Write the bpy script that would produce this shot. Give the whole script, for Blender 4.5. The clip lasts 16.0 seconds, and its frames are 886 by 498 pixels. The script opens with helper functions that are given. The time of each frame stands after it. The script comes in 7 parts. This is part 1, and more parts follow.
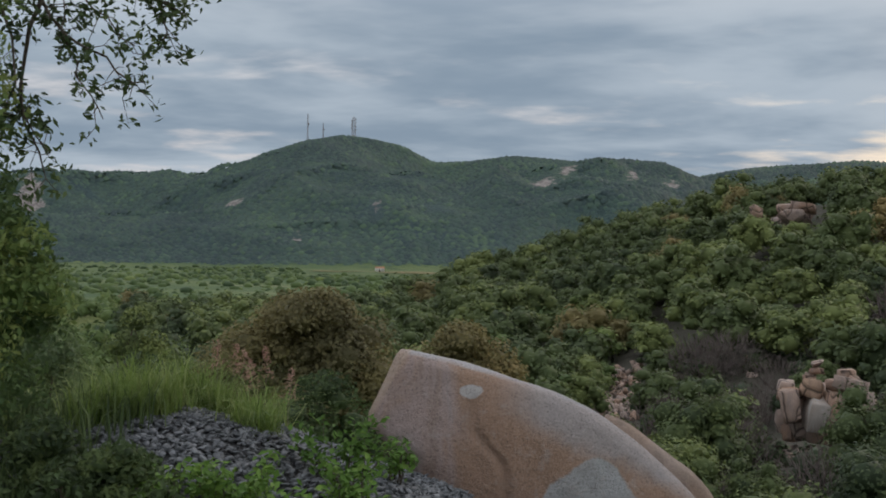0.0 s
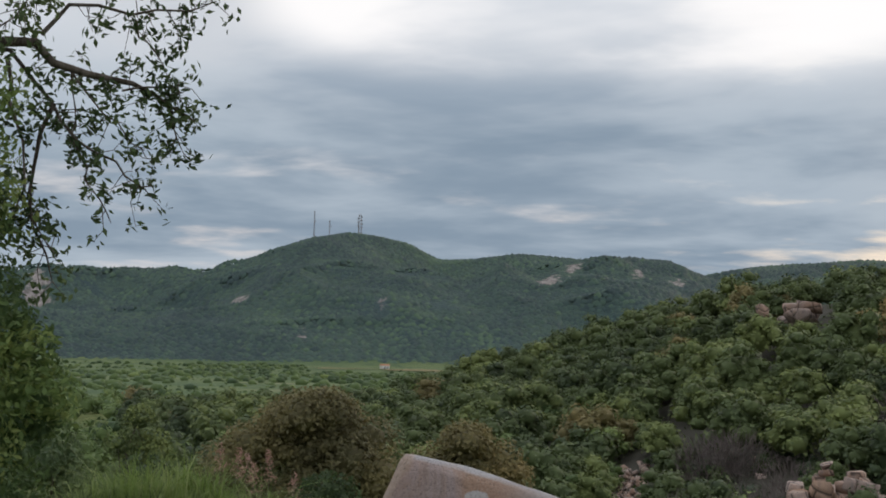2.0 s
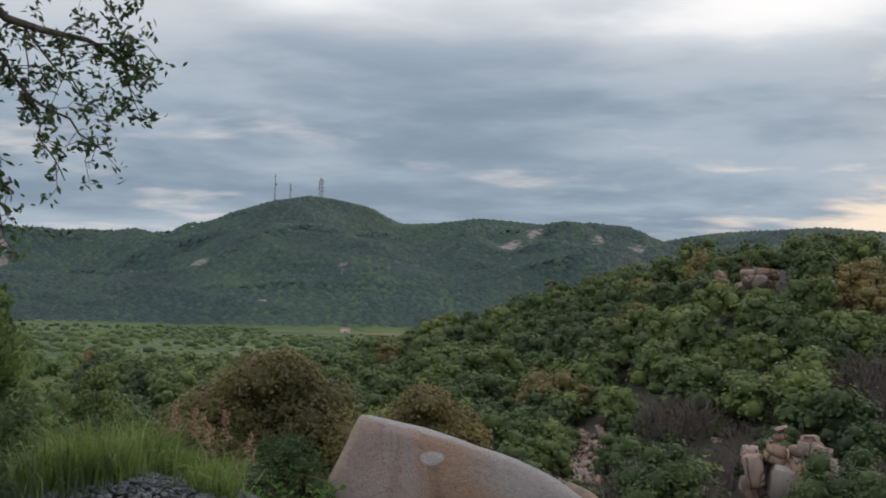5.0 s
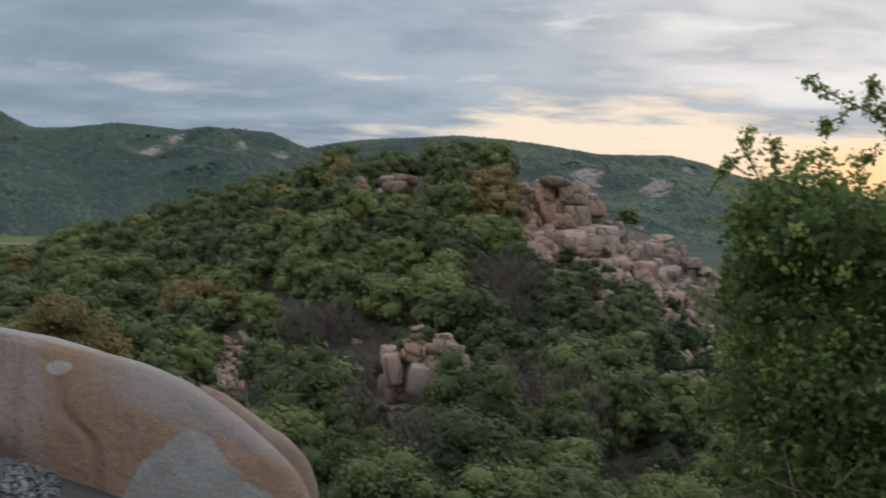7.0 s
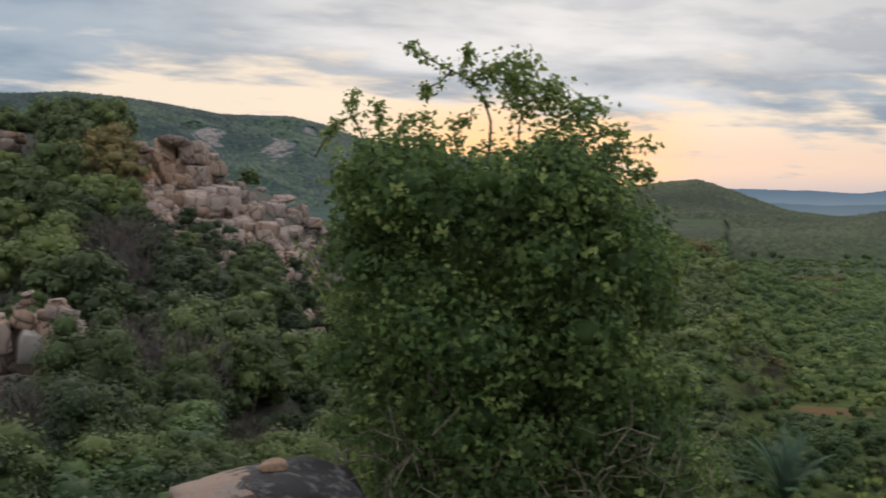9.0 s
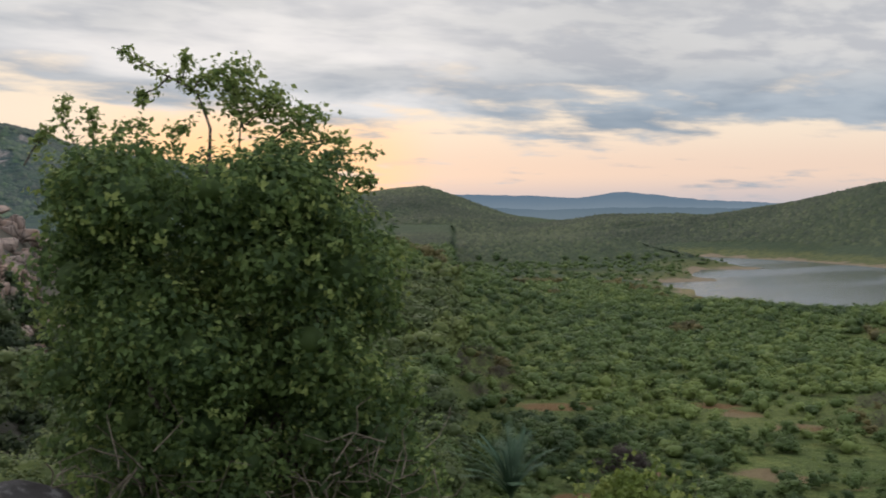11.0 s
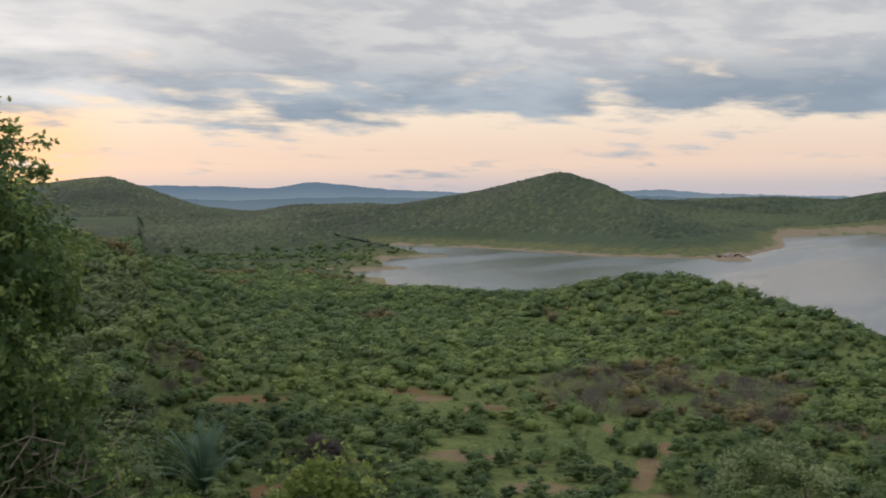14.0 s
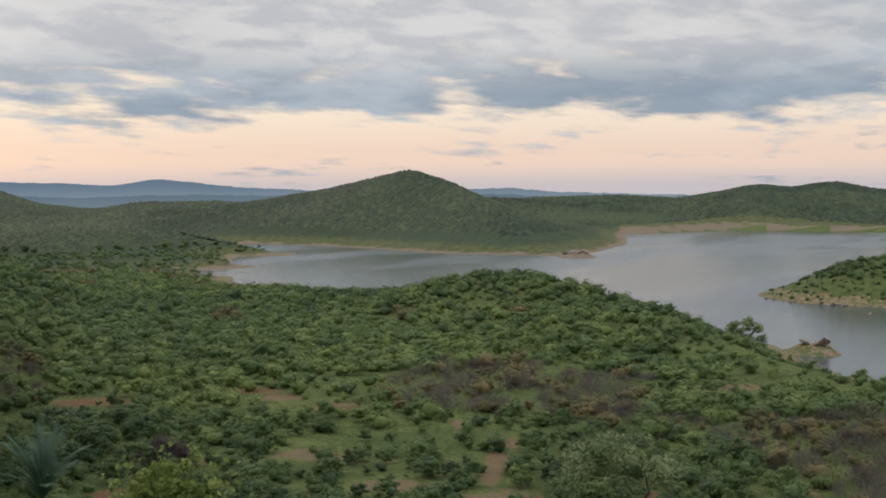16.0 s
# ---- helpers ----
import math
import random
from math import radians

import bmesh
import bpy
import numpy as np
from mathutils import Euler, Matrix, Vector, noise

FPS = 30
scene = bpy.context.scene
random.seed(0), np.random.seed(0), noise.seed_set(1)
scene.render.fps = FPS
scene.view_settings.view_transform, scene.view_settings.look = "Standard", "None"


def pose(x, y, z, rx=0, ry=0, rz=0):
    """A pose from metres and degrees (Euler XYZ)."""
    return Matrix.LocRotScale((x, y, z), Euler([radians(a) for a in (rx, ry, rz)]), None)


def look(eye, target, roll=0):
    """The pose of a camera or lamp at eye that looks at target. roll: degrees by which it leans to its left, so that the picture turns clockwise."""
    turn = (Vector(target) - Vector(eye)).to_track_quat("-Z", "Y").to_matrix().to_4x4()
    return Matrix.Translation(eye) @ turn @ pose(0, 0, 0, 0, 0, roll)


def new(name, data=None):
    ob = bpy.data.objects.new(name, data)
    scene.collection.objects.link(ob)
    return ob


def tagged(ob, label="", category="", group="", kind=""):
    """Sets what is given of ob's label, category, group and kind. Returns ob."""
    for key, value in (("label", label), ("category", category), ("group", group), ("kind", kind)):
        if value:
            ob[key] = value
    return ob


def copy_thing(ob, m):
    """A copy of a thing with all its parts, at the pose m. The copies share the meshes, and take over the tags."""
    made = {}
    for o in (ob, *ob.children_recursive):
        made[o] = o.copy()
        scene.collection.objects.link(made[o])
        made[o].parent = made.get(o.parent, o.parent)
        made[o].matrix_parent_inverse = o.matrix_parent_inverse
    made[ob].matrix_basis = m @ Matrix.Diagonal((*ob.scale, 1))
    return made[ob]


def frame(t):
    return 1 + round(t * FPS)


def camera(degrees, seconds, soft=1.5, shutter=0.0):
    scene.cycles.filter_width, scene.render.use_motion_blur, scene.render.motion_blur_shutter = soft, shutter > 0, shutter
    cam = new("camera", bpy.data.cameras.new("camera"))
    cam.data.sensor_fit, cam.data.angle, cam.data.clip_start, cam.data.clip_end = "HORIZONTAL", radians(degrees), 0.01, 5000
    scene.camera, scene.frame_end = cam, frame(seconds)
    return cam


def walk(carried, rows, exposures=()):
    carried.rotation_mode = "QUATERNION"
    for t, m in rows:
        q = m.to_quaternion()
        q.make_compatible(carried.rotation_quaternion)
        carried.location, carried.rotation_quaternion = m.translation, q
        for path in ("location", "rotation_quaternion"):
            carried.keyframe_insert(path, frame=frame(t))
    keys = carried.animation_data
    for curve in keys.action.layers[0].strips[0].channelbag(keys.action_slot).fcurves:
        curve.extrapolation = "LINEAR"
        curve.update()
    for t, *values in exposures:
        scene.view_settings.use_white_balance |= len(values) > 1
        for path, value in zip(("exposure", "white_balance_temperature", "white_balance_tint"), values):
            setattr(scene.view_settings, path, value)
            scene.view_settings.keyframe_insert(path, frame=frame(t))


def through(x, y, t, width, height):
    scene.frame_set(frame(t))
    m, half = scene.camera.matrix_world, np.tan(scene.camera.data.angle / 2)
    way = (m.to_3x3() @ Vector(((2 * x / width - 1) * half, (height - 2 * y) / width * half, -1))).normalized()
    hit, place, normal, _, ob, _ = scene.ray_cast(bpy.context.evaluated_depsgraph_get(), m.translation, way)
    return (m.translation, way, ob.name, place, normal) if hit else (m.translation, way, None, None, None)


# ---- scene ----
cam = camera(39.23, 16.0, soft=1.8, shutter=0.45)
EYE = 36.0  # height of the eye above the lake
# seconds, x, y, rise, yaw, pitch, roll
ROWS = [
    (0.0, 0.000, -0.000, 0.000, 0.00, 0.50, 0.93),
    (0.5, 0.015, -0.000, 0.010, -0.52, 0.70, 0.82),
    (1.0, 0.010, -0.000, 0.020, -0.28, 2.74, 0.93),
    (1.5, 0.005, -0.000, 0.035, 0.25, 4.21, 0.98),
    (2.0, 0.000, -0.000, 0.045, 0.34, 4.98, 1.20),
    (2.5, 0.010, -0.000, 0.030, 0.19, 4.65, 1.19),
    (3.0, 0.015, -0.000, 0.030, 0.28, 4.23, 1.40),
    (5.5, 0.035, -0.000, 0.020, -3.17, 2.69, 1.60),
    (6.0, 0.065, -0.000, 0.010, -7.05, 1.61, 1.13),
    (6.5, 0.080, -0.000, 0.000, -12.84, 0.70, 1.00),
    (7.0, 0.100, -0.000, 0.000, -17.88, -0.60, 0.81),
    (7.5, 0.128, -0.021, 0.000, -22.06, -1.38, 0.60),
    (8.0, 0.156, -0.042, 0.000, -27.49, -1.77, 0.66),
    (8.5, 0.180, -0.060, 0.000, -31.29, -2.19, 0.73),
    (9.0, 0.204, -0.078, 0.000, -35.15, -2.20, 0.67),
    (9.5, 0.215, -0.087, 0.000, -38.70, -2.36, 0.78),
    (9.7, 0.220, -0.090, 0.000, -40.20, -2.26, 0.79),
    (11.8, 0.285, -0.140, 0.000, -51.11, -1.95, -0.37),
    (12.0, 0.292, -0.144, 0.000, -52.13, -2.05, -0.34),
    (12.5, 0.294, -0.146, 0.000, -55.78, -2.47, -0.45),
    (13.0, 0.296, -0.147, 0.000, -58.40, -2.83, -0.45),
    (13.5, 0.298, -0.149, 0.000, -59.91, -2.80, -0.35),
    (14.0, 0.300, -0.150, 0.000, -61.67, -2.29, -0.40),
    (14.5, 0.302, -0.152, 0.000, -64.21, -2.16, -0.45),
    (15.0, 0.304, -0.153, 0.000, -65.95, -2.34, -0.47),
    (15.5, 0.306, -0.155, 0.000, -67.59, -2.24, -0.25),
    (16.0, 0.308, -0.156, 0.000, -68.61, -2.43, -0.30),
]
walk(cam, [(t, pose(x, y, EYE + z, 0, 0, yaw) @ pose(0, 0, 0, 90 + pitch, 0, 0) @ pose(0, 0, 0, 0, 0, roll))
           for t, x, y, z, yaw, pitch, roll in ROWS], exposures=[(0.0, 0.0), (16.0, 0.0)])

# ---- light: a cloudy dawn, the sun still behind the low clouds ----
SUN_AZ, SUN_EL = radians(39.0), radians(4.0)
world = bpy.data.worlds.new("dawn_sky")
scene.world = world
world.use_nodes = True


class Graph:
    """A short way to write node trees."""

    def __init__(self, tree):
        self.tree = tree

    def node(self, kind, **inputs):
        n = self.tree.nodes.new(kind)
        for key, value in inputs.items():
            key = key.replace("_", " ")
            self.put(n.inputs[int(key[1:]) if key[0] == "i" and key[1:].isdigit() else key], value)
        return n

    def put(self, socket, value):
        if isinstance(value, bpy.types.NodeSocket):
            self.tree.links.new(value, socket)
        else:
            socket.default_value = value

    def math(self, op, a, b=0.0, c=0.0, clamp=False):
        n = self.node("ShaderNodeMath", i0=a, i1=b, i2=c)
        n.operation, n.use_clamp = op, clamp
        return n.outputs[0]

    def step(self, x, lo, hi, a=0.0, b=1.0):
        n = self.node("ShaderNodeMapRange", i0=x, i1=lo, i2=hi, i3=a, i4=b)
        n.interpolation_type = "SMOOTHSTEP"
        return n.outputs[0]

    def mix(self, f, a, b, blend="MIX"):
        n = self.tree.nodes.new("ShaderNodeMix")
        n.data_type, n.blend_type = "RGBA", blend
        for socket, value in ((n.inputs[0], f), (n.inputs[6], a), (n.inputs[7], b)):
            if isinstance(value, tuple):
                value = (*value[:3], 1.0)
            self.put(socket, value)
        return n.outputs[2]

    def noise(self, vec, scale, detail=4.0, rough=0.55, distort=0.0):
        n = self.node("ShaderNodeTexNoise", Scale=scale, Detail=detail, Roughness=rough, Distortion=distort)
        if vec is not None:
            self.put(n.inputs["Vector"], vec)
        return n.outputs[0]

    def voronoi(self, vec, scale, out="Distance", feature="F1"):
        n = self.tree.nodes.new("ShaderNodeTexVoronoi")
        n.feature = feature
        self.put(n.inputs["Scale"], scale)
        self.put(n.inputs["Vector"], vec)
        return n.outputs[out]

    def scaled(self, vec, sx, sy, sz, rz=0.0):
        n = self.node("ShaderNodeMapping")
        self.put(n.inputs["Vector"], vec)
        n.inputs["Scale"].default_value = (sx, sy, sz)
        n.inputs["Rotation"].default_value = (0, 0, rz)
        return n.outputs[0]


g = Graph(world.node_tree)
world.node_tree.nodes.clear()
way = g.node("ShaderNodeTexCoord").outputs["Generated"]
xyz = g.node("ShaderNodeSeparateXYZ", i0=way)
dx, dy, dz = xyz.outputs
up = g.math("MAXIMUM", dz, 0.0)
# how far towards the dawn: 1 round the sun's bearing, 0 sideways and behind
flat = g.math("SQRT", g.math("ADD", g.math("MULTIPLY", dx, dx), g.math("MULTIPLY", dy, dy)))
toward = g.math("DIVIDE", g.math("ADD", g.math("MULTIPLY", dx, math.sin(radians(58))), g.math("MULTIPLY", dy, math.cos(radians(58)))), g.math("MAXIMUM", flat, 0.01))
dawn = g.step(toward, 0.58, 0.81)
sunward = g.math("DIVIDE", g.math("ADD", g.math("MULTIPLY", dx, math.sin(SUN_AZ)), g.math("MULTIPLY", dy, math.cos(SUN_AZ))), g.math("MAXIMUM", flat, 0.01))
glow = g.math("MULTIPLY", g.step(sunward, 0.988, 1.0), g.step(dz, 0.04, 0.10, 1.0, 0.0))
# the clear band behind the clouds, from the horizon upwards
low = g.mix(dawn, (0.50, 0.50, 0.54), (0.84, 0.65, 0.54))
mid = g.mix(dawn, (0.78, 0.72, 0.70), (0.91, 0.78, 0.64))
clear = g.mix(g.step(dz, 0.03, 0.075), low, mid)
clear = g.mix(g.step(dz, 0.09, 0.18), clear, g.mix(dawn, (0.60, 0.63, 0.68), (0.88, 0.87, 0.86)))
haze = g.mix(dawn, (0.42, 0.47, 0.54), (0.52, 0.50, 0.55))
clear = g.mix(g.step(dz, 0.005, 0.03, 0.9, 0.0), clear, haze)
clear = g.mix(glow, clear, (1.05, 0.66, 0.36))
sky = world.node_tree.nodes.new("ShaderNodeTexSky")
sky.sky_type, sky.sun_disc, sky.sun_elevation, sky.sun_rotation = "NISHITA", False, SUN_EL, SUN_AZ
clear = g.mix(0.004, clear, sky.outputs[0])
# clouds lie in a level sheet, so they crowd together towards the horizon
sheet = g.math("DIVIDE", 1.0, g.math("ADD", up, 0.115))
cx, cy = g.math("MULTIPLY", dx, sheet), g.math("MULTIPLY", dy, sheet)
plan = g.node("ShaderNodeCombineXYZ", i0=cx, i1=cy, i2=0.0).outputs[0]
streaks = g.scaled(plan, 1.0, 1.3, 1.0, radians(58))
big = g.noise(streaks, 0.85, 5.0, 0.52, 0.2)
small = g.noise(streaks, 2.8, 6.0, 0.55, 0.2)
tone = g.noise(g.scaled(plan, 0.95, 1.1, 1.0, radians(40)), 0.9, 5.0, 0.55, 0.2)
share = g.math("ADD", 0.24, g.math("MULTIPLY", dawn, 0.16))
cloud = g.math("ADD", big, g.math("MULTIPLY", g.math("SUBTRACT", small, big), share))


def opening(az, el, wide, high):
    """1 at a bearing and a height in the sky, falling to 0 over the given degrees."""
    dot = g.math("DIVIDE", g.math("ADD", g.math("MULTIPLY", dx, math.sin(radians(az))), g.math("MULTIPLY", dy, math.cos(radians(az)))), g.math("MAXIMUM", flat, 0.01))
    return g.math("MULTIPLY", g.step(dot, math.cos(radians(wide)), 1.0), g.step(g.math("ABSOLUTE", g.math("SUBTRACT", dz, math.sin(radians(el)))), math.sin(radians(high)), 0.0))


# breaks in the low cloud over the ridge
for az_, el_, wide_, high_, much in ((11.5, 4.9, 6.0, 1.3, 0.12), (25.0, 5.0, 9.0, 2.2, 0.15), (34.0, 3.6, 8.0, 2.0, 0.14), (10.0, 14.5, 12.0, 3.0, 0.10), (31.0, 9.4, 6.0, 1.3, 0.10)):
    cloud = g.math("SUBTRACT", cloud, g.math("MULTIPLY", opening(az_, el_, wide_, high_), much))
edge = g.math("ADD", 0.365, g.math("MULTIPLY", g.math("MULTIPLY", dawn, g.step(dz, 0.035, 0.095, 1.0, 0.0)), 0.22))
edge = g.math("ADD", edge, g.step(dz, 0.16, 0.30, 0.0, 0.07))
mask = g.step(g.math("SUBTRACT", cloud, edge), -0.05, 0.10)
body = g.mix(g.step(tone, 0.38, 0.64), (0.240, 0.312, 0.396), (0.420, 0.490, 0.566))
rosy = g.math("MULTIPLY", g.step(toward, 0.74, 0.93), g.step(dz, 0.078, 0.125, 0.12, 0.8))
body = g.mix(rosy, body, g.mix(g.step(small, 0.40, 0.60), (0.56, 0.555, 0.575), (0.75, 0.725, 0.705)))
lit = g.mix(g.step(tone, 0.42, 0.58), (0.44, 0.51, 0.60), (0.70, 0.73, 0.78))
body = g.mix(g.step(dz, 0.165, 0.28, 0.0, 0.9), body, lit)
body = g.mix(g.step(dz, 0.24, 0.60), body, (1.10, 1.17, 1.26))
near_sun = g.math("MULTIPLY", g.step(sunward, 0.962, 0.998), g.step(dz, 0.30, 0.12))
body = g.mix(g.math("MULTIPLY", near_sun, g.step(tone, 0.40, 0.62, 0.15, 0.75)), body, (0.98, 0.93, 0.90))
# the unseen clouds behind the camera are brightened to fill the facing sides
body = g.mix(g.step(toward, 0.10, -0.45, 0.0, 0.75), body, (0.92, 0.95, 1.00))
final = g.mix(mask, clear, body)
# a thin bright place high over the ridge
final = g.mix(g.math("MULTIPLY", g.step(opening(7.0, 16.6, 20.0, 5.0), 0.0, 0.5), g.step(big, 0.68, 0.44, 0.3, 0.95)), final, (1.02, 1.00, 1.00))
back = g.node("ShaderNodeBackground", Strength=1.0)
g.put(back.inputs["Color"], final)
out = g.node("ShaderNodeOutputWorld")
world.node_tree.links.new(back.outputs[0], out.inputs[0])

sun_data = bpy.data.lights.new("sun", "SUN")
sun_data.energy, sun_data.angle, sun_data.color = 0.5, radians(12), (1.0, 0.78, 0.58)
sun = new("sun", sun_data)
sun.matrix_world = look((math.sin(SUN_AZ) * 50, math.cos(SUN_AZ) * 50, 90), (0, 0, 60))


# ---- materials ----
def material(name, rough=0.9, spec=0.2):
    m = bpy.data.materials.new(name)
    m.use_nodes = True
    gr = Graph(m.node_tree)
    bsdf = m.node_tree.nodes["Principled BSDF"]
    bsdf.inputs["Roughness"].default_value = rough
    bsdf.inputs["Specular IOR Level"].default_value = spec
    return m, gr, bsdf


def bump(gr, bsdf, height, distance, strength=1.0):
    n = gr.node("ShaderNodeBump", Strength=strength, Distance=distance, Height=height)
    gr.put(bsdf.inputs["Normal"], n.outputs[0])


def place(gr):
    return gr.node("ShaderNodeNewGeometry").outputs["Position"]


def leaf_material(name, dark, mid, light, patch=0.35, through=0.25, grain=0.0):
    """Foliage: hue drifts from plant to plant (attribute 'hue') and from leaf to leaf."""
    m, gr, bsdf = material(name, 0.65, 0.25)
    hue = gr.node("ShaderNodeAttribute")
    hue.attribute_name = "hue"
    one = gr.node("ShaderNodeObjectInfo").outputs["Random"]
    leaf = gr.node("ShaderNodeNewGeometry").outputs["Random Per Island"]
    n = gr.noise(place(gr), patch, 3.0)
    x = gr.math("ADD", gr.math("MULTIPLY", leaf, 0.28), gr.math("SUBTRACT", gr.math("MULTIPLY", hue.outputs["Fac"], 0.95), 0.10))
    x = gr.math("ADD", x, gr.math("MULTIPLY", gr.math("SUBTRACT", n, 0.5), 0.7))
    x = gr.math("ADD", x, gr.math("MULTIPLY", gr.math("SUBTRACT", one, 0.5), 0.45))
    colour = gr.mix(gr.step(x, 0.05, 0.55), dark, mid)
    colour = gr.mix(gr.step(x, 0.55, 1.0), colour, light)
    if grain:
        # leaf-sized light and dark, and relief, for crowns too far off to build leaf by leaf
        p = place(gr)
        g1, g2 = gr.noise(p, grain, 4.0, 0.7), gr.noise(p, grain * 3.1, 3.0, 0.7)
        gg = gr.math("ADD", gr.math("MULTIPLY", g1, 0.6), gr.math("MULTIPLY", g2, 0.4))
        deep = tuple(c * 0.6 for c in dark)
        colour = gr.mix(gr.step(gg, 0.52, 0.38, 0.0, 0.5), colour, deep)
        colour = gr.mix(gr.step(gg, 0.54, 0.68, 0.0, 0.4), colour, light)
        bump(gr, bsdf, gg, 0.6 / grain, 0.8)
    gr.put(bsdf.inputs["Base Color"], colour)
    lucent = gr.node("ShaderNodeBsdfTranslucent")
    gr.put(lucent.inputs["Color"], colour)
    both = gr.node("ShaderNodeMixShader", Fac=through)
    gr.tree.links.new(bsdf.outputs[0], both.inputs[1])
    gr.tree.links.new(lucent.outputs[0], both.inputs[2])
    gr.tree.links.new(both.outputs[0], gr.tree.nodes["Material Output"].inputs[0])
    return m


LEAF_SCRUB = leaf_material("scrub_leaves", (0.036, 0.055, 0.026), (0.086, 0.115, 0.042), (0.178, 0.213, 0.068), 0.12, 0.2)
LEAF_PLAIN = leaf_material("plain_scrub_leaves", (0.054, 0.090, 0.037), (0.120, 0.172, 0.056), (0.214, 0.268, 0.080), 0.06, 0.25)
LEAF_BUSH = leaf_material("glossy_bush_leaves", (0.066, 0.108, 0.042), (0.138, 0.200, 0.064), (0.290, 0.340, 0.110), 2.0, 0.4)
LEAF_BRIGHT = leaf_material("fresh_green_leaves", (0.050, 0.105, 0.018), (0.085, 0.165, 0.026), (0.150, 0.240, 0.045), 1.5)
LEAF_BROWN = leaf_material("brownish_leaves", (0.118, 0.108, 0.052), (0.190, 0.162, 0.068), (0.280, 0.212, 0.086), 0.35, 0.3)
LEAF_GREY = leaf_material("grey_twigs", (0.072, 0.058, 0.056), (0.116, 0.094, 0.088), (0.160, 0.136, 0.120), 0.6)
LEAF_TREE = leaf_material("tree_leaves", (0.036, 0.056, 0.026), (0.070, 0.104, 0.040), (0.124, 0.162, 0.060), 1.0, 0.35)
LEAF_PALE = leaf_material("pale_leaves", (0.074, 0.110, 0.048), (0.130, 0.172, 0.074), (0.250, 0.290, 0.140), 1.0)
# bluish greens: the haze of the distance is put into the leaf colour
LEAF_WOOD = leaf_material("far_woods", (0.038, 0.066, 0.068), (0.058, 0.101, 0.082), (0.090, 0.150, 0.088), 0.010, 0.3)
LEAF_HILL = leaf_material("lake_hill_woods", (0.036, 0.056, 0.034), (0.060, 0.086, 0.045), (0.106, 0.134, 0.062), 0.012, 0.3)
LEAF_LIME = leaf_material("yellow_green_leaves", (0.090, 0.130, 0.030), (0.165, 0.215, 0.050), (0.290, 0.330, 0.100), 1.5, 0.35)
LEAF_GRASS = leaf_material("grass_blades", (0.092, 0.140, 0.038), (0.176, 0.250, 0.060), (0.285, 0.330, 0.125), 0.8, 0.4)
LEAF_SEED = leaf_material("reddish_seed_heads", (0.340, 0.190, 0.150), (0.440, 0.255, 0.205), (0.520, 0.350, 0.280), 2.0)
LEAF_PALM = leaf_material("palm_leaves", (0.085, 0.150, 0.100), (0.125, 0.205, 0.135), (0.170, 0.250, 0.160), 1.0, 0.5)


def bark_material(name, dark, light):
    m, gr, bsdf = material(name, 0.9, 0.15)
    n = gr.noise(gr.scaled(place(gr), 6, 6, 1.5), 4.0, 6.0, 0.65)
    gr.put(bsdf.inputs["Base Color"], gr.mix(gr.step(n, 0.35, 0.65), dark, light))
    bump(gr, bsdf, n, 0.01)
    return m


BARK = bark_material("bark", (0.050, 0.040, 0.032), (0.140, 0.118, 0.098))
BARK_PALE = bark_material("pale_dry_twigs", (0.110, 0.090, 0.070), (0.230, 0.195, 0.150))


def ground_material():
    m, gr, bsdf = material("scrub_ground", 0.95, 0.1)
    p = place(gr)
    large, middle, fine = gr.noise(p, 0.012, 4.0), gr.noise(p, 0.07, 5.0), gr.noise(p, 1.3, 6.0, 0.65)
    c = gr.mix(gr.step(middle, 0.35, 0.65), (0.112, 0.148, 0.050), (0.180, 0.214, 0.070))
    c = gr.mix(gr.step(large, 0.42, 0.62), c, (0.144, 0.166, 0.058))
    c = gr.mix(gr.math("MULTIPLY", gr.step(fine, 0.44, 0.60), 0.6), c, (0.062, 0.086, 0.032))
    tufts = gr.noise(p, 0.32, 4.0, 0.65)
    c = gr.mix(gr.step(tufts, 0.50, 0.64, 0.0, 0.7), c, (0.076, 0.104, 0.038))
    c = gr.mix(gr.step(tufts, 0.42, 0.30, 0.0, 0.6), c, (0.190, 0.200, 0.070))
    earth = gr.node("ShaderNodeAttribute")
    earth.attribute_name = "earth"
    bare = gr.math("ADD", earth.outputs["Fac"], gr.math("ADD", gr.math("MULTIPLY", gr.math("SUBTRACT", tufts, 0.5), 1.1), gr.math("MULTIPLY", gr.math("SUBTRACT", fine, 0.5), 0.8)))
    c = gr.mix(gr.step(bare, 0.04, 0.30, 0.0, 0.8), c, gr.mix(gr.step(middle, 0.42, 0.58), (0.225, 0.120, 0.066), (0.245, 0.172, 0.108)))
    gr.put(bsdf.inputs["Base Color"], c)
    bump(gr, bsdf, gr.math("ADD", fine, tufts), 0.8)
    return m


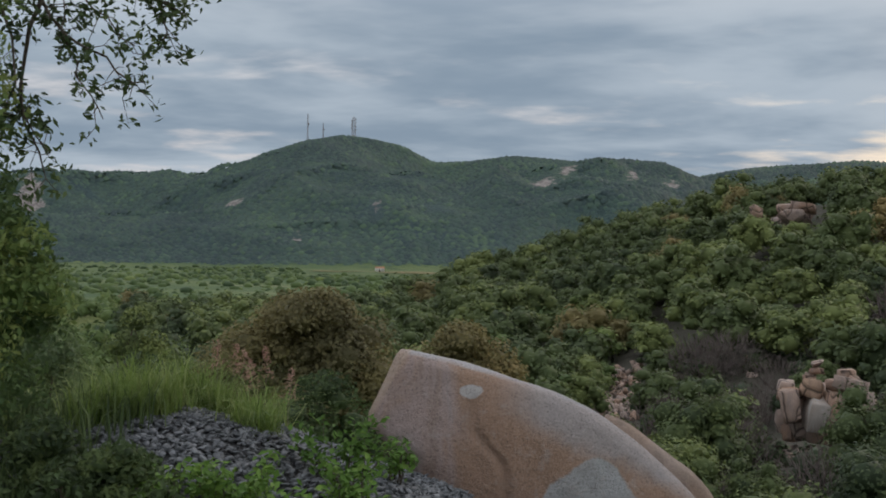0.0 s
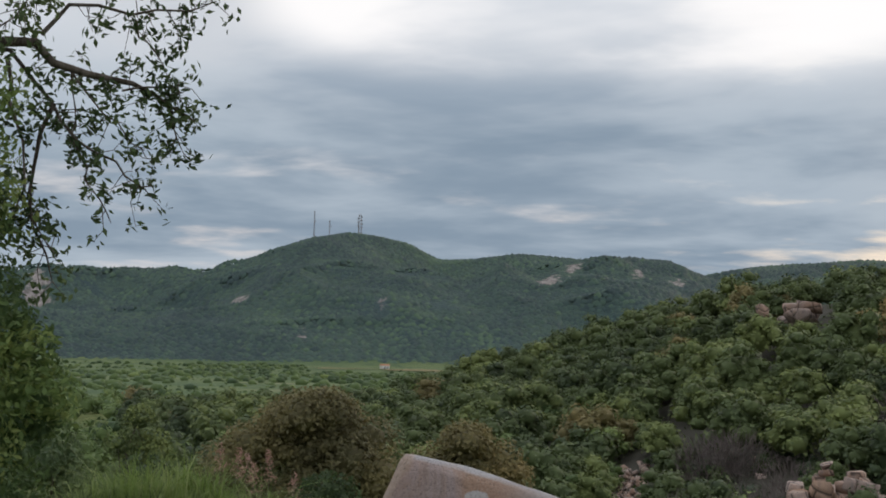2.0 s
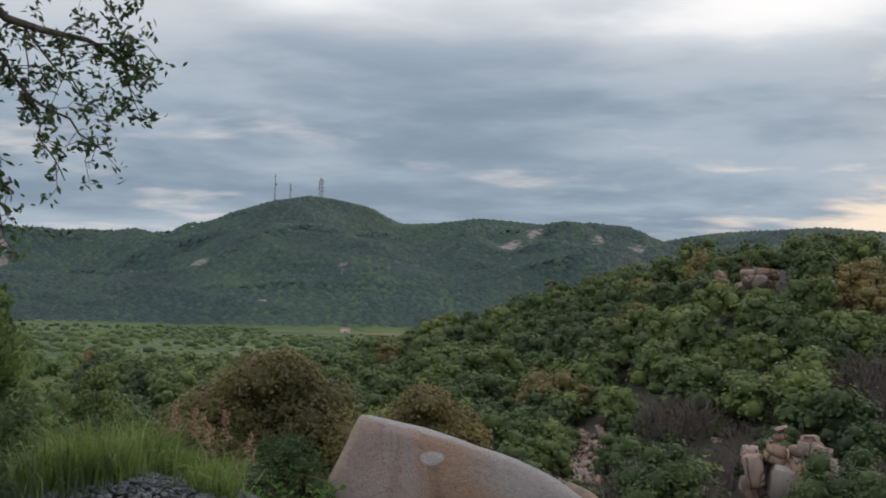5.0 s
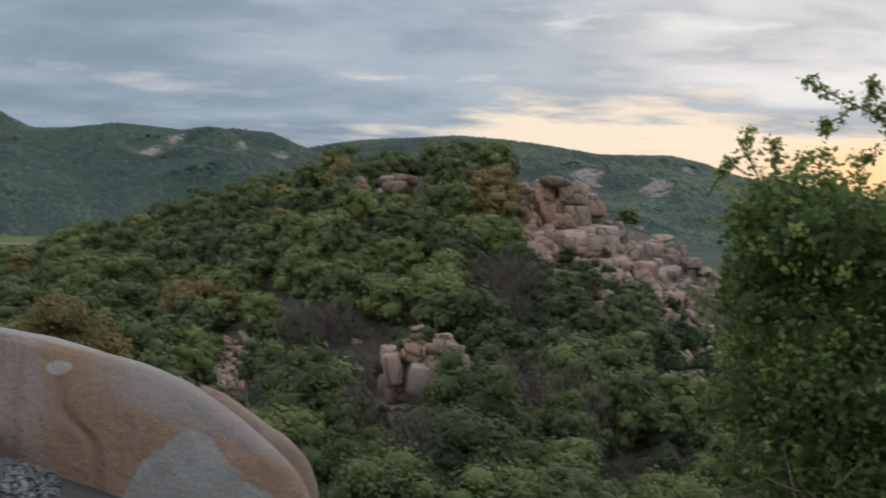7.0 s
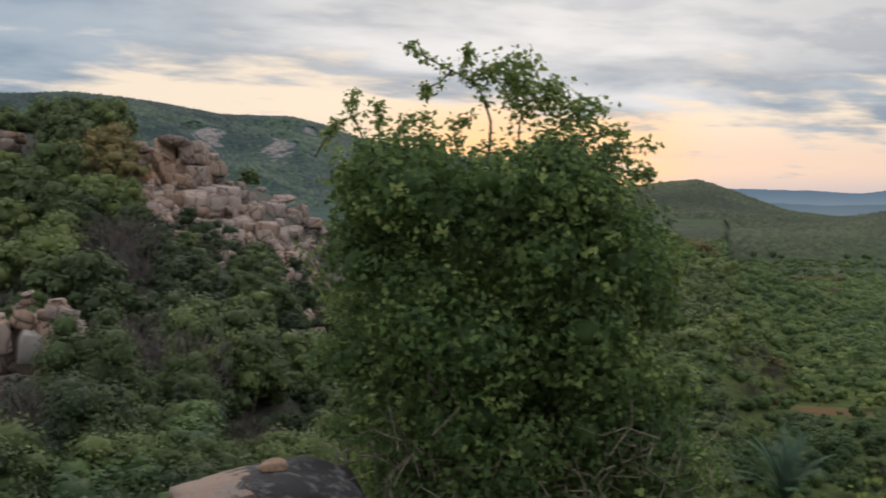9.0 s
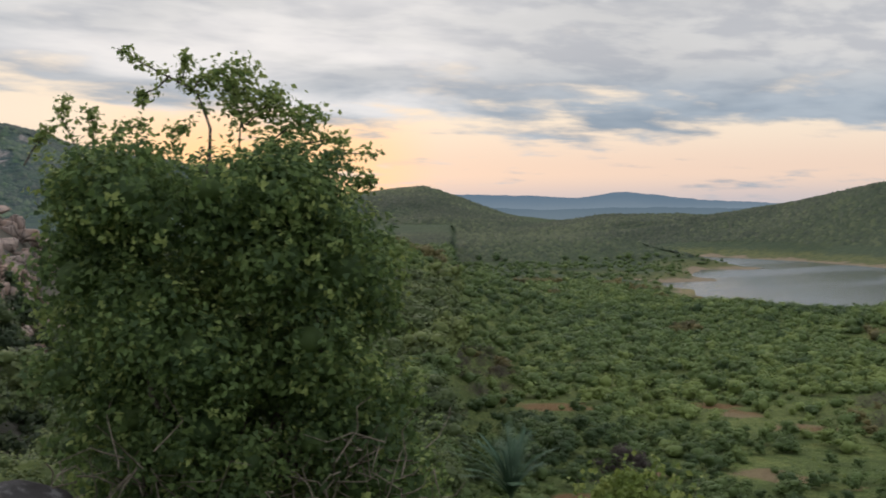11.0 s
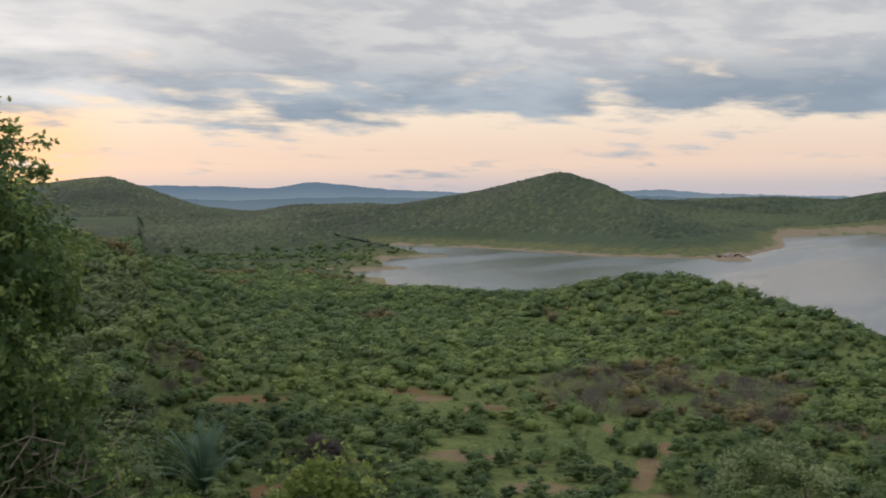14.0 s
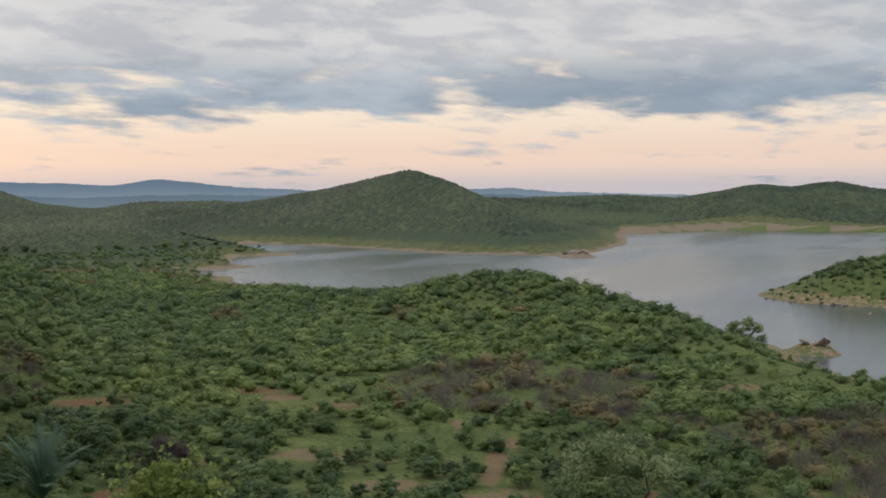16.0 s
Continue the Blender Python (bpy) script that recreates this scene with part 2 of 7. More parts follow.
def wood_ground_material():
    m, gr, bsdf = material("wooded_slopes", 0.95, 0.1)
    p = place(gr)
    crowns, clumps = gr.noise(gr.scaled(p, 1.0, 0.6, 1.0), 0.2, 3.0, 0.6), gr.noise(p, 0.035, 5.0, 0.62)
    large = gr.noise(p, 0.005, 5.0, 0.6, 0.5)
    spur_shade = gr.noise(gr.scaled(p, 1.0, 1.0, 0.25, 0.4), 0.0085, 4.0, 0.55, 0.8)
    # soft blue-green tones, with distance haze mixed into the base colour
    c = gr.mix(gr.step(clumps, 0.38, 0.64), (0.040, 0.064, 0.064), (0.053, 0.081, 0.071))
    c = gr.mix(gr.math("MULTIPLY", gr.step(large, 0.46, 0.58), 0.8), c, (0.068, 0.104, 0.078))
    # streaks down the slope paint the shading of spurs and gullies
    c = gr.mix(gr.math("MULTIPLY", gr.step(spur_shade, 0.50, 0.38), 0.8), c, (0.044, 0.070, 0.078))
    c = gr.mix(gr.math("MULTIPLY", gr.step(spur_shade, 0.54, 0.64), 0.5), c, (0.076, 0.114, 0.078))
    c = gr.mix(gr.step(crowns, 0.46, 0.62, 0.0, 0.5), c, (0.036, 0.056, 0.058))
    c = gr.mix(gr.step(crowns, 0.45, 0.35, 0.0, 0.5), c, (0.082, 0.118, 0.080))
    scar = gr.node("ShaderNodeAttribute")
    scar.attribute_name = "scar"
    patch = gr.noise(p, 0.045, 6.0, 0.7, 0.5)
    bare = gr.math("ADD", gr.math("MULTIPLY", scar.outputs["Fac"], 0.35), patch)
    c = gr.mix(gr.step(bare, 0.60, 0.68, 0.0, 0.85), c, gr.mix(gr.step(crowns, 0.42, 0.58), (0.310, 0.270, 0.260), (0.170, 0.148, 0.140)))
    gr.put(bsdf.inputs["Base Color"], c)
    bump(gr, bsdf, gr.math("ADD", crowns, clumps), 4.0, 0.8)
    return m


def hill_material():
    """Hills by the lake: olive scrub, seen from far off as a fine mottling."""
    m, gr, bsdf = material("scrubby_hills", 0.95, 0.1)
    p = place(gr)
    crowns, clumps, large = gr.noise(p, 0.22, 4.0, 0.62), gr.noise(p, 0.05, 5.0, 0.62), gr.noise(p, 0.008, 4.0, 0.6, 0.5)
    c = gr.mix(gr.step(clumps, 0.38, 0.64), (0.050, 0.070, 0.040), (0.074, 0.094, 0.048))
    c = gr.mix(gr.step(large, 0.42, 0.60, 0.0, 0.8), c, (0.066, 0.088, 0.054))
    c = gr.mix(gr.step(crowns, 0.48, 0.64, 0.0, 0.75), c, (0.050, 0.070, 0.044))
    c = gr.mix(gr.step(crowns, 0.44, 0.32, 0.0, 0.5), c, (0.100, 0.122, 0.060))
    rock = gr.noise(p, 0.02, 6.0, 0.66, 0.3)
    c = gr.mix(gr.step(rock, 0.68, 0.74, 0.0, 0.6), c, (0.200, 0.170, 0.140))
    # a grassy bank runs along the water
    bank = gr.node("ShaderNodeAttribute")
    bank.attribute_name = "bank"
    k = gr.math("ADD", bank.outputs["Fac"], gr.math("MULTIPLY", gr.math("SUBTRACT", clumps, 0.5), 0.5))
    c = gr.mix(gr.step(k, 0.46, 0.26, 0.0, 0.85), c, gr.mix(gr.step(crowns, 0.45, 0.6), (0.138, 0.142, 0.060), (0.088, 0.104, 0.046)))
    c = gr.mix(gr.step(k, 0.16, 0.08), c, (0.230, 0.180, 0.125))
    gr.put(bsdf.inputs["Base Color"], c)
    bump(gr, bsdf, gr.math("ADD", crowns, clumps), 3.0, 0.8)
    return m


def meadow_material():
    m, gr, bsdf = material("valley_meadow", 0.95, 0.1)
    p = place(gr)
    bands = gr.noise(gr.scaled(p, 0.35, 1.0, 1.0), 0.012, 5.0, 0.6)
    fine = gr.noise(gr.scaled(p, 0.6, 1.0, 1.0), 0.10, 6.0, 0.7)
    c = gr.mix(gr.step(bands, 0.40, 0.60), (0.078, 0.116, 0.056), (0.118, 0.152, 0.068))
    c = gr.mix(gr.step(fine, 0.50, 0.62, 0.0, 0.7), c, (0.056, 0.088, 0.050))
    c = gr.mix(gr.math("MULTIPLY", gr.step(bands, 0.62, 0.68), 0.7), c, (0.210, 0.205, 0.125))
    gr.put(bsdf.inputs["Base Color"], c)
    bump(gr, bsdf, fine, 1.5)
    return m


def shore_material():
    m, gr, bsdf = material("lake_shore", 0.95, 0.1)
    p = place(gr)
    n, f = gr.noise(p, 0.05, 5.0), gr.noise(p, 0.6, 5.0, 0.65)
    c = gr.mix(gr.step(n, 0.4, 0.6), (0.150, 0.140, 0.058), (0.105, 0.125, 0.045))
    c = gr.mix(gr.step(f, 0.46, 0.58, 0.0, 0.85), c, (0.300, 0.210, 0.145))
    gr.put(bsdf.inputs["Base Color"], c)
    bump(gr, bsdf, f, 0.2)
    return m


GROUND, WOODS, MEADOW, SHORE = ground_material(), wood_ground_material(), meadow_material(), shore_material()
HILLS = hill_material()


def rock_material(name, pale, warm, grey, scale=1.0, streak=0.4, crack=0.0):
    m, gr, bsdf = material(name, 0.85, 0.25)
    p = place(gr)
    one = gr.node("ShaderNodeObjectInfo").outputs["Random"]
    isl = gr.node("ShaderNodeNewGeometry").outputs["Random Per Island"]
    big, mid_n, fine = gr.noise(p, 0.5 * scale, 4.0), gr.noise(p, 2.2 * scale, 6.0, 0.6), gr.noise(p, 30 * scale, 5.0, 0.7)
    drip = gr.noise(gr.scaled(p, 2.2, 2.2, 0.25), 1.2 * scale, 5.0, 0.55, 0.3)
    x = gr.math("ADD", big, gr.math("MULTIPLY", gr.math("SUBTRACT", isl, 0.5), 0.35))
    c = gr.mix(gr.step(x, 0.38, 0.62), warm, pale)
    c = gr.mix(gr.step(one, 0.45, 1.0, 0.0, 0.75), c, tuple(0.55 * a + 0.45 * b for a, b in zip(pale, grey)))
    c = gr.mix(gr.step(one, 0.35, 0.0, 0.0, 0.45), c, warm)
    c = gr.mix(gr.math("MULTIPLY", gr.step(drip, 0.50, 0.66), streak), c, grey)
    c = gr.mix(gr.math("MULTIPLY", gr.step(mid_n, 0.58, 0.72), 0.5), c, grey)
    c = gr.mix(gr.math("MULTIPLY", gr.step(fine, 0.45, 0.70), 0.35), c, pale)
    c = gr.mix(gr.math("MULTIPLY", gr.step(fine, 0.60, 0.36, 0.0, 1.0), 0.25), c, (0.06, 0.05, 0.045))
    relief = gr.math("ADD", gr.math("MULTIPLY", mid_n, 2.0), gr.math("MULTIPLY", fine, 0.35))
    if crack:
        warped = gr.node("ShaderNodeVectorMath", i0=p, i1=gr.node("ShaderNodeTexNoise", Vector=p, Scale=crack * 0.8).outputs["Color"])
        gap = gr.voronoi(gr.scaled(warped.outputs[0], 1.0, 1.0, 0.7), crack, "Distance", "DISTANCE_TO_EDGE")
        c = gr.mix(gr.step(gap, 0.05, 0.0, 0.0, 0.85), c, (0.035, 0.028, 0.024))
        relief = gr.math("ADD", relief, gr.step(gap, 0.0, 0.12, 0.0, 1.5))
    gr.put(bsdf.inputs["Base Color"], c)
    bump(gr, bsdf, relief, 0.04 / scale)
    return m


ROCK = rock_material("weathered_rock", (0.385, 0.300, 0.262), (0.345, 0.225, 0.165), (0.175, 0.150, 0.142), 0.8, 0.55, 0.62)
ROCK_OCHRE = rock_material("ochre_rock", (0.370, 0.250, 0.178), (0.360, 0.192, 0.108), (0.190, 0.140, 0.112), 0.8, 0.5, 0.6)
GRAVEL = rock_material("grey_gravel", (0.220, 0.230, 0.245), (0.115, 0.122, 0.132), (0.050, 0.053, 0.058), 9.0)
# heap body painted dark for the shade in the gaps between chips
SHADED_GRIT = rock_material("shaded_grit", (0.070, 0.072, 0.076), (0.050, 0.050, 0.052), (0.034, 0.034, 0.036), 3.0)
# dark soil and stone, darkened further for the shade between shrubs
SHADED_SCREE = rock_material("shaded_stony_slope", (0.070, 0.062, 0.050), (0.052, 0.054, 0.036), (0.040, 0.050, 0.028), 0.5)


def water_material():
    m, gr, bsdf = material("lake_water", 0.10, 0.5)
    bsdf.inputs["Base Color"].default_value = (0.060, 0.080, 0.090, 1)
    bsdf.inputs["IOR"].default_value = 1.33
    p = place(gr)
    calm = gr.noise(gr.scaled(p, 0.2, 1.0, 1.0, radians(10)), 0.012, 4.0)
    gr.put(bsdf.inputs["Roughness"], gr.step(calm, 0.4, 0.6, 0.10, 0.25))
    bump(gr, bsdf, gr.noise(p, 0.9, 3.0), 0.10, 0.8)
    return m


WATER = water_material()


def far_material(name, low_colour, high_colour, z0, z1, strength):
    """Distant ridges that glow: haze and low mist are painted in as blue emission."""
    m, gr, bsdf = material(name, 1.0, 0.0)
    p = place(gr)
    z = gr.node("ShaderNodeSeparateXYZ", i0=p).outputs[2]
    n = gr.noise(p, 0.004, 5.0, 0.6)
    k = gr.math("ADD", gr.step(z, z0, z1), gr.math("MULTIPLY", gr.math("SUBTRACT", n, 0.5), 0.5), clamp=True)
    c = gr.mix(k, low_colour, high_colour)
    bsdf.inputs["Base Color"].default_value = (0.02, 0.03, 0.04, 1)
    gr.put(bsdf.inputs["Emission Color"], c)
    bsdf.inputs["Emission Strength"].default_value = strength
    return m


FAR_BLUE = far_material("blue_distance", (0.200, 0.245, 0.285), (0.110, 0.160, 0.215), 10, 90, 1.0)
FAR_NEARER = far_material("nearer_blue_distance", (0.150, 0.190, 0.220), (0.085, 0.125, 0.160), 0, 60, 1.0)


# ---- the land: one sheet, heights as sums of hills, z = 0 at the lake ----
def smooth(x, lo, hi):
    t = np.clip((x - lo) / (hi - lo), 0, 1)
    return t * t * (3 - 2 * t)


def value_noise(x, y, seed=0):
    """Smooth noise in -1..1 on numpy arrays."""
    xi, yi = np.floor(x).astype(np.int64), np.floor(y).astype(np.int64)
    fx, fy = x - xi, y - yi
    fx, fy = fx * fx * (3 - 2 * fx), fy * fy * (3 - 2 * fy)

    def h(i, j):
        n = (i * 374761393 + j * 668265263 + seed * 1442695041) & 0x7FFFFFFF
        n = ((n ^ (n >> 13)) * 1274126177) & 0x7FFFFFFF
        return ((n ^ (n >> 16)) & 0xFFFF) / 32767.5 - 1.0

    a = h(xi, yi) * (1 - fx) + h(xi + 1, yi) * fx
    b = h(xi, yi + 1) * (1 - fx) + h(xi + 1, yi + 1) * fx
    return a * (1 - fy) + b * fy


def fbm(x, y, size, octaves=4, seed=0):
    total, amp = 0.0, 1.0
    for k in range(octaves):
        total = total + amp * value_noise(x / size * 2 ** k + 17.3 * k, y / size * 2 ** k - 9.1 * k, seed + k)
        amp *= 0.5
    return total / 1.9


def along(az, pairs):
    """A quantity along the bearings, smoothed between a few given ones."""
    b, q = np.array(pairs).T
    near = np.interp(az, b, q)
    return (np.interp(az - 0.35, b, q) + 2 * near + np.interp(az + 0.35, b, q)) / 4


def crest(az, r, line, distance, front, behind, foot):
    """A ridge whose skyline rises by the angles of `line` at `distance` along the bearings."""
    d = along(az, distance)
    top = EYE + d * np.tan(np.radians(along(az, line)))
    f = np.clip((r - (d - front)) / front, 0, 1)
    b = np.clip(((d + behind) - r) / behind, 0, 1)
    s = np.where(r < d, f ** 1.15, b * b * (3 - 2 * b))
    return foot + (top - foot) * s, s


MAST_RIDGE = [(-60, 3.0), (-25, 3.6), (-19.7, 3.25), (-16.6, 3.12), (-11.7, 3.32), (-10, 3.9), (-8.2, 4.72), (-6.4, 5.28), (-4.9, 5.5),
              (-3.6, 5.5), (-1.7, 5.12), (-0.6, 4.45), (1.1, 4.5), (3.1, 4.8), (5.8, 4.58), (9.9, 4.38), (11.5, 3.8), (14, 3.0), (19, 1.4), (25, 0)]
BACK_RIDGE = [(4, 1), (10, 3.2), (11.7, 3.92), (14.1, 4.32), (16.5, 4.47), (18.6, 4.6), (21.6, 4.33), (25, 3.78), (28.3, 3.72), (29.8, 3.28), (31, 2.8), (36, 1.6), (42, 0.2), (48, -1)]
MID_HILL = [(-16, -9.0), (-5, -2.3), (0, -1.1), (4, -0.5), (6.5, 0.3), (9, 1.15), (12, 1.8), (15.4, 2.5), (18, 2.85), (20, 2.75), (22, 1.9), (25, 1.0), (27, 0.3), (28.5, -0.5), (30, -1.9),
            (38, -1.4), (45, -1.3), (48.7, -3.0), (53.8, -4.7), (60, -6.5)]
MID_AT = [(-16, 330), (-5, 290), (0, 250), (6, 210), (12, 185), (18, 170), (25, 165), (30, 175), (38, 220), (45, 280), (50, 330), (55, 370), (60, 380)]
CONE = [(38, -0.2), (42, 0.4), (44.9, 0.9), (46.7, 1.1), (48.5, 0.5), (50.2, -0.15), (52, -0.7), (56, -1.2)]
LAKE_HILL = [(48, -1.3), (53, -0.62), (55.7, -0.4), (59.2, -0.36), (62.3, 0.08), (64.9, 0.68), (67.1, 1.2), (68.8, 0.74), (70.3, -0.04), (73.2, -1.2), (75.5, -1.75), (77, -2.2), (78, -2.4)]
LAKE_HILL_AT = [(48, 1500), (53, 1450), (59, 1300), (65, 1150), (70, 1050), (75, 900), (78, 900)]
EAST_HILL = [(66, -0.6), (73, -0.1), (76.8, -0.02), (79.3, -0.17), (81, 0.1), (82.8, 0.43), (84.3, 0.26), (86.2, 0.53), (87.6, 0.2), (90, 0.0), (96, 0.5), (110, 0.3), (130, 0.4)]
# the lake's outline: bearing and distance
LAKE = [(57.4, 1010), (59.0, 850), (60.6, 812), (62.0, 792), (61.8, 778), (59.2, 765), (58.7, 690), (60.1, 655), (59.9, 642), (57, 622), (53.8, 616), (53.8, 606),
        (57, 600), (59.0, 570), (59.2, 480), (61.2, 452), (66, 428), (72, 405), (78.6, 360), (81.6, 328), (83.8, 302), (84.8, 278), (86.7, 255), (88.3, 243),
        (95, 215), (105, 205), (112, 230), (112, 1200), (98, 1230), (88.1, 1227), (81.8, 1289), (77.3, 1178), (76.9, 1160), (77.1, 935), (75.6, 790), (73.7, 747),
        (69, 775), (63.8, 900), (60, 972)]


def polar(az, r):
    return np.sin(np.radians(az)) * r, np.cos(np.radians(az)) * r


def shore_distance(x, y):
    """Metres to the lake's shore, minus inside the lake."""
    a = np.array(LAKE, float)
    px, py = polar(a[:, 0], a[:, 1])
    best, inside = np.full(x.shape, 1e9), np.zeros(x.shape, bool)
    for i in range(len(px)):
        x0, y0, x1, y1 = px[i - 1], py[i - 1], px[i], py[i]
        ex, ey = x1 - x0, y1 - y0
        t = np.clip(((x - x0) * ex + (y - y0) * ey) / (ex * ex + ey * ey), 0, 1)
        best = np.minimum(best, np.hypot(x - x0 - t * ex, y - y0 - t * ey))
        cross = (y0 > y) != (y1 > y)
        with np.errstate(divide="ignore", invalid="ignore"):
            inside ^= cross & (x < (x1 - x0) * (y - y0) / (y1 - y0 + 1e-12) + x0)
    return np.where(inside, -best, best)


def ridge_bump(x, y, a, b, half, height):
    (ax, ay), (bx, by) = polar(*a), polar(*b)
    ex, ey = bx - ax, by - ay
    t = np.clip(((x - ax) * ex + (y - ay) * ey) / (ex * ex + ey * ey), 0, 1)
    d = np.hypot(x - ax - t * ex, y - ay - t * ey) / half
    return height * (1 - smooth(d, 0, 1)) if np.isscalar(height) else None


def land(x, y, zone=False):
    x, y = np.asarray(x, float), np.asarray(y, float)
    r = np.hypot(x, y)
    az = np.degrees(np.arctan2(x, y))
    left = 1 - smooth(az, 12, 48)
    left = np.where(az < -100, 0.6, left)
    plain_left = 19 + np.clip((r - 340) * 0.0105, -3, 22)
    plain_right = 4.0 + np.clip((r - 900) * 0.004, 0, 8) + 2.0 * fbm(x, y, 140, 3, 5)
    plain_right = plain_right - 2.6 * np.exp(-((az - 57) / 5.5) ** 2) * smooth(r, 330, 450) * (1 - smooth(r, 660, 720))
    base = plain_left * left + plain_right * (1 - left) + 0.6 * fbm(x, y, 30, 3, 9)
    wooded = np.zeros(x.shape)
    # valley floor under the rocky hill
    base = base + 6 * (1 - left) * np.exp(-((az - 20) / 16) ** 2) * (1 - smooth(r, 120, 260))
    # low rise before the lake
    rise = np.maximum(ridge_bump(x, y, (71.0, 345), (72.6, 332), 54.0, 10.2), ridge_bump(x, y, (63, 405), (74, 330), 62.0, 2.6))
    rise = np.maximum(rise, ridge_bump(x, y, (74.0, 318), (78.8, 290), 60.0, 6.0))
    base = np.maximum(base, 3.5 + rise)
    base = np.maximum(base, 3 + ridge_bump(x, y, (50, 760), (55.5, 790), 90.0, 15.0))
    z = base
    gully = 1.1 * (1 - 2.2 * np.abs(fbm(x, y, 330, 4, 21))) + 0.45 * (1 - 2.6 * np.abs(fbm(x, y, 110, 2, 23)))
    for line, dist, front, behind, foot, rough in (
            (MAST_RIDGE, [(-60, 1750), (0, 1750), (20, 1600)], 700, 600, 24, 30), (BACK_RIDGE, [(0, 2300), (50, 2300)], 900, 500, 20, 26),
            (CONE, [(38, 1700), (56, 1700)], 420, 400, 6, 10), (LAKE_HILL, LAKE_HILL_AT, 330, 350, 4, 9), (EAST_HILL, [(66, 1700), (130, 1700)], 420, 400, 3, 11)):
        inside = (az > line[0][0]) & (az < line[-1][0])
        h, s = crest(az, r, line, dist, front, behind, foot)
        h = h + gully * rough * (1 - np.abs(2 * s - 1) ** 2)
        h = np.where(inside, h, -50)
        wooded = np.where((h > z) & (s > 0.02), 1, wooded)
        z = np.maximum(z, h)
    h, s = crest(az, r, MID_HILL, MID_AT, np.maximum(along(az, MID_AT) - 62, 60), 170, 19 - 22 * smooth(az, 26, 46))
    end = 8 * smooth(az, 50, 60) + 12 * (1 - smooth(az, -16, -8))
    h = np.where((az > -16) & (az < 60), h - end + fbm(x, y, 25, 3, 31) * 1.2 * np.sin(np.pi * np.clip(s, 0, 1)), -50)
    z = np.maximum(z, h)
    # the rise on which the camera stands
    brink = 3 + 6.5 * (1 - smooth(az, -10, -1)) * (az > -120)
    mine = 34.4 - 0.31 * np.clip(r - brink, 0, None) + 0.12 * fbm(x, y, 3, 3, 41)
    top = np.maximum(z, mine)
    soft = np.clip(1 - np.abs(z - mine) / 4, 0, 1)
    z = top + 0.4 * soft * soft
    # the lake and its banks
    d = shore_distance(x, y)
    bank = np.where(d > 0, 0.25 + 0.055 * d, np.clip(0.09 * d, -2.5, -0.05))
    z = np.where(d < 0, bank, np.minimum(z, np.where(d < np.where(r > 560, 175, 60), bank + np.where((r < 420) & (d < 60), np.where(az < 66, 0.12, 0.40), 0.27) * np.clip(d - 8, 0, None), 1e9)))
    point = -1.2 + ridge_bump(x, y, (88.2, 462), (102, 440), 52.0, 14.5)
    z = np.where(d < 0, np.maximum(z, point), z)
    z = np.where(d < 0, np.maximum(z, -0.6 + ridge_bump(x, y, (84.9, 293), (85.6, 292), 6.5, 3.0)), z)
    z = np.where(d < 0, np.maximum(z, -0.6 + ridge_bump(x, y, (74.4, 735), (75.1, 733), 11.0, 3.0)), z)
    if zone:
        return z, wooded, d, left, r, az
    return z


def mesh_object(name, verts, faces, mats, parent=None, attrs=None, shade=False, slots=None):
    """One mesh object from numpy arrays; faces all have the same number of corners."""
    me = bpy.data.meshes.new(name)
    verts, faces = np.asarray(verts, np.float32), np.asarray(faces, np.int32)
    n, k = faces.shape
    me.vertices.add(len(verts))
    me.vertices.foreach_set("co", verts.ravel())
    me.loops.add(n * k)
    me.loops.foreach_set("vertex_index", faces.ravel())
    me.polygons.add(n)
    me.polygons.foreach_set("loop_start", np.arange(0, n * k, k, dtype=np.int32))
    if slots is not None:
        me.polygons.foreach_set("material_index", np.asarray(slots, np.int32))
    if shade:
        me.polygons.foreach_set("use_smooth", np.ones(n, bool))
    for key, value in (attrs or {}).items():
        me.attributes.new(key, "FLOAT", "POINT").data.foreach_set("value", np.asarray(value, np.float32))
    for m in mats if isinstance(mats, (list, tuple)) else [mats]:
        me.materials.append(m)
    me.update(calc_edges=True)
    me.validate()
    ob = new(name, me)
    if parent is not None:
        ob.parent = parent
    return ob


SOIL_PATCHES = [(59.9, 205, 8, 4.0), (61.5, 196, 8, 4.0), (62.7, 152, 8, 5), (53.2, 190, 8, 5), (71.2, 150, 1.3, 8), (71.9, 160, 1.1, 6), (70.8, 141, 1.2, 6), (82.2, 214, 9, 5),
                (71.5, 131, 7, 4.0), (66, 136, 8, 4.5), (56.5, 150, 9, 5), (69.3, 172, 1.2, 7), (77.5, 136, 6, 3), (63.8, 186, 9, 4), (54, 128, 7, 4)]


def soil_patch(x, y):
    """Above 0 on the bare earth and the footpath."""
    r, az = np.hypot(x, y), np.degrees(np.arctan2(x, y))
    best = np.full(x.shape, -9.0)
    wob = fbm(x, y, 6, 4, 77) * 1.0 - 0.22
    for a0, r0, across, deep in SOIL_PATCHES:
        u, w = np.radians(az - a0) * r0 / across, (r - r0) / deep
        best = np.maximum(best, 1 - np.hypot(u, w) + wob)
    return best


SCARS = [(4.6, 3.5, 0.8), (5.6, 4.3, 0.6), (10.4, 3.6, 0.5), (-18.4, 2.0, 0.9), (-9.6, 2.4, 0.5), (-6.7, 0.9, 0.3), (24.5, 3.0, 1.0), (27.6, 2.3, 1.0), (8.6, 3.9, 0.4), (75.6, -0.6, 0.4), (86.3, 0.2, 0.6), (-3.0, 2.2, 0.35), (29.0, 3.0, 0.5)]


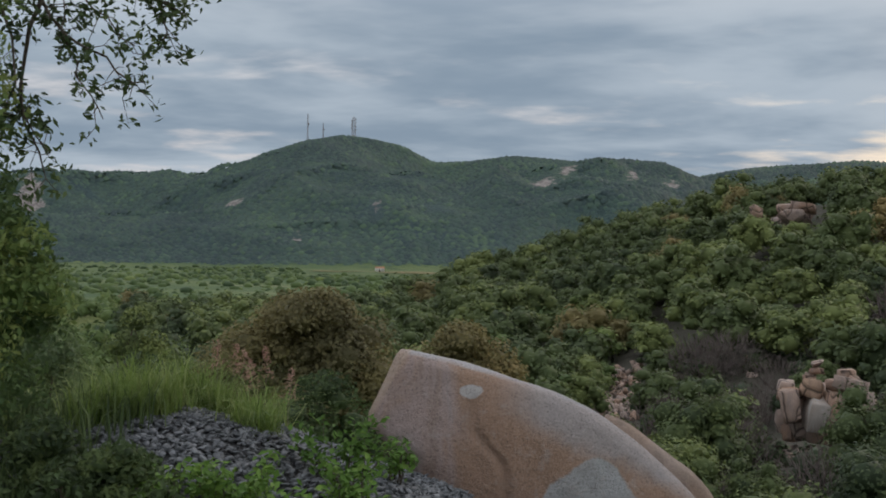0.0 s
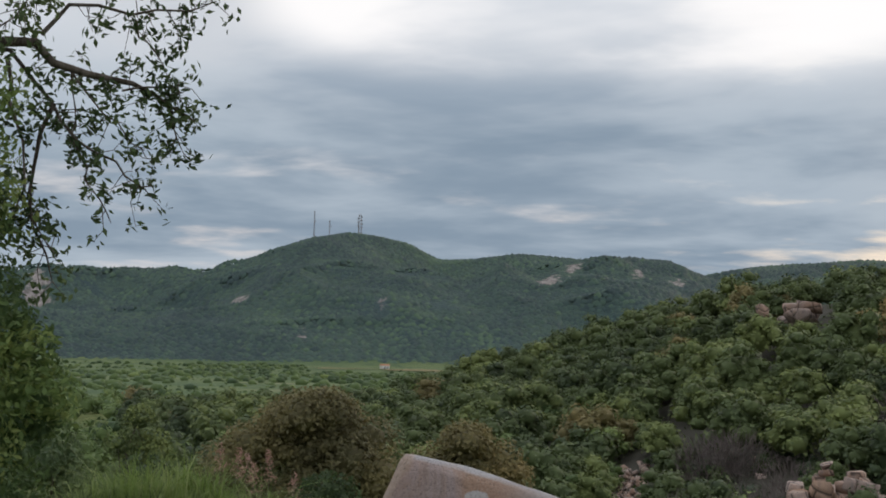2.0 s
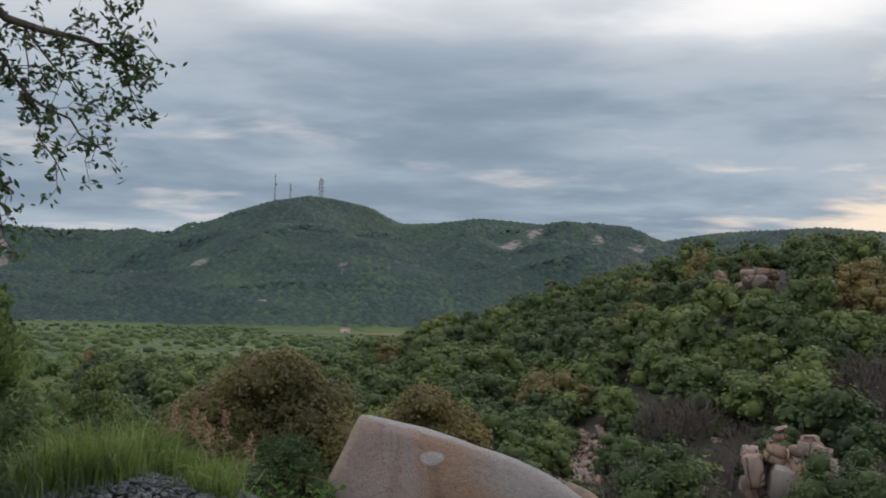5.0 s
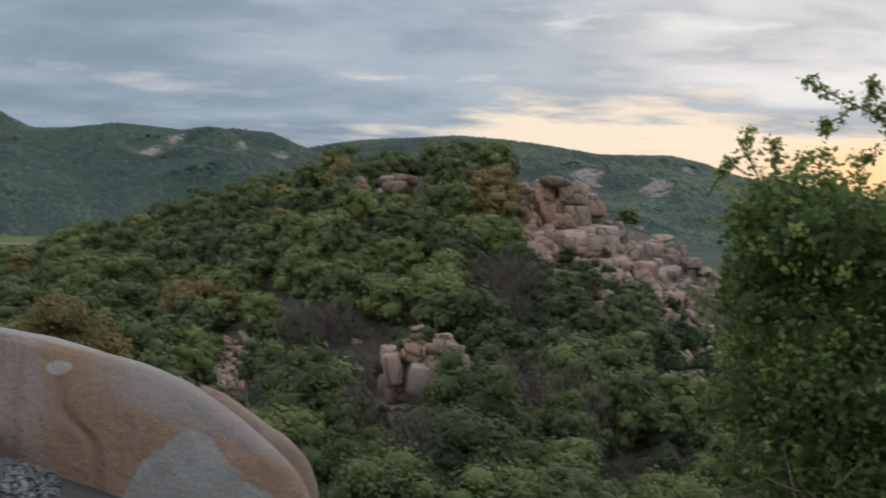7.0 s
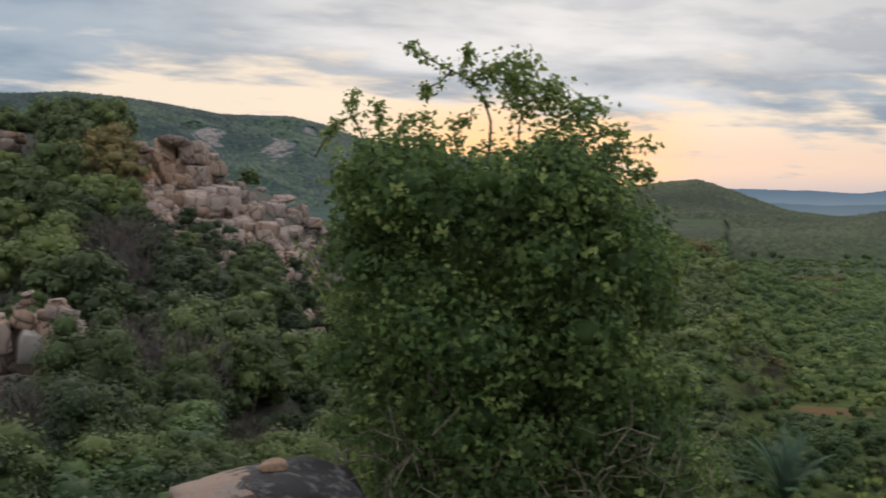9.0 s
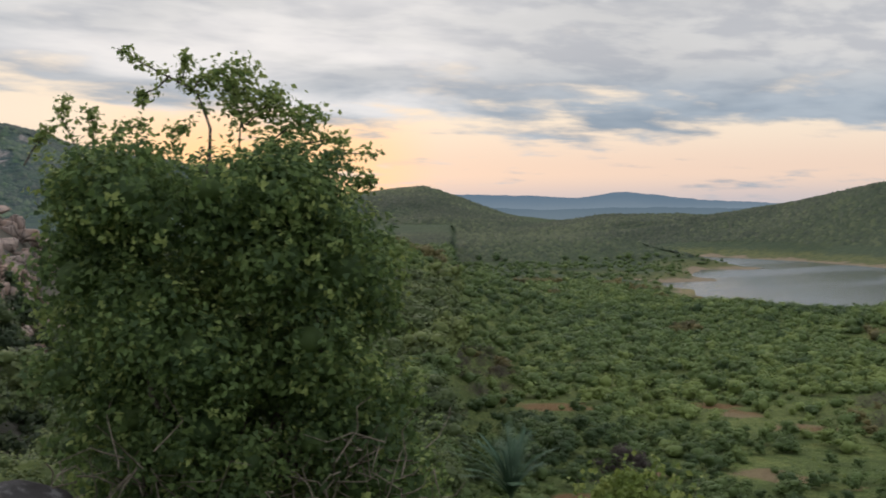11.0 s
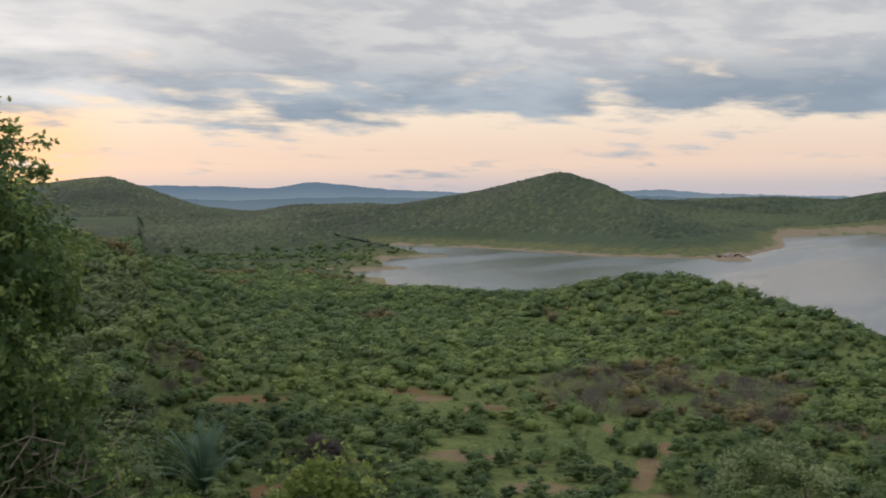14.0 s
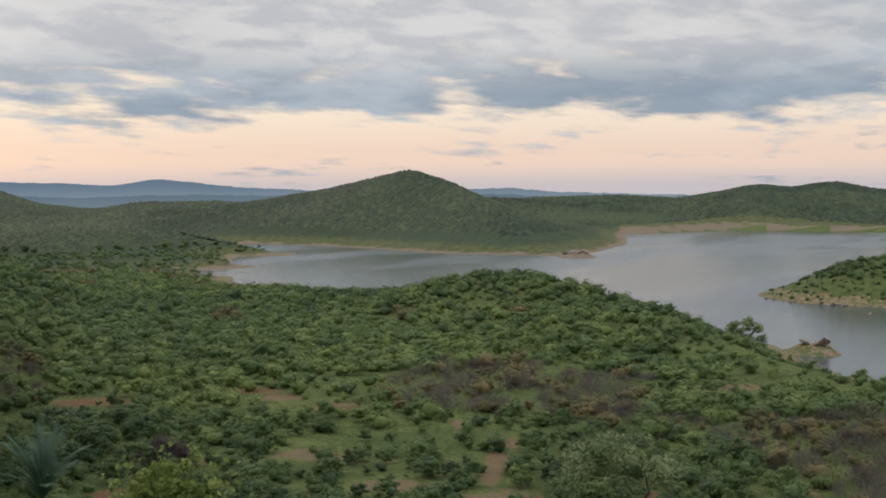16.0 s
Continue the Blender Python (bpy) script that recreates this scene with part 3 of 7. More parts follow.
def rock_scar(az, r):
    """Above 0 where bare rock breaks through the woods of the far slopes."""
    best = np.full(az.shape, -9.0)
    for a0, e0, wide in SCARS:
        rr = np.linspace(1000, 2320, 400)
        xs, ys = polar(np.full(400, a0), rr)
        r0 = rr[np.argmax(land(xs, ys) > EYE + rr * math.tan(radians(e0)))]
        best = np.maximum(best, 1 - np.hypot((az - a0) / wide, (r - r0) / (wide * 90)))
    return best


def build_ground():
    az = np.concatenate([np.arange(-180, -30, 3.0), np.arange(-30, 100, 0.34), np.arange(100, 180, 3.0)])
    rr = np.concatenate([[0.01], np.geomspace(2, 60, 46), np.geomspace(61, 100, 30), np.geomspace(101, 270, 90), np.geomspace(273, 520, 55), np.geomspace(526, 4950, 110)])
    A, Rr = np.meshgrid(az, rr)
    x, y = polar(A, Rr)
    z, wooded, d, left, r, a = land(x, y, True)
    nr, na = A.shape
    verts = np.stack([x, y, z], -1).reshape(-1, 3)
    i, j = np.meshgrid(np.arange(nr - 1), np.arange(na), indexing="ij")
    j2 = (j + 1) % na
    faces = np.stack([i * na + j, i * na + j2, (i + 1) * na + j2, (i + 1) * na + j], -1).reshape(-1, 4)
    c = (i * na + j).ravel()
    slot = np.zeros(len(c), np.int32)
    flat = lambda q: q.ravel()[c]
    slot[(flat(r) > 330) & (flat(left) > 0.4)] = 2
    slot[(flat(r) > 250) & (flat(a) > 11) & (flat(a) < 40)] = 1
    slot[(flat(r) > 520) & (flat(a) > 40) & (flat(a) < 62)] = 5
    slot[flat(wooded) > 0.5] = 1
    slot[(flat(wooded) > 0.5) & (flat(a) > 37)] = 5
    slot[(flat(d) < 130) & (flat(d) > 0) & (flat(r) > 560)] = 5
    slot[(flat(d) < 9) & (flat(r) < 560)] = 3
    slot[(flat(d) < 0) & (flat(z) > 1.6)] = 0
    fa, fr = flat(a), flat(r)
    slot[(fa > 22.2) & (fa < 31.0) & (fr > 128) & (fr < 185)] = 4
    # the whole shrubby slope gets this ground, its gap shade painted in
    slot[(fa > 2) & (fa < 33) & (fr > 40) & (fr < 235)] = 4
    ob = mesh_object("ground", verts, faces[:, ::-1], [GROUND, WOODS, MEADOW, SHORE, SHADED_SCREE, HILLS], attrs={"bank": np.clip(d / np.where((a > 76.5) & (r > 1050), 260, 60), 0, 1).ravel(), "earth": np.clip(soil_patch(x, y), -2, 1).ravel(), "scar": np.clip(rock_scar(a, r), -2, 1).ravel()}, shade=True, slots=slot)
    return tagged(ob, "green scrub-covered hills and plain sloping down to a lake", "ground", kind="structure")


build_ground()


def build_soil():
    """Pale ground with ragged edges, draped over the valley floor."""
    # the pale field by the farmhouse
    for a0, r0, across, deep in ((-1.4, 955, 34, 28), (0.6, 930, 20, 16), (-4.6, 970, 22, 14)):
        t, q = np.meshgrid(np.linspace(0, 2 * np.pi, 40, endpoint=False), np.linspace(0, 1, 5))
        rag = 1 + 0.25 * np.sin(2 * t + a0) + 0.15 * np.sin(5 * t + r0)
        x, y = polar(a0 + np.degrees(np.cos(t) * q * rag * across / r0), r0 + np.sin(t) * q * rag * deep)
        f = [(k * 40 + j, k * 40 + (j + 1) % 40, (k + 1) * 40 + (j + 1) % 40, (k + 1) * 40 + j) for k in range(4) for j in range(40)]
        ob = mesh_object("field", np.stack([x, y, land(x, y) + 0.5], -1).reshape(-1, 3), f, SHORE, shade=True)
        tagged(ob, "pale dry field beside the farmhouse", "field", kind="structure")


build_soil()
v = [(*polar(a, r), 0.0) for a, r in ((40, 150), (40, 1500), (80, 1600), (120, 1500), (125, 150), (100, 100))]
water = mesh_object("water", v, [[5, 4, 3, 2, 1, 0]], WATER)
tagged(water, "calm grey reservoir water reflecting the dawn sky", "water", kind="structure")


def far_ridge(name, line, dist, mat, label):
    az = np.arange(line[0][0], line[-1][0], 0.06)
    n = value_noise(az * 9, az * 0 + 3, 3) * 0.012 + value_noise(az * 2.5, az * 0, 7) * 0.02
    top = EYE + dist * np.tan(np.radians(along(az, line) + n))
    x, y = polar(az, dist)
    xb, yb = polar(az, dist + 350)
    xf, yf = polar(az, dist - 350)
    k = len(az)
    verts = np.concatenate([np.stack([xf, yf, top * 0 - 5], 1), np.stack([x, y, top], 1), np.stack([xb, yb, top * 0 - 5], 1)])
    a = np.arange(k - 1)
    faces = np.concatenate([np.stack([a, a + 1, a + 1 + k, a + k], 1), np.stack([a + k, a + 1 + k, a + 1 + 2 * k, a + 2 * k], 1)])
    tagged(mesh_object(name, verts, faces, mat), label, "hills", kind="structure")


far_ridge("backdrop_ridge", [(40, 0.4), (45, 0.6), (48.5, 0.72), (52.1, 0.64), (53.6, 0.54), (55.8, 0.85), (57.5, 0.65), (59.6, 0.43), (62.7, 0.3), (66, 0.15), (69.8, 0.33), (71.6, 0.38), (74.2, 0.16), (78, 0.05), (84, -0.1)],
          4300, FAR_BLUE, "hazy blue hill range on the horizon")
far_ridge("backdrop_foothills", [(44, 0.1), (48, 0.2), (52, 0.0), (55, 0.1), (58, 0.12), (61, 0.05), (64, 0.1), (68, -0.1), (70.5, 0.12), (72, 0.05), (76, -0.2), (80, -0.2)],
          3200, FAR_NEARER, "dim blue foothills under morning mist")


# ---- plants ----
ICO_V = []
for s1 in (-1, 1):
    for s2 in (-1.618, 1.618):
        ICO_V += [(0, s1, s2), (s1, s2, 0), (s2, 0, s1)]
ICO_V = np.array(ICO_V, float) / math.hypot(1, 1.618)


def hull_faces(v):
    """The triangles of the icosahedron, found from its corners."""
    out, n = [], len(v)
    for a in range(n):
        for b in range(a + 1, n):
            for c in range(b + 1, n):
                nn = np.cross(v[b] - v[a], v[c] - v[a])
                s = (v - v[a]) @ nn
                if np.all(s < 1e-6):
                    out.append((a, b, c))
                elif np.all(s > -1e-6):
                    out.append((a, c, b))
    return np.array(out)


ICO_F = hull_faces(ICO_V)


def split_ico(times):
    v, f = [tuple(p) for p in ICO_V], [tuple(t) for t in ICO_F]
    for _ in range(times):
        seen, nf = {}, []

        def half(a, b):
            key = (min(a, b), max(a, b))
            if key not in seen:
                m = np.array(v[a]) + np.array(v[b])
                v.append(tuple(m / np.linalg.norm(m)))
                seen[key] = len(v) - 1
            return seen[key]

        for a, b, c in f:
            ab, bc, ca = half(a, b), half(b, c), half(c, a)
            nf += [(a, ab, ca), (ab, b, bc), (ca, bc, c), (ab, bc, ca)]
        f = nf
    return np.array(v), np.array(f)


SPHERE1, SPHERE2, SPHERE3 = split_ico(1), split_ico(2), split_ico(3)


def merge(parts):
    """Joins (verts, faces, hue) triples."""
    vs, fs, hs, at = [], [], [], 0
    for v, f, h in parts:
        vs.append(v), fs.append(f + at), hs.append(np.broadcast_to(h, len(v)))
        at += len(v)
    return np.concatenate(vs), np.concatenate(fs), np.concatenate(hs)


def leaves(rng, at, out, length, width, loose=0.7, hue=0.5, fold=0.12):
    """Pointed leaves of four corners at the given places, facing roughly along `out`."""
    n = len(at)
    nrm = out + rng.normal(0, loose, (n, 3))
    nrm /= np.linalg.norm(nrm, axis=1)[:, None] + 1e-9
    t = np.cross(nrm, rng.normal(0, 1, (n, 3)))
    t /= np.linalg.norm(t, axis=1)[:, None] + 1e-9
    b = np.cross(nrm, t)
    ln, wd = length * rng.uniform(0.65, 1.3, (n, 1)), width * rng.uniform(0.65, 1.3, (n, 1))
    v = np.stack([at - t * ln * 0.5, at + b * wd * 0.5 - t * ln * 0.05 + nrm * ln * fold, at + t * ln * 0.5, at - b * wd * 0.5 - t * ln * 0.05 + nrm * ln * fold], 1).reshape(-1, 3)
    k = np.arange(n)[:, None] * 4
    f = np.stack([k + [0, 1, 2], k + [0, 2, 3]], 1).reshape(-1, 3)
    h = np.repeat(np.broadcast_to(hue, n), 4)
    return v, f, h


def flakes(rng, at, out, size, loose, hue):
    """Small three-cornered leaf tufts."""
    n = len(at)
    nrm = out + rng.normal(0, loose, (n, 3))
    t = np.cross(nrm, rng.normal(0, 1, (n, 3)))
    t /= np.linalg.norm(t, axis=1)[:, None] + 1e-9
    b = np.cross(nrm, t)
    b /= np.linalg.norm(b, axis=1)[:, None] + 1e-9
    ln = size * rng.uniform(0.6, 1.35, (n, 1))
    v = np.stack([at + t * ln * 0.6, at - t * ln * 0.4 + b * ln * 0.5, at - t * ln * 0.4 - b * ln * 0.5], 1).reshape(-1, 3)
    return v, np.arange(n * 3).reshape(-1, 3), np.repeat(np.broadcast_to(hue, n), 3)


def lobes_shell(rng, lobes, n, skin=(0.72, 1.06), low=-0.35):
    """Places and outward ways spread over the skins of overlapping lobes (x, y, z, rx, ry, rz)."""
    lobes = np.array(lobes, float)
    area = (lobes[:, 3] * lobes[:, 4] + lobes[:, 3] * lobes[:, 5] + lobes[:, 4] * lobes[:, 5])
    pick = rng.choice(len(lobes), n * 2, p=area / area.sum())
    d = rng.normal(0, 1, (n * 2, 3))
    d /= np.linalg.norm(d, axis=1)[:, None]
    keep = d[:, 2] > low + rng.uniform(-0.3, 0.3, n * 2)
    pick, d = pick[keep][:n], d[keep][:n]
    q = lobes[pick]
    at = q[:, :3] + d * q[:, 3:] * rng.uniform(*skin, (len(d), 1)) ** 0.8
    return at, d, pick


def crown(rng, lobes, n, length, width, cores=0.72, loose=0.7, spread=0.35, ball=None, dim=0.3, skin=(0.72, 1.06)):
    at, d, pick = lobes_shell(rng, lobes, n, skin)
    tone = rng.uniform(0.5 - spread, 0.5 + spread, len(lobes))
    parts = [leaves(rng, at, d, length, width, loose, tone[pick])]
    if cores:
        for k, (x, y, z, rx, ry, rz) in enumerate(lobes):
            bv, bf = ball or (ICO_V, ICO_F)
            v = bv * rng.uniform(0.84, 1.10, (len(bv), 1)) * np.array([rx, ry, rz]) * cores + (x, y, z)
            # inner lobes dimmed in tone, standing in for shade among the leaves
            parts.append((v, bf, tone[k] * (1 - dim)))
    return merge(parts)


def tube(points, radii, sides=6):
    pts, parts = [Vector(p) for p in points], []
    rings = []
    for i, p in enumerate(pts):
        way = (pts[min(i + 1, len(pts) - 1)] - pts[max(i - 1, 0)]).normalized()
        q = way.to_track_quat("Z", "Y")
        rings.append([p + q @ Vector((math.cos(a) * radii[i], math.sin(a) * radii[i], 0)) for a in (2 * math.pi * k / sides for k in range(sides))])
    v = np.array([tuple(c) for ring in rings for c in ring])
    f = []
    for i in range(len(pts) - 1):
        for k in range(sides):
            a, b = i * sides + k, i * sides + (k + 1) % sides
            f += [(a, b, b + sides), (a, b + sides, a + sides)]
    return v, np.array(f), 0.5


def bent(rng, a, b, n=4, wob=0.08):
    a, b = np.array(a, float), np.array(b, float)
    size = np.linalg.norm(b - a)
    pts = [a + (b - a) * t + rng.normal(0, wob * size, 3) * math.sin(math.pi * t) for t in np.linspace(0, 1, n)]
    return [tuple(p) for p in pts]


def wood(rng, base, tops, r0, r1=0.25, sides=6, wob=0.08):
    """Stems from the base out to each of the tops."""
    parts = []
    for top in tops:
        pts = bent(rng, base, top, 5, wob)
        parts.append(tube(pts, [r0 * (1 - t) + r0 * r1 * t for t in np.linspace(0, 1, 5)], sides))
    return merge(parts)


def random_lobes(rng, n, wide, tall, stem=0.12):
    """A rounded, uneven crown about `wide` across and `tall` high, standing on z = 0."""
    out = []
    for k in range(n):
        a, d = rng.uniform(0, 6.28), math.sqrt(rng.uniform(0, 1)) * wide * 0.42
        s = rng.uniform(0.13, 0.27) * wide * (1.25 - 0.02 * n)
        z = tall * (stem + (0.82 - stem) * rng.uniform(0.25, 1) * (1 - 0.45 * (d / (wide * 0.5)) ** 2)) - s * 0.25
        out.append((math.cos(a) * d, math.sin(a) * d, max(z, s * 0.5), s, s * rng.uniform(0.8, 1.15), s * rng.uniform(0.6, 0.85)))
    return out


def part(name, data, mat, parent, label=""):
    v, f, h = data
    ob = mesh_object(name, v, f, mat, parent, {"hue": np.broadcast_to(h, len(v))}, "crown" in name)
    return tagged(ob, label) if label else ob


def thing(name, label, category, group="", at=(0, 0, 0), rz=0.0, kind=""):
    ob = new(name)
    ob.matrix_basis = pose(*at, 0, 0, rz)
    return tagged(ob, label, category, group, kind)


def ground_at(az, r):
    x, y = polar(az, r)
    return float(x), float(y), float(land(np.array([x]), np.array([y]))[0])


def stuff(name, protos, x, y, z, size, turn, hue, mat, label, category, tall=None, shade=False):
    """Many plants of one kind, joined in one mesh."""
    rng = np.random.default_rng(5)
    which = rng.integers(0, len(protos), len(x))
    vs, fs, hs, at = [], [], [], 0
    for k, (pv, pf, ph) in enumerate(protos):
        sel = np.where(which == k)[0]
        if not len(sel):
            continue
        c, s, n = np.cos(turn[sel]), np.sin(turn[sel]), len(pv)
        sc = size[sel][:, None]
        vx = (pv[:, 0] * c[:, None] - pv[:, 1] * s[:, None]) * sc + x[sel][:, None]
        vy = (pv[:, 0] * s[:, None] + pv[:, 1] * c[:, None]) * sc + y[sel][:, None]
        vz = pv[:, 2] * sc * (tall[sel][:, None] if tall is not None else 1) + z[sel][:, None]
        vs.append(np.stack([vx, vy, vz], -1).reshape(-1, 3))
        fs.append((pf[None] + (np.arange(len(sel)) * n)[:, None, None]).reshape(-1, 3) + at)
        hs.append((ph[None] * 0.35 + hue[sel][:, None] * 0.70).ravel())
        at += len(sel) * n
    ob = mesh_object(name, np.concatenate(vs), np.concatenate(fs), mat, None, {"hue": np.concatenate(hs)}, shade)
    return tagged(ob, label, category, kind="stuff")


def scatter(rng, az0, az1, r0, r1, step):
    """Jittered places on a square grid over a sector."""
    lim = r1 + step
    gx, gy = np.meshgrid(np.arange(-lim, lim, step), np.arange(-lim, lim, step))
    x = gx.ravel() + rng.uniform(-0.5, 0.5, gx.size) * step
    y = gy.ravel() + rng.uniform(-0.5, 0.5, gx.size) * step
    r, az = np.hypot(x, y), np.degrees(np.arctan2(x, y))
    k = (az > az0) & (az < az1) & (r > r0) & (r < r1)
    return x[k], y[k]


# ---- woods and scrub ----
def foliage(rng, lobes, n, size, loose=0.5, lift=0.6, spread=0.26, cores=0.7, skin=(0.55, 1.14), low=-0.45, ball=None):
    """A crown of fine leaf tufts that lie more or less level, over dense inner lobes."""
    at, d, pick = lobes_shell(rng, lobes, n, skin, low)
    tone = rng.uniform(0.5 - spread, 0.5 + spread, len(lobes))
    parts = [flakes(rng, at, d + np.array((0, 0, lift)), size, loose * 0.8, np.clip(tone[pick] + rng.normal(0, 0.07, len(at)), 0, 1))]
    # inner lobes coloured a little darker, as painted shade within the crown
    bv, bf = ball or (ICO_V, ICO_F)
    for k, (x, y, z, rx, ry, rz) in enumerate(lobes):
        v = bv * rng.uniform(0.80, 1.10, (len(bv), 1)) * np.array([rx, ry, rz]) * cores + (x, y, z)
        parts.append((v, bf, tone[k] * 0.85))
    return merge(parts)


def canopy_lobes(rng, n, tall, flat=0.8):
    """Rounded boughs of one shrub, 1 across: a ring low down, smaller ones on top."""
    out = [(0, 0, tall * 0.45, 0.30, 0.30, tall * 0.40)]
    for k in range(n):
        a = 2.4 * k + rng.uniform(-0.5, 0.5)
        up = (k + 0.5) / n
        d = 0.36 * math.sqrt(1 - 0.8 * up) * rng.uniform(0.7, 1.1)
        s = rng.uniform(0.13, 0.22)
        out.append((math.cos(a) * d, math.sin(a) * d, tall * (0.24 + 0.56 * up * rng.uniform(0.8, 1.15)), s, s * rng.uniform(0.85, 1.2), s * flat))
    return out


def shrub_proto(rng, n_leaf, size, n_lobe=6, tall=0.85, cores=0.72):
    return foliage(rng, canopy_lobes(rng, n_lobe, tall), n_leaf, size, cores=cores)


def mound_proto(rng, n, size, tall, flanks=3):
    """A low rounded shrub: one dome with a few lesser ones on its flanks."""
    lobes = [(0, 0, 0.36 * tall, 0.40, 0.40, 0.50 * tall)]
    for _ in range(flanks):
        a, s = rng.uniform(0, 6.28), rng.uniform(0.17, 0.28)
        lobes.append((math.cos(a) * 0.28, math.sin(a) * 0.28, tall * rng.uniform(0.16, 0.60), s, s, s * 0.85))
    return foliage(rng, lobes, n, size, 0.7, 0.5, 0.16, 0.72, (0.72, 1.14))


def twig_cloud(rng, n):
    """A leafless shrub: a few forked stems dissolving into fine, mostly upright twigs."""
    a, d = rng.uniform(0, 6.28, n), np.sqrt(rng.uniform(0, 1, n)) * 0.46
    at = np.stack([np.cos(a) * d, np.sin(a) * d, rng.uniform(0.02, 0.62, n) * (1 - 1.2 * d * d)], 1)
    way = np.stack([np.cos(a) * d * 1.4, np.sin(a) * d * 1.4, np.full(n, 1.0)], 1) + rng.normal(0, 0.45, (n, 3))
    way /= np.linalg.norm(way, axis=1)[:, None]
    side = np.cross(way, rng.normal(0, 1, (n, 3)))
    side /= np.linalg.norm(side, axis=1)[:, None]
    ln = rng.uniform(0.10, 0.26, (n, 1))
    v = np.stack([at - side * 0.0065, at + side * 0.0065, at + way * ln], 1).reshape(-1, 3)
    stems = wood(rng, (0, 0, 0), [(rng.normal(0, 0.22), rng.normal(0, 0.22), rng.uniform(0.4, 0.7)) for _ in range(6)], 0.012, 0.3, 3)
    return merge([(v, np.arange(n * 3).reshape(-1, 3), np.repeat(rng.uniform(0.1, 0.9, n), 3)), stems])


def round_tree(rng):
    """A far-off crown: a lumpy dome of few faces."""
    return (ICO_V * rng.uniform(0.75, 1.15, (12, 1)) * (0.5, 0.5, 0.46) + (0, 0, 0.20), ICO_F, np.full(12, 0.5))


def build_hillside(rng, bare):
    mid_protos = [shrub_proto(rng, 740, 0.055, 11, t) for t in (0.8, 0.95, 0.7, 0.85)]
    x, y = scatter(rng, -14, 48, 22, 232, 4.3)
    r, az = np.hypot(x, y), np.degrees(np.arctan2(x, y))
    keep = rng.uniform(0, 1, len(x)) < 0.88
    keep &= r < np.interp(az, *np.array(MID_AT).T) + 14
    rocky = (az > 21.2) & (az < 31) & (r > 131)
    keep &= ~(rocky & ((rng.uniform(0, 1, len(x)) < 0.82) | (az < 26) & (r > 140)))
    # clear of the outcrops, the rubble and the crest stones
    keep &= ~((az > 15.0) & (az < 19.4) & (r > 71) & (r < 92))
    keep &= ~((az > 6.7) & (az < 9.6) & (r > 78) & (r < 119))
    keep &= ~((az > 14.9) & (az < 17.1) & (r > 154) & (r < 175))
    keep &= ~((az > 33) & (az < 43) & (r > 90))
    x, y, r, az = x[keep], y[keep], r[keep], az[keep]
    z = land(x, y) - 0.15
    tone = np.clip(0.46 + 0.50 * fbm(x, y, 22, 3, 3) + rng.normal(0, 0.24, len(x)), 0, 1)
    # a swathe of fresh leaves high on the slope, and another close below the viewpoint
    fresh = np.exp(-((az - 12.5) / 4.0) ** 2 - ((r - 140) / 26) ** 2) + 0.5 * smooth(az, 12, 17) * (1 - smooth(r, 58, 78))
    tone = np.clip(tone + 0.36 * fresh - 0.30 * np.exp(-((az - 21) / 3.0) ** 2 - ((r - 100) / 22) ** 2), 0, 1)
    # a patch of shade on the slope, painted as darker scrub tone
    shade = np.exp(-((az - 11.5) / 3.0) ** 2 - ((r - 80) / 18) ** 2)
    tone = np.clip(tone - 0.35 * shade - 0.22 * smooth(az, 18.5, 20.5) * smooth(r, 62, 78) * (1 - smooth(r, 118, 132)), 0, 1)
    low_near = (az > 6.0) & (az < 9.8) & (r < 84)
    size = np.where(low_near, 0.5, 1.0) * rng.uniform(3.4, 7.8, len(x)) * np.clip(0.62 + r / 300, 0.75, 1.1) * np.where(r < 44, 0.42, 1) * np.where((az > 21) & (az < 31.5) & (r > 100), 0.62, 1)
    keep_low = (r > 44) | ((az > 7) & (az < 30))
    x, y, z, r, az, tone, size = (q[keep_low] for q in (x, y, z, r, az, tone, size))
    turn = rng.uniform(0, 6.28, len(x))
    dry = (fbm(x, y, 12, 3, 51) > 0.34) & (az > 7) & (az < 36) & (r < 130) & (r > 36) & ((r > 72) | (az < 17.5))
    dry |= (rng.uniform(0, 1, len(x)) < 0.45) & (((az > 9.4) & (az < 15.3) & (r > 64) & (r < 110)) | ((az > 19) & (az < 22.5) & (r > 74) & (r < 125)))
    brown = (fbm(x, y, 14, 3, 61) > 0.46) & (az < 24) & ~dry
    plain = ~dry & ~brown
    close = plain & (r < 112)
    order = np.argsort(np.where(close, r, 1e9))[:130]
    order = order[close[order]]
    # the nearest are built of finer leaves
    nearest = len(order[r[order] < 74])
    for picks, n_leaf, leaf, boughs in ((order[:nearest], 4400, 0.028, 19), (order[nearest:], 1700, 0.042, 14)):
        models = []
        for t in (0.8, 0.95, 0.7, 1.0, 0.85):
            ob = thing("shrub", "dense green caatinga shrub on the rocky slope", "shrub", "shrubs on the slope")
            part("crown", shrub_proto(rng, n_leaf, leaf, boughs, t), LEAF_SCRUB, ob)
            part("stem", wood(rng, (0, 0, 0), [(rng.uniform(-0.2, 0.2), rng.uniform(-0.2, 0.2), 0.5) for _ in range(4)], 0.022, 0.3, 4), BARK, ob)
            models.append(ob)
        for n, i in enumerate(picks):
            m = pose(x[i], y[i], z[i], 0, 0, math.degrees(turn[i])) @ Matrix.Diagonal((size[i], size[i], size[i] * rng.uniform(0.85, 1.2), 1))
            ob = models[n] if n < len(models) else copy_thing(models[n % len(models)], Matrix.Identity(4))
            ob.matrix_basis = m
    rest = plain.copy()
    rest[order] = False
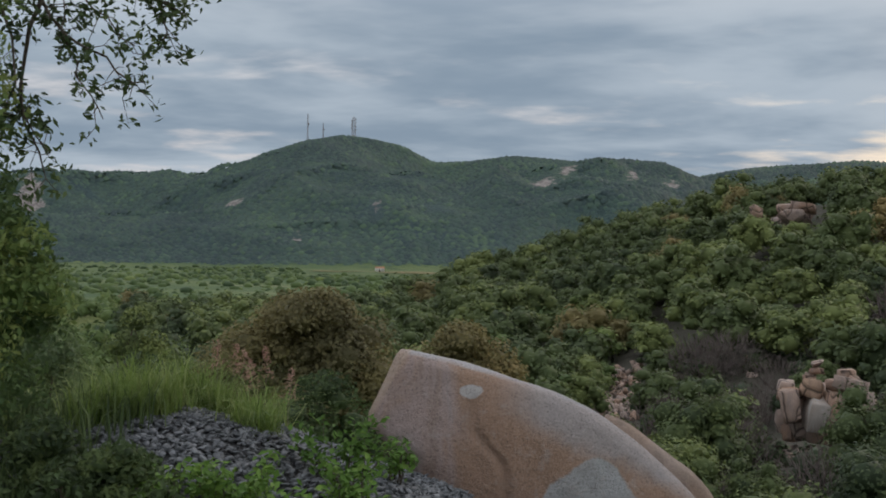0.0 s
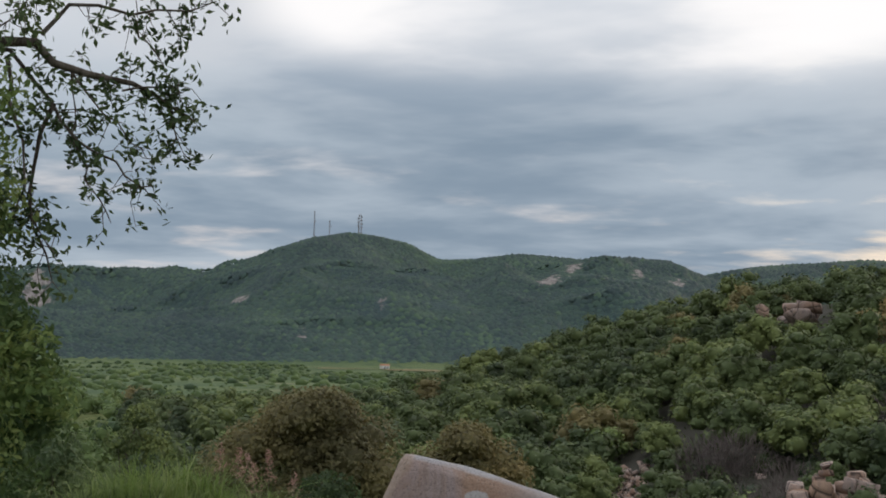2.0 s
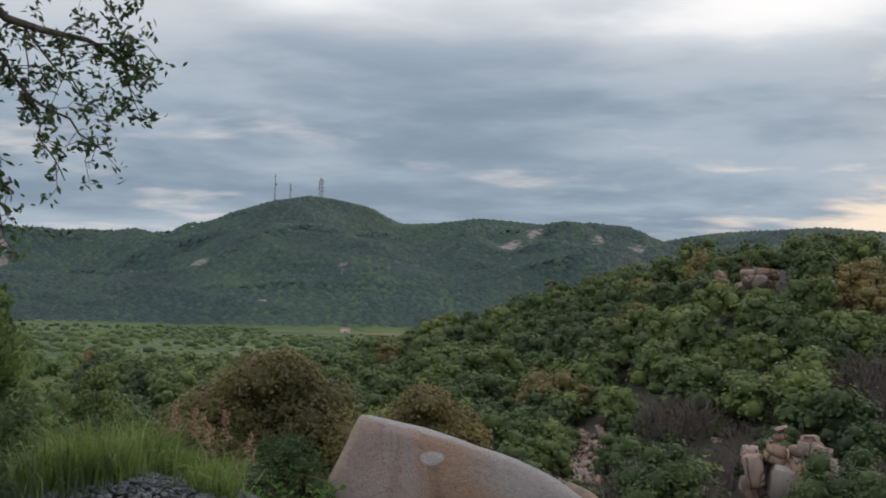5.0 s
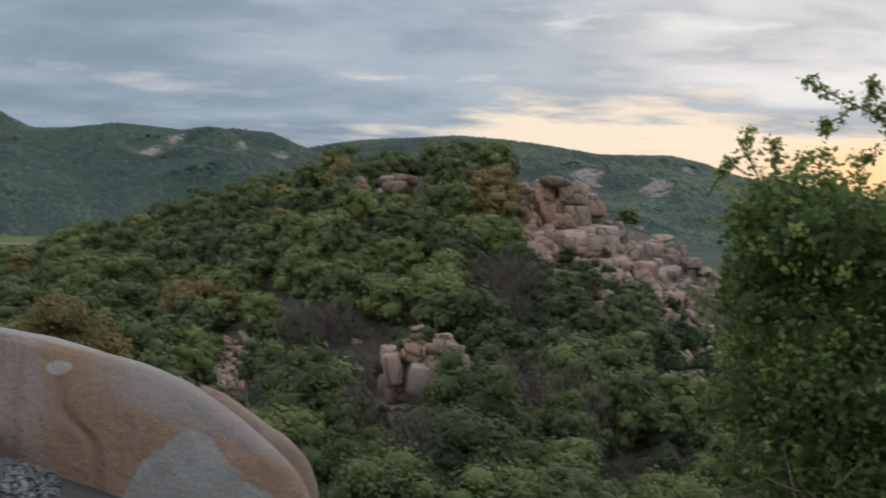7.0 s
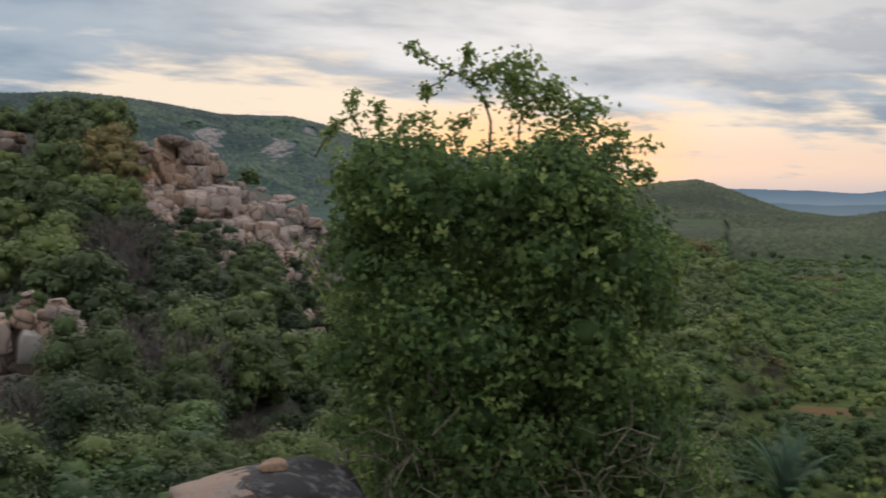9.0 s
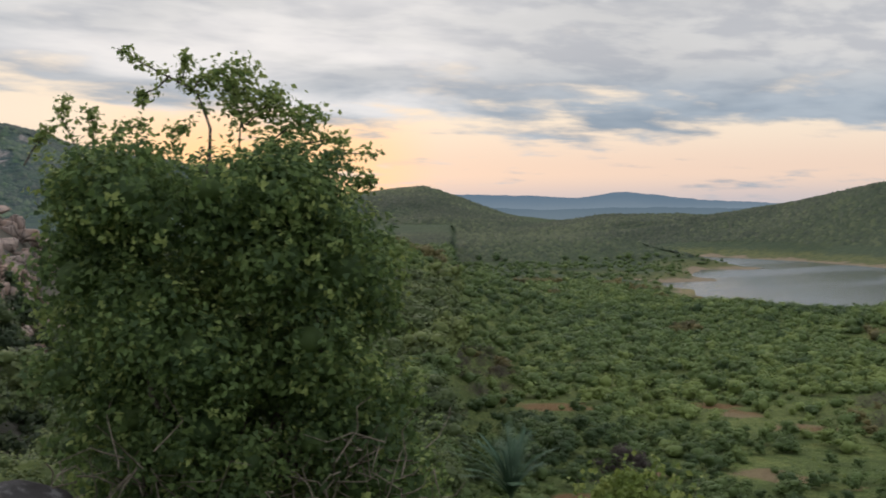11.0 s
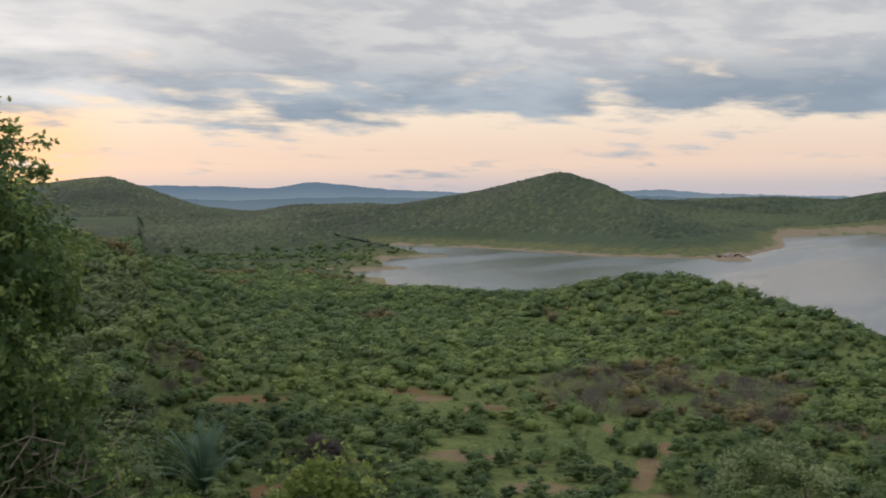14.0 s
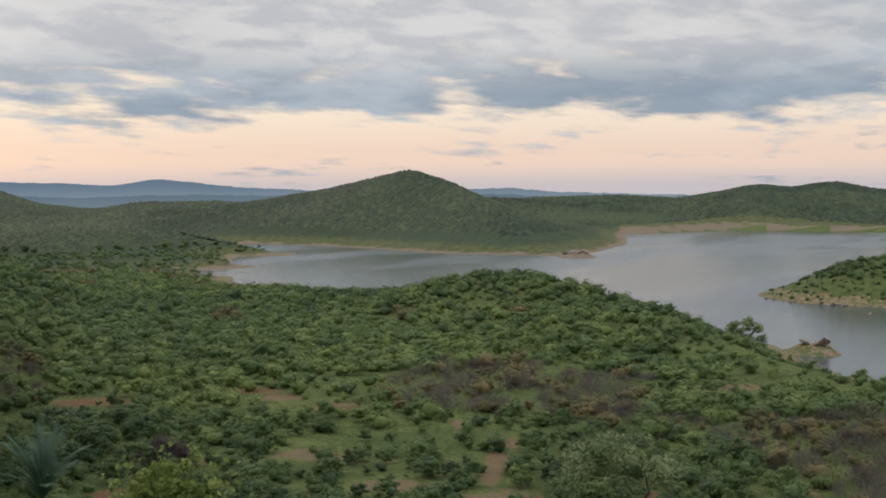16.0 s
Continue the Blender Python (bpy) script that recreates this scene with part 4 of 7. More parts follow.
    args = lambda s: (x[s], y[s], z[s], size[s], turn[s], tone[s])
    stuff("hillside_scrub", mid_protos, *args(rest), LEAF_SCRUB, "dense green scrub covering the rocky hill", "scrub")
    stuff("brownish_scrub", mid_protos, *args(brown), LEAF_BROWN, "olive brown shrubs scattered over the hillside", "scrub")
    stuff("leafless_scrub", bare, *args(dry), LEAF_GREY, "leafless grey-brown thorn scrub between rocks", "scrub")
    # low bushes on the slope just below and between the trees
    x2, y2 = scatter(rng, 9, 33, 13, 50, 1.5)
    k = rng.uniform(0, 1, len(x2)) < 0.9
    x2, y2 = x2[k], y2[k]
    x3, y3 = (np.concatenate(q) for q in zip(scatter(rng, 18, 32, 92, 136, 2.5), scatter(rng, 21, 34, 44, 92, 2.5), scatter(rng, 22, 30, 40, 66, 2.0)))
    x4, y4 = scatter(rng, 8.9, 24, 48, 118, 2.9)
    a4, r4 = np.degrees(np.arctan2(x4, y4)), np.hypot(x4, y4)
    k = (rng.uniform(0, 1, len(x4)) < 0.7) & ~((a4 > 15) & (a4 < 19.3) & (r4 > 73) & (r4 < 90))
    x2, y2 = np.concatenate([x2, x3, x4[k]]), np.concatenate([y2, y3, y4[k]])
    n, r2 = len(x2), np.hypot(x2, y2)
    low_protos = [mound_proto(rng, 190, 0.075, t) for t in (0.8, 0.95, 0.7)] + [shrub_proto(rng, 220, 0.085, 5, t) for t in (0.8, 1.0, 0.65)]
    a2 = np.degrees(np.arctan2(x2, y2))
    size = rng.uniform(1.1, 2.6, n) * np.clip(r2 / 32, 0.4, 1.35)
    turn = rng.uniform(0, 6.28, n)
    tone = 0.24 + 0.12 * (r2 < 70) * (a2 > 14) - 0.14 * (a2 > 18.5) * smooth(r2, 62, 78) + 0.5 * fbm(x2, y2, 9, 3, 29)
    tone = np.clip(tone + rng.normal(0, 0.2, n), 0, 1)
    # fresher leaves where the slope is close
    lush = (a2 > 17) & (r2 < 62) & (rng.uniform(0, 1, n) < 0.7)
    for pick, mat in ((~lush, LEAF_SCRUB), (lush, LEAF_PLAIN)):
        stuff("slope_scrub", low_protos, x2[pick], y2[pick], land(x2[pick], y2[pick]) - 0.15, size[pick], turn[pick], tone[pick], mat, "low leafy bushes on the slope below the viewpoint", "scrub")


def build_plain(rng, bare):
    """Scrub between the viewpoint and the lake: thickets, single bushes and open grass."""
    close = [mound_proto(rng, 330, 0.060, t) for t in (0.85, 1.0, 0.75)] + [shrub_proto(rng, 400, 0.062, 7, t) for t in (0.8, 1.0, 0.7, 0.9)]
    middle = [mound_proto(rng, 90, 0.10, t, 2) for t in (0.8, 0.95, 0.7, 0.85)] + [shrub_proto(rng, 100, 0.11, 3, t) for t in (0.8, 0.95)]
    far = [mound_proto(rng, 44, 0.13, t, 1) for t in (0.75, 0.9, 0.65, 0.8)]
    x, y = scatter(rng, 42, 96, 70, 520, 2.9)
    r, az = np.hypot(x, y), np.degrees(np.arctan2(x, y))
    d = shore_distance(x, y)
    glade = fbm(x, y, 30, 3, 91) + 0.30 * np.exp(-((az - 61) / 7.0) ** 2 - ((r - 165) / 45) ** 2) + 0.45 * np.exp(-((az - 84.5) / 3.0) ** 2 - ((r - 222) / 22) ** 2) - 0.25 * smooth(r, 205, 250)
    odds = np.where(glade > 0.27, 0.30, np.where(glade > 0.10, 0.66, 0.94))
    keep = (d > 4) & (soil_patch(x, y) < np.where(rng.uniform(0, 1, len(x)) < 0.2, 9, -0.15)) & (rng.uniform(0, 1, len(x)) < odds)
    x, y, r, d, az = x[keep], y[keep], r[keep], d[keep], az[keep]
    z = land(x, y) - 0.15
    tone = np.clip(0.51 + 0.45 * fbm(x, y, 45, 3, 13) + rng.normal(0, 0.26, len(x)) - 0.15 * (1 - smooth(az, 50, 60)), 0, 1)
    size = (1.5 + 3.9 * rng.uniform(0, 1, len(x)) ** 1.7) * np.where(d < 30, 0.72, 1) * np.where(r > 205, 1.08, 1)
    turn = rng.uniform(0, 6.28, len(x))
    tall = rng.uniform(0.75, 1.15, len(x)) * np.clip(1.25 - 0.09 * size, 0.75, 1.1)
    haze = np.exp(-((az - 71.5) / 6.0) ** 2 - ((r - 198) / 26) ** 2) + 0.7 * np.exp(-((az - 83) / 3.5) ** 2 - ((r - 150) / 18) ** 2)
    purple = (fbm(x, y, 35, 3, 99) + 0.60 * haze) > 0.36
    twiggy = purple & (rng.uniform(0, 1, len(x)) < 0.65) & (r < 245)
    a, b, c = ~purple & (r < 185), ~purple & (r >= 185) & (r < 275), ~purple & (r >= 275)
    for s, protos, mat, name, label in ((a, close, LEAF_PLAIN, "plain_scrub", "low green scrub dotted over the plain"),
                                        (b, middle, LEAF_PLAIN, "lakeside_scrub", "dense green scrub reaching down to the lake"),
                                        (c, far, LEAF_PLAIN, "lakeside_scrub", "dense green scrub along the lake shore"),
                                        (twiggy, bare[:2], LEAF_GREY, "bare_scrub", "grey-brown leafless shrubs among the green"),
                                        (purple & ~twiggy, middle, LEAF_BROWN, "dull_scrub", "dull olive scrub on the plain")):
        stuff(name, protos, x[s], y[s], z[s], size[s], turn[s], tone[s], mat, label, "scrub", tall[s])
    # herbs and seedlings in the open
    x, y = scatter(rng, 44, 93, 105, 245, 2.4)
    keep = (rng.uniform(0, 1, len(x)) < 0.4) & (soil_patch(x, y) < 0.1) & (shore_distance(x, y) > 6)
    x, y = x[keep], y[keep]
    n = len(x)
    herbs = [foliage(rng, random_lobes(rng, 4, 1.0, 0.5)[:1], 22, 0.17, 0.5, 0.8, 0.2, 0.0) for _ in range(4)]
    stuff("low_herbs", herbs, x, y, land(x, y) - 0.05, rng.uniform(0.6, 1.6, n), rng.uniform(0, 6.28, n), np.clip(0.6 + 0.6 * fbm(x, y, 20, 3, 47), 0, 1),
          LEAF_PLAIN, "low green herbs and seedlings in open ground", "herbs")
    # bushes of the nearer shores: on the point across the water, and on the wooded headland with its flats
    shore = []
    for az0, az1, r0, r1, step, lowest in ((80, 94, 395, 520, 2.8, 0.7), (44, 60.5, 525, 830, 5.4, 1.0)):
        x, y = scatter(rng, az0, az1, r0, r1, step)
        z = land(x, y)
        k = (z > lowest) & (rng.uniform(0, 1, len(x)) < np.where(z > 7, 0.92, 0.62)) & ((z < 7.5) | (az0 > 60))
        shore.append((x[k], y[k], z[k], rng.uniform(0.6, 1.35, k.sum()) * step * np.where(z[k] > 7, 1.1, 0.65)))
    x, y, z, size = (np.concatenate(q) for q in zip(*shore))
    n = len(x)
    tone = np.clip(0.38 + 0.35 * fbm(x, y, 50, 3, 19) + rng.normal(0, 0.14, n), 0, 1)
    stuff("shore_scrub", far, x, y, z - 0.2, size, rng.uniform(0, 6.28, n), tone, LEAF_PLAIN, "green bushes on the points reaching into the lake", "scrub", rng.uniform(0.7, 1.0, n))


def build_valley(rng):
    """The valley floor beyond the boulder: scrub, then meadows with rows of trees."""
    far = [mound_proto(rng, 70, 0.105, t, 2) for t in (0.75, 0.9, 0.65, 0.8)]
    x, y = scatter(rng, -26, 8, 70, 330, 5.0)
    keep = rng.uniform(0, 1, len(x)) < np.interp(np.hypot(x, y), [70, 160, 330], [0.78, 0.6, 0.32])
    x, y = x[keep], y[keep]
    n = len(x)
    size, turn, tall = 1.6 + 4.6 * rng.uniform(0, 1, n) ** 1.6, rng.uniform(0, 6.28, n), rng.uniform(0.75, 1.2, n)
    tone = np.clip(0.55 + 0.5 * fbm(x, y, 40, 3, 17) + rng.normal(0, 0.22, n), 0, 1)
    near = np.hypot(x, y) < 150
    fine = [shrub_proto(rng, 480, 0.060, 8, t) for t in (0.8, 0.95, 0.7)]
    for k, protos, label in ((near, fine, "leafy green shrubs at the foot of the slope"), (~near, far, "green scrub on the valley floor")):
        stuff("valley_scrub", protos, x[k], y[k], land(x[k], y[k]) - 0.2, size[k], turn[k], tone[k], LEAF_PLAIN, label, "scrub", tall[k])
    x, y = scatter(rng, -26, 10, 320, 1060, 6.5)
    hedges = fbm(x * 0.35, y, 46, 3, 57)
    k = rng.uniform(0, 1, len(x)) < np.where(hedges > 0.24, 0.75, np.where(hedges > 0.0, 0.36, 0.13))
    away = np.degrees(np.arctan2(x, y))
    k &= ~((away > -6.5) & (away < 2.5) & (np.hypot(x, y) > 860))
    x, y = x[k], y[k]
    n = len(x)
    stuff("valley_trees", [round_tree(rng) for _ in range(5)], x, y, land(x, y) - 0.3, 1.5 + 4.6 * rng.uniform(0, 1, n) ** 2.0, rng.uniform(0, 6.28, n), np.clip(0.30 + 0.5 * fbm(x, y, 60, 3, 67) + rng.normal(0, 0.25, n), 0, 1),
          LEAF_PLAIN, "green trees and thickets across the valley floor", "trees", rng.uniform(0.6, 0.95, n), True)


def canopy(rng, x, y, size, hue, mat, label):
    """A closed canopy seen from afar: one low dome a tree, its rim on the ground."""
    n = len(x)
    a = np.arange(6) * math.pi / 3 + rng.uniform(-0.3, 0.3, (n, 6))
    d = rng.uniform(0.42, 0.58, (n, 6)) * size[:, None]
    rx, ry = x[:, None] + np.cos(a) * d, y[:, None] + np.sin(a) * d
    rim = np.stack([rx, ry, land(rx, ry) - 0.2], -1)
    top = np.stack([x, y, land(x, y) + size * rng.uniform(0.22, 0.40, n)], -1)[:, None]
    v = np.concatenate([rim, top], 1).reshape(-1, 3)
    k = np.arange(6)
    f = np.stack([k, (k + 1) % 6, np.full(6, 6)], 1)[None] + (np.arange(n) * 7)[:, None, None]
    ob = mesh_object("far_woods", v, f.reshape(-1, 3), mat, None, {"hue": np.repeat(hue, 7)}, True)
    return tagged(ob, label, "woods", kind="stuff")


def build_far_woods(rng):
    """Tree crowns all over the far slopes."""
    for mat, label, areas in (
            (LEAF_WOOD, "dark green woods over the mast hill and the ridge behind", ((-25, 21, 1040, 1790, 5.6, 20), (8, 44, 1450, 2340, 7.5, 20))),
            (LEAF_HILL, "dark green woods over the hills round the lake", ((38, 57, 1270, 1720, 5.6, 40), (47, 79, 760, 1500, 4.6, 40), (66, 97, 1270, 1715, 5.6, 70), (44, 60.5, 525, 830, 3.4, 12)))):
        found = []
        for az0, az1, r0, r1, step, shore in areas:
            x, y = scatter(rng, az0, az1, r0, r1, step)
            z, wooded, d, left, r, az = land(x, y, True)
            k = (rng.uniform(0, 1, len(x)) < 0.96) & (np.abs(d) > shore) & (fbm(x, y, 70, 3, 71) < 0.50)
            k &= (z > 6.5) if r1 < 900 else (wooded > 0.5) & (z > 1.2) & (rock_scar(az, r) < 0.05)
            found.append((x[k], y[k], rng.uniform(0.95, 1.55, k.sum()) * step))
        x, y, size = (np.concatenate(q) for q in zip(*found))
        # lighter trees along the foot of the slopes
        foot = 0.24 * (1 - smooth(land(x, y), 12, 75))
        # the broad noise puts the shading of the hills' folds into the tone
        canopy(rng, x, y, size, np.clip(0.36 + foot + 0.75 * fbm(x, y, 150, 4, 81) + rng.normal(0, 0.22, len(x)), 0, 1), mat, label)


plant_rng = np.random.default_rng(11)
bare_protos = [twig_cloud(plant_rng, 620) for _ in range(2)] + [twig_cloud(plant_rng, 380) for _ in range(2)]
build_hillside(plant_rng, bare_protos)
build_plain(plant_rng, bare_protos[2:])
build_valley(plant_rng)
build_far_woods(plant_rng)


# ---- rocks ----
def spot(az, el, r):
    """A place by bearing, rise and distance from the eye."""
    x, y = polar(az, r)
    return float(x), float(y), EYE + r * math.tan(radians(el))


def rock_proto(rng, corners=15, bevel=0.05, rough=0.03, square=0.0):
    """A fractured stone about 0.9 across: the hull of uneven corners, its edges worn off."""
    p = rng.uniform(-1, 1, (corners, 3))
    p /= (np.abs(p) ** 5.0).sum(1)[:, None] ** 0.2
    p *= rng.uniform(0.82, 1.0, (corners, 1)) * 0.46
    if square:
        box = np.array([(a, b, c) for a in (-1, 1) for b in (-1, 1) for c in (-1, 1)], float)
        p = np.vstack([box * rng.uniform(1 - square, 1, (8, 3)) * 0.43, p[:corners - 8] * 0.92])
    bm = bmesh.new()
    for q in p:
        bm.verts.new(q)
    hull = bmesh.ops.convex_hull(bm, input=list(bm.verts))
    bmesh.ops.delete(bm, geom=[q for q in bm.verts if not q.link_faces], context="VERTS")
    bmesh.ops.dissolve_limit(bm, angle_limit=radians(12), verts=list(bm.verts), edges=list(bm.edges))
    if bevel:
        bmesh.ops.bevel(bm, geom=list(bm.edges), offset=bevel, segments=1, profile=0.5, affect="EDGES", clamp_overlap=True)
    bmesh.ops.triangulate(bm, faces=list(bm.faces))
    if rough:
        bmesh.ops.subdivide_edges(bm, edges=[e for e in bm.edges if e.calc_length() > 0.16], cuts=1, use_grid_fill=True)
        bmesh.ops.triangulate(bm, faces=list(bm.faces))
        for q in bm.verts:
            q.co *= 1 + rough * (noise.noise(q.co * 5 + Vector((corners, 1, 3))) + 0.6 * noise.noise(q.co * 11))
    bm.normal_update()
    bm.verts.index_update()
    v, f = np.array([tuple(q.co) for q in bm.verts]), np.array([[q.index for q in t.verts] for t in bm.faces])
    bm.free()
    return v, f, np.full(len(v), 0.5)


def worn_stone(rng, planes, ball, rough=0.05, skew=0.22, near=(0.50, 0.68)):
    """A rounded stone: a ball cut by uneven, roughly square planes."""
    v, f = ball
    v = v.copy()
    cuts = [(np.array(n, float) + rng.normal(0, skew, 3), rng.uniform(*near)) for n in ((1, 0, 0), (-1, 0, 0), (0, 1, 0), (0, -1, 0), (0, 0, 1), (0, 0, -1))]
    cuts += [(rng.normal(0, 1, 3), rng.uniform(0.62, 0.84)) for _ in range(planes)]
    for n, d in cuts:
        n = n / np.linalg.norm(n)
        v -= np.clip(v @ n - d, 0, None)[:, None] * n
    k = np.array([noise.noise(Vector(p) * 2.3 + Vector((planes, rough, 3))) for p in v])
    v *= (1 + rough * k)[:, None]
    return v * 0.72, f, np.full(len(v), 0.5)


def smooth_part(name, data, mat, parent, label=""):
    ob = part(name, data, mat, parent, label)
    ob.data.polygons.foreach_set("use_smooth", np.ones(len(ob.data.polygons), bool))
    return ob


rock_rng = np.random.default_rng(21)
ROCKS = [rock_proto(rock_rng, int(rock_rng.integers(12, 18)), 0.07) for _ in range(9)]
rock_meshes = []
for data in ROCKS:
    ob = mesh_object("boulder", data[0], data[1], ROCK, None, {"hue": data[2]})
    rock_meshes.append(ob.data)
    bpy.data.objects.remove(ob)
BLOCKS = [rock_proto(rock_rng, int(rock_rng.integers(10, 15)), 0.018, 0.045, (0.6, 0.5, 0.0)[k % 3]) for k in range(12)]


def block_meshes(mat):
    out = []
    for data in BLOCKS:
        ob = mesh_object("boulder", data[0], data[1], mat, None, {"hue": data[2]})
        out.append(ob.data)
        bpy.data.objects.remove(ob)
    return out


SMALL = [rock_proto(rock_rng, 11, 0.0, 0.0) for _ in range(8)]
QUARTZ = rock_material("quartz_streaked_rock", (0.330, 0.290, 0.255), (0.270, 0.190, 0.145), (0.440, 0.425, 0.410), 1.0, 0.8)
plain_meshes, ochre_meshes, pale_meshes = block_meshes(ROCK), block_meshes(ROCK_OCHRE), block_meshes(QUARTZ)


def stone(az, r, size, label, group, lift=0.25, flat=1.0, k=None, z=None, wide=1.0, mat=None):
    rng = rock_rng
    k = int(rng.integers(0, len(rock_meshes))) if k is None else k
    x, y, g0 = ground_at(az, r)
    ob = new("boulder", rock_meshes[k])
    ob.matrix_basis = pose(x, y, (g0 if z is None else z) + size * lift * flat, rng.uniform(-32, 32), rng.uniform(-32, 32), rng.uniform(0, 360)) @ Matrix.Diagonal((size * wide * rng.uniform(0.8, 1.3), size * rng.uniform(0.8, 1.2), size * flat, 1))
    return tagged(ob, label, "boulder", group)


def block(az, el, w, h, r, label, group, meshes=None, settle=False):
    """A squarish block of the given width and height."""
    rng, meshes = rock_rng, meshes or plain_meshes
    x, y, z = spot(az, el, r)
    if settle:
        z = min(z, ground_at(az, r)[2] + 0.4 * h)
    ob = new("boulder", meshes[int(rng.integers(0, len(meshes)))])
    deep = max(w, h) * rng.uniform(0.9, 1.3)
    ob.matrix_basis = pose(x, y, z, rng.uniform(-9, 9), rng.uniform(-12, 12), -az + rng.uniform(-20, 20)) @ Matrix.Diagonal((w * 1.2, deep * 1.2, h * 1.22, 1))
    return tagged(ob, label, "boulder", group)


def rubble(name, places, label):
    """Loose stones too many to count, joined."""
    vs, fs, at = [], [], 0
    for az, r, size in places:
        v, f, h = SMALL[int(rock_rng.integers(0, len(SMALL)))]
        turn = np.array(Euler(tuple(rock_rng.uniform(-0.6, 0.6, 2)) + (rock_rng.uniform(0, 6.28),)).to_matrix())
        vs.append((v * size * rock_rng.uniform(0.7, 1.3, 3)) @ turn.T + np.array(ground_at(az, r)) + (0, 0, size * 0.2))
        fs.append(f + at)
        at += len(v)
    ob = mesh_object(name, np.concatenate(vs), np.concatenate(fs), ROCK)
    return tagged(ob, label, "rubble", kind="stuff")


def hit_range(az, el, r0, r1):
    """How far off the ground lies along a sight line."""
    rr = np.linspace(r0, r1, 260)
    xs, ys = polar(np.full(260, az), rr)
    over = land(xs, ys) - (EYE + rr * math.tan(radians(el)))
    return float(rr[np.argmax(over > 0)]) if (over > 0).any() else r1


def build_hill_rocks():
    rng = rock_rng
    # the big crag on the crest: stacked blocks, a long cap stone over an ochre face
    lab, grp = "weathered pinkish granite block on the crag", "crag boulders"
    CAP = [(22.7, 2.10, 4.2, 3.0), (23.9, 2.02, 4.2, 3.0), (23.3, 2.45, 5.6, 1.3), (24.6, 1.65, 2.8, 2.6), (23.4, 1.4, 3.4, 2.6), (22.7, 1.1, 3.0, 2.4), (21.47, 2.24, 2.5, 1.9), (21.36, 1.7, 2.9, 1.6), (23.1, 1.34, 4.1, 2.2), (24.15, 0.75, 2.5, 4.8), (24.7, 1.37, 3.5, 2.2), (24.87, 0.87, 3.2, 1.9),
           (23.11, 0.73, 3.8, 1.9), (21.69, 0.88, 2.9, 2.5), (23.12, -0.15, 2.9, 2.2), (23.88, -0.2, 3.5, 2.9), (25.31, 0.1, 4.1, 2.9), (25.32, -0.46, 3.5, 2.9), (24.38, -0.58, 2.2, 1.6)]
    LOW = [(23.72, -0.97, 2.2, 1.9), (21.92, -0.61, 2.2, 1.9), (22.57, -0.82, 1.9, 1.6), (25.97, 0.55, 1.3, 1.6), (26.86, 0.34, 1.6, 1.6), (22.24, -0.11, 3.5, 2.2), (27.43, -0.6, 3.5, 2.9), (27.98, 0.02, 3.2, 1.5),
           (28.65, -0.58, 2.6, 2.0), (27.16, -1.66, 3.2, 3.8), (28.22, -1.54, 2.9, 1.8), (25.66, -1.95, 3.8, 2.6), (25.99, -1.17, 2.9, 1.8), (28.23, -2.76, 3.5, 1.8), (27.45, -3.11, 2.3, 2.0), (29.56, -1.74, 3.5, 2.3)]
    SLOPE = [(28.89, -2.03, 2.0, 1.2), (28.22, -2.32, 1.8, 0.9), (24.67, -1.68, 2.3, 1.5), (23.78, -1.58, 1.8, 1.5), (22.85, -2.03, 1.5, 1.2), (29.9, -2.75, 2.0, 1.8), (28.67, -2.54, 2.6, 1.2), (28.0, -2.04, 1.8, 1.2),
             (23.13, -2.69, 1.5, 0.9), (26.67, -3.34, 1.5, 1.2), (25.34, -3.12, 1.5, 1.0), (29.24, -3.09, 3.2, 1.8), (30.6, -2.4, 2.4, 1.6), (31.2, -3.0, 2.0, 1.4), (26.4, -2.5, 1.6, 1.1)]
    for az, el, w, h in CAP:
        ochre = az < 23.2 and el < 2.2
        block(az, el, w, h, hit_range(az, el, 100, 161) - 0.45 * max(w, h), "ochre-stained granite block on the crag" if ochre else lab, grp, ochre_meshes if ochre else None)
    for az, el, w, h in ((23.2, 1.75, 4.6, 3.0), (24.3, 1.5, 3.4, 3.2), (22.4, 1.2, 3.0, 3.0), (23.6, 0.6, 5.0, 3.0)):
        block(az, el, w, h, hit_range(az, el, 100, 162) + 0.6, lab, grp)
    block(22.29, 1.38, 1.8, 4.2, hit_range(22.3, 0.9, 100, 161) - 2.2, "bright ochre upright block of the crag", grp, ochre_meshes)
    for az, el, w, h in LOW + SLOPE:
        block(az, el, w, h, hit_range(az, el, 90, 172) - 0.2 * h, "granite boulder fallen below the crag", grp, settle=True)
    # broken blocks packed over the crag's face
    for _ in range(100):
        az = rng.uniform(21.2, 30.4)
        top = np.interp(az, [21, 22.3, 24.8, 26, 27, 28.5, 30.4], [2.3, 2.4, 2.0, 0.7, 0.4, 0.0, -1.4]) - 0.3
        el = rng.uniform(np.interp(az, [21, 24, 27, 30.4], [0.2, -1.6, -3.0, -3.6]), top)
        w = 0.8 + 2.0 * rng.uniform(0, 1) ** 1.6
        block(az, el, w, w * rng.uniform(0.6, 1.3), hit_range(az, el, 95, 165) - 0.3 * w, lab, grp)
    places = []
    for _ in range(330):
        az = rng.uniform(21.8, 31.0)
        places.append((az, np.interp(az, [20, 25, 28, 31], [150, 142, 134, 126]) + rng.uniform(-17, 14), rng.uniform(0.4, 2.0)))
    rubble("crag_rubble", places, "broken granite rubble between the crag's boulders")
    # the small outcrop lower down
    lab, grp = "orange and grey granite block of the outcrop", "outcrop boulders"
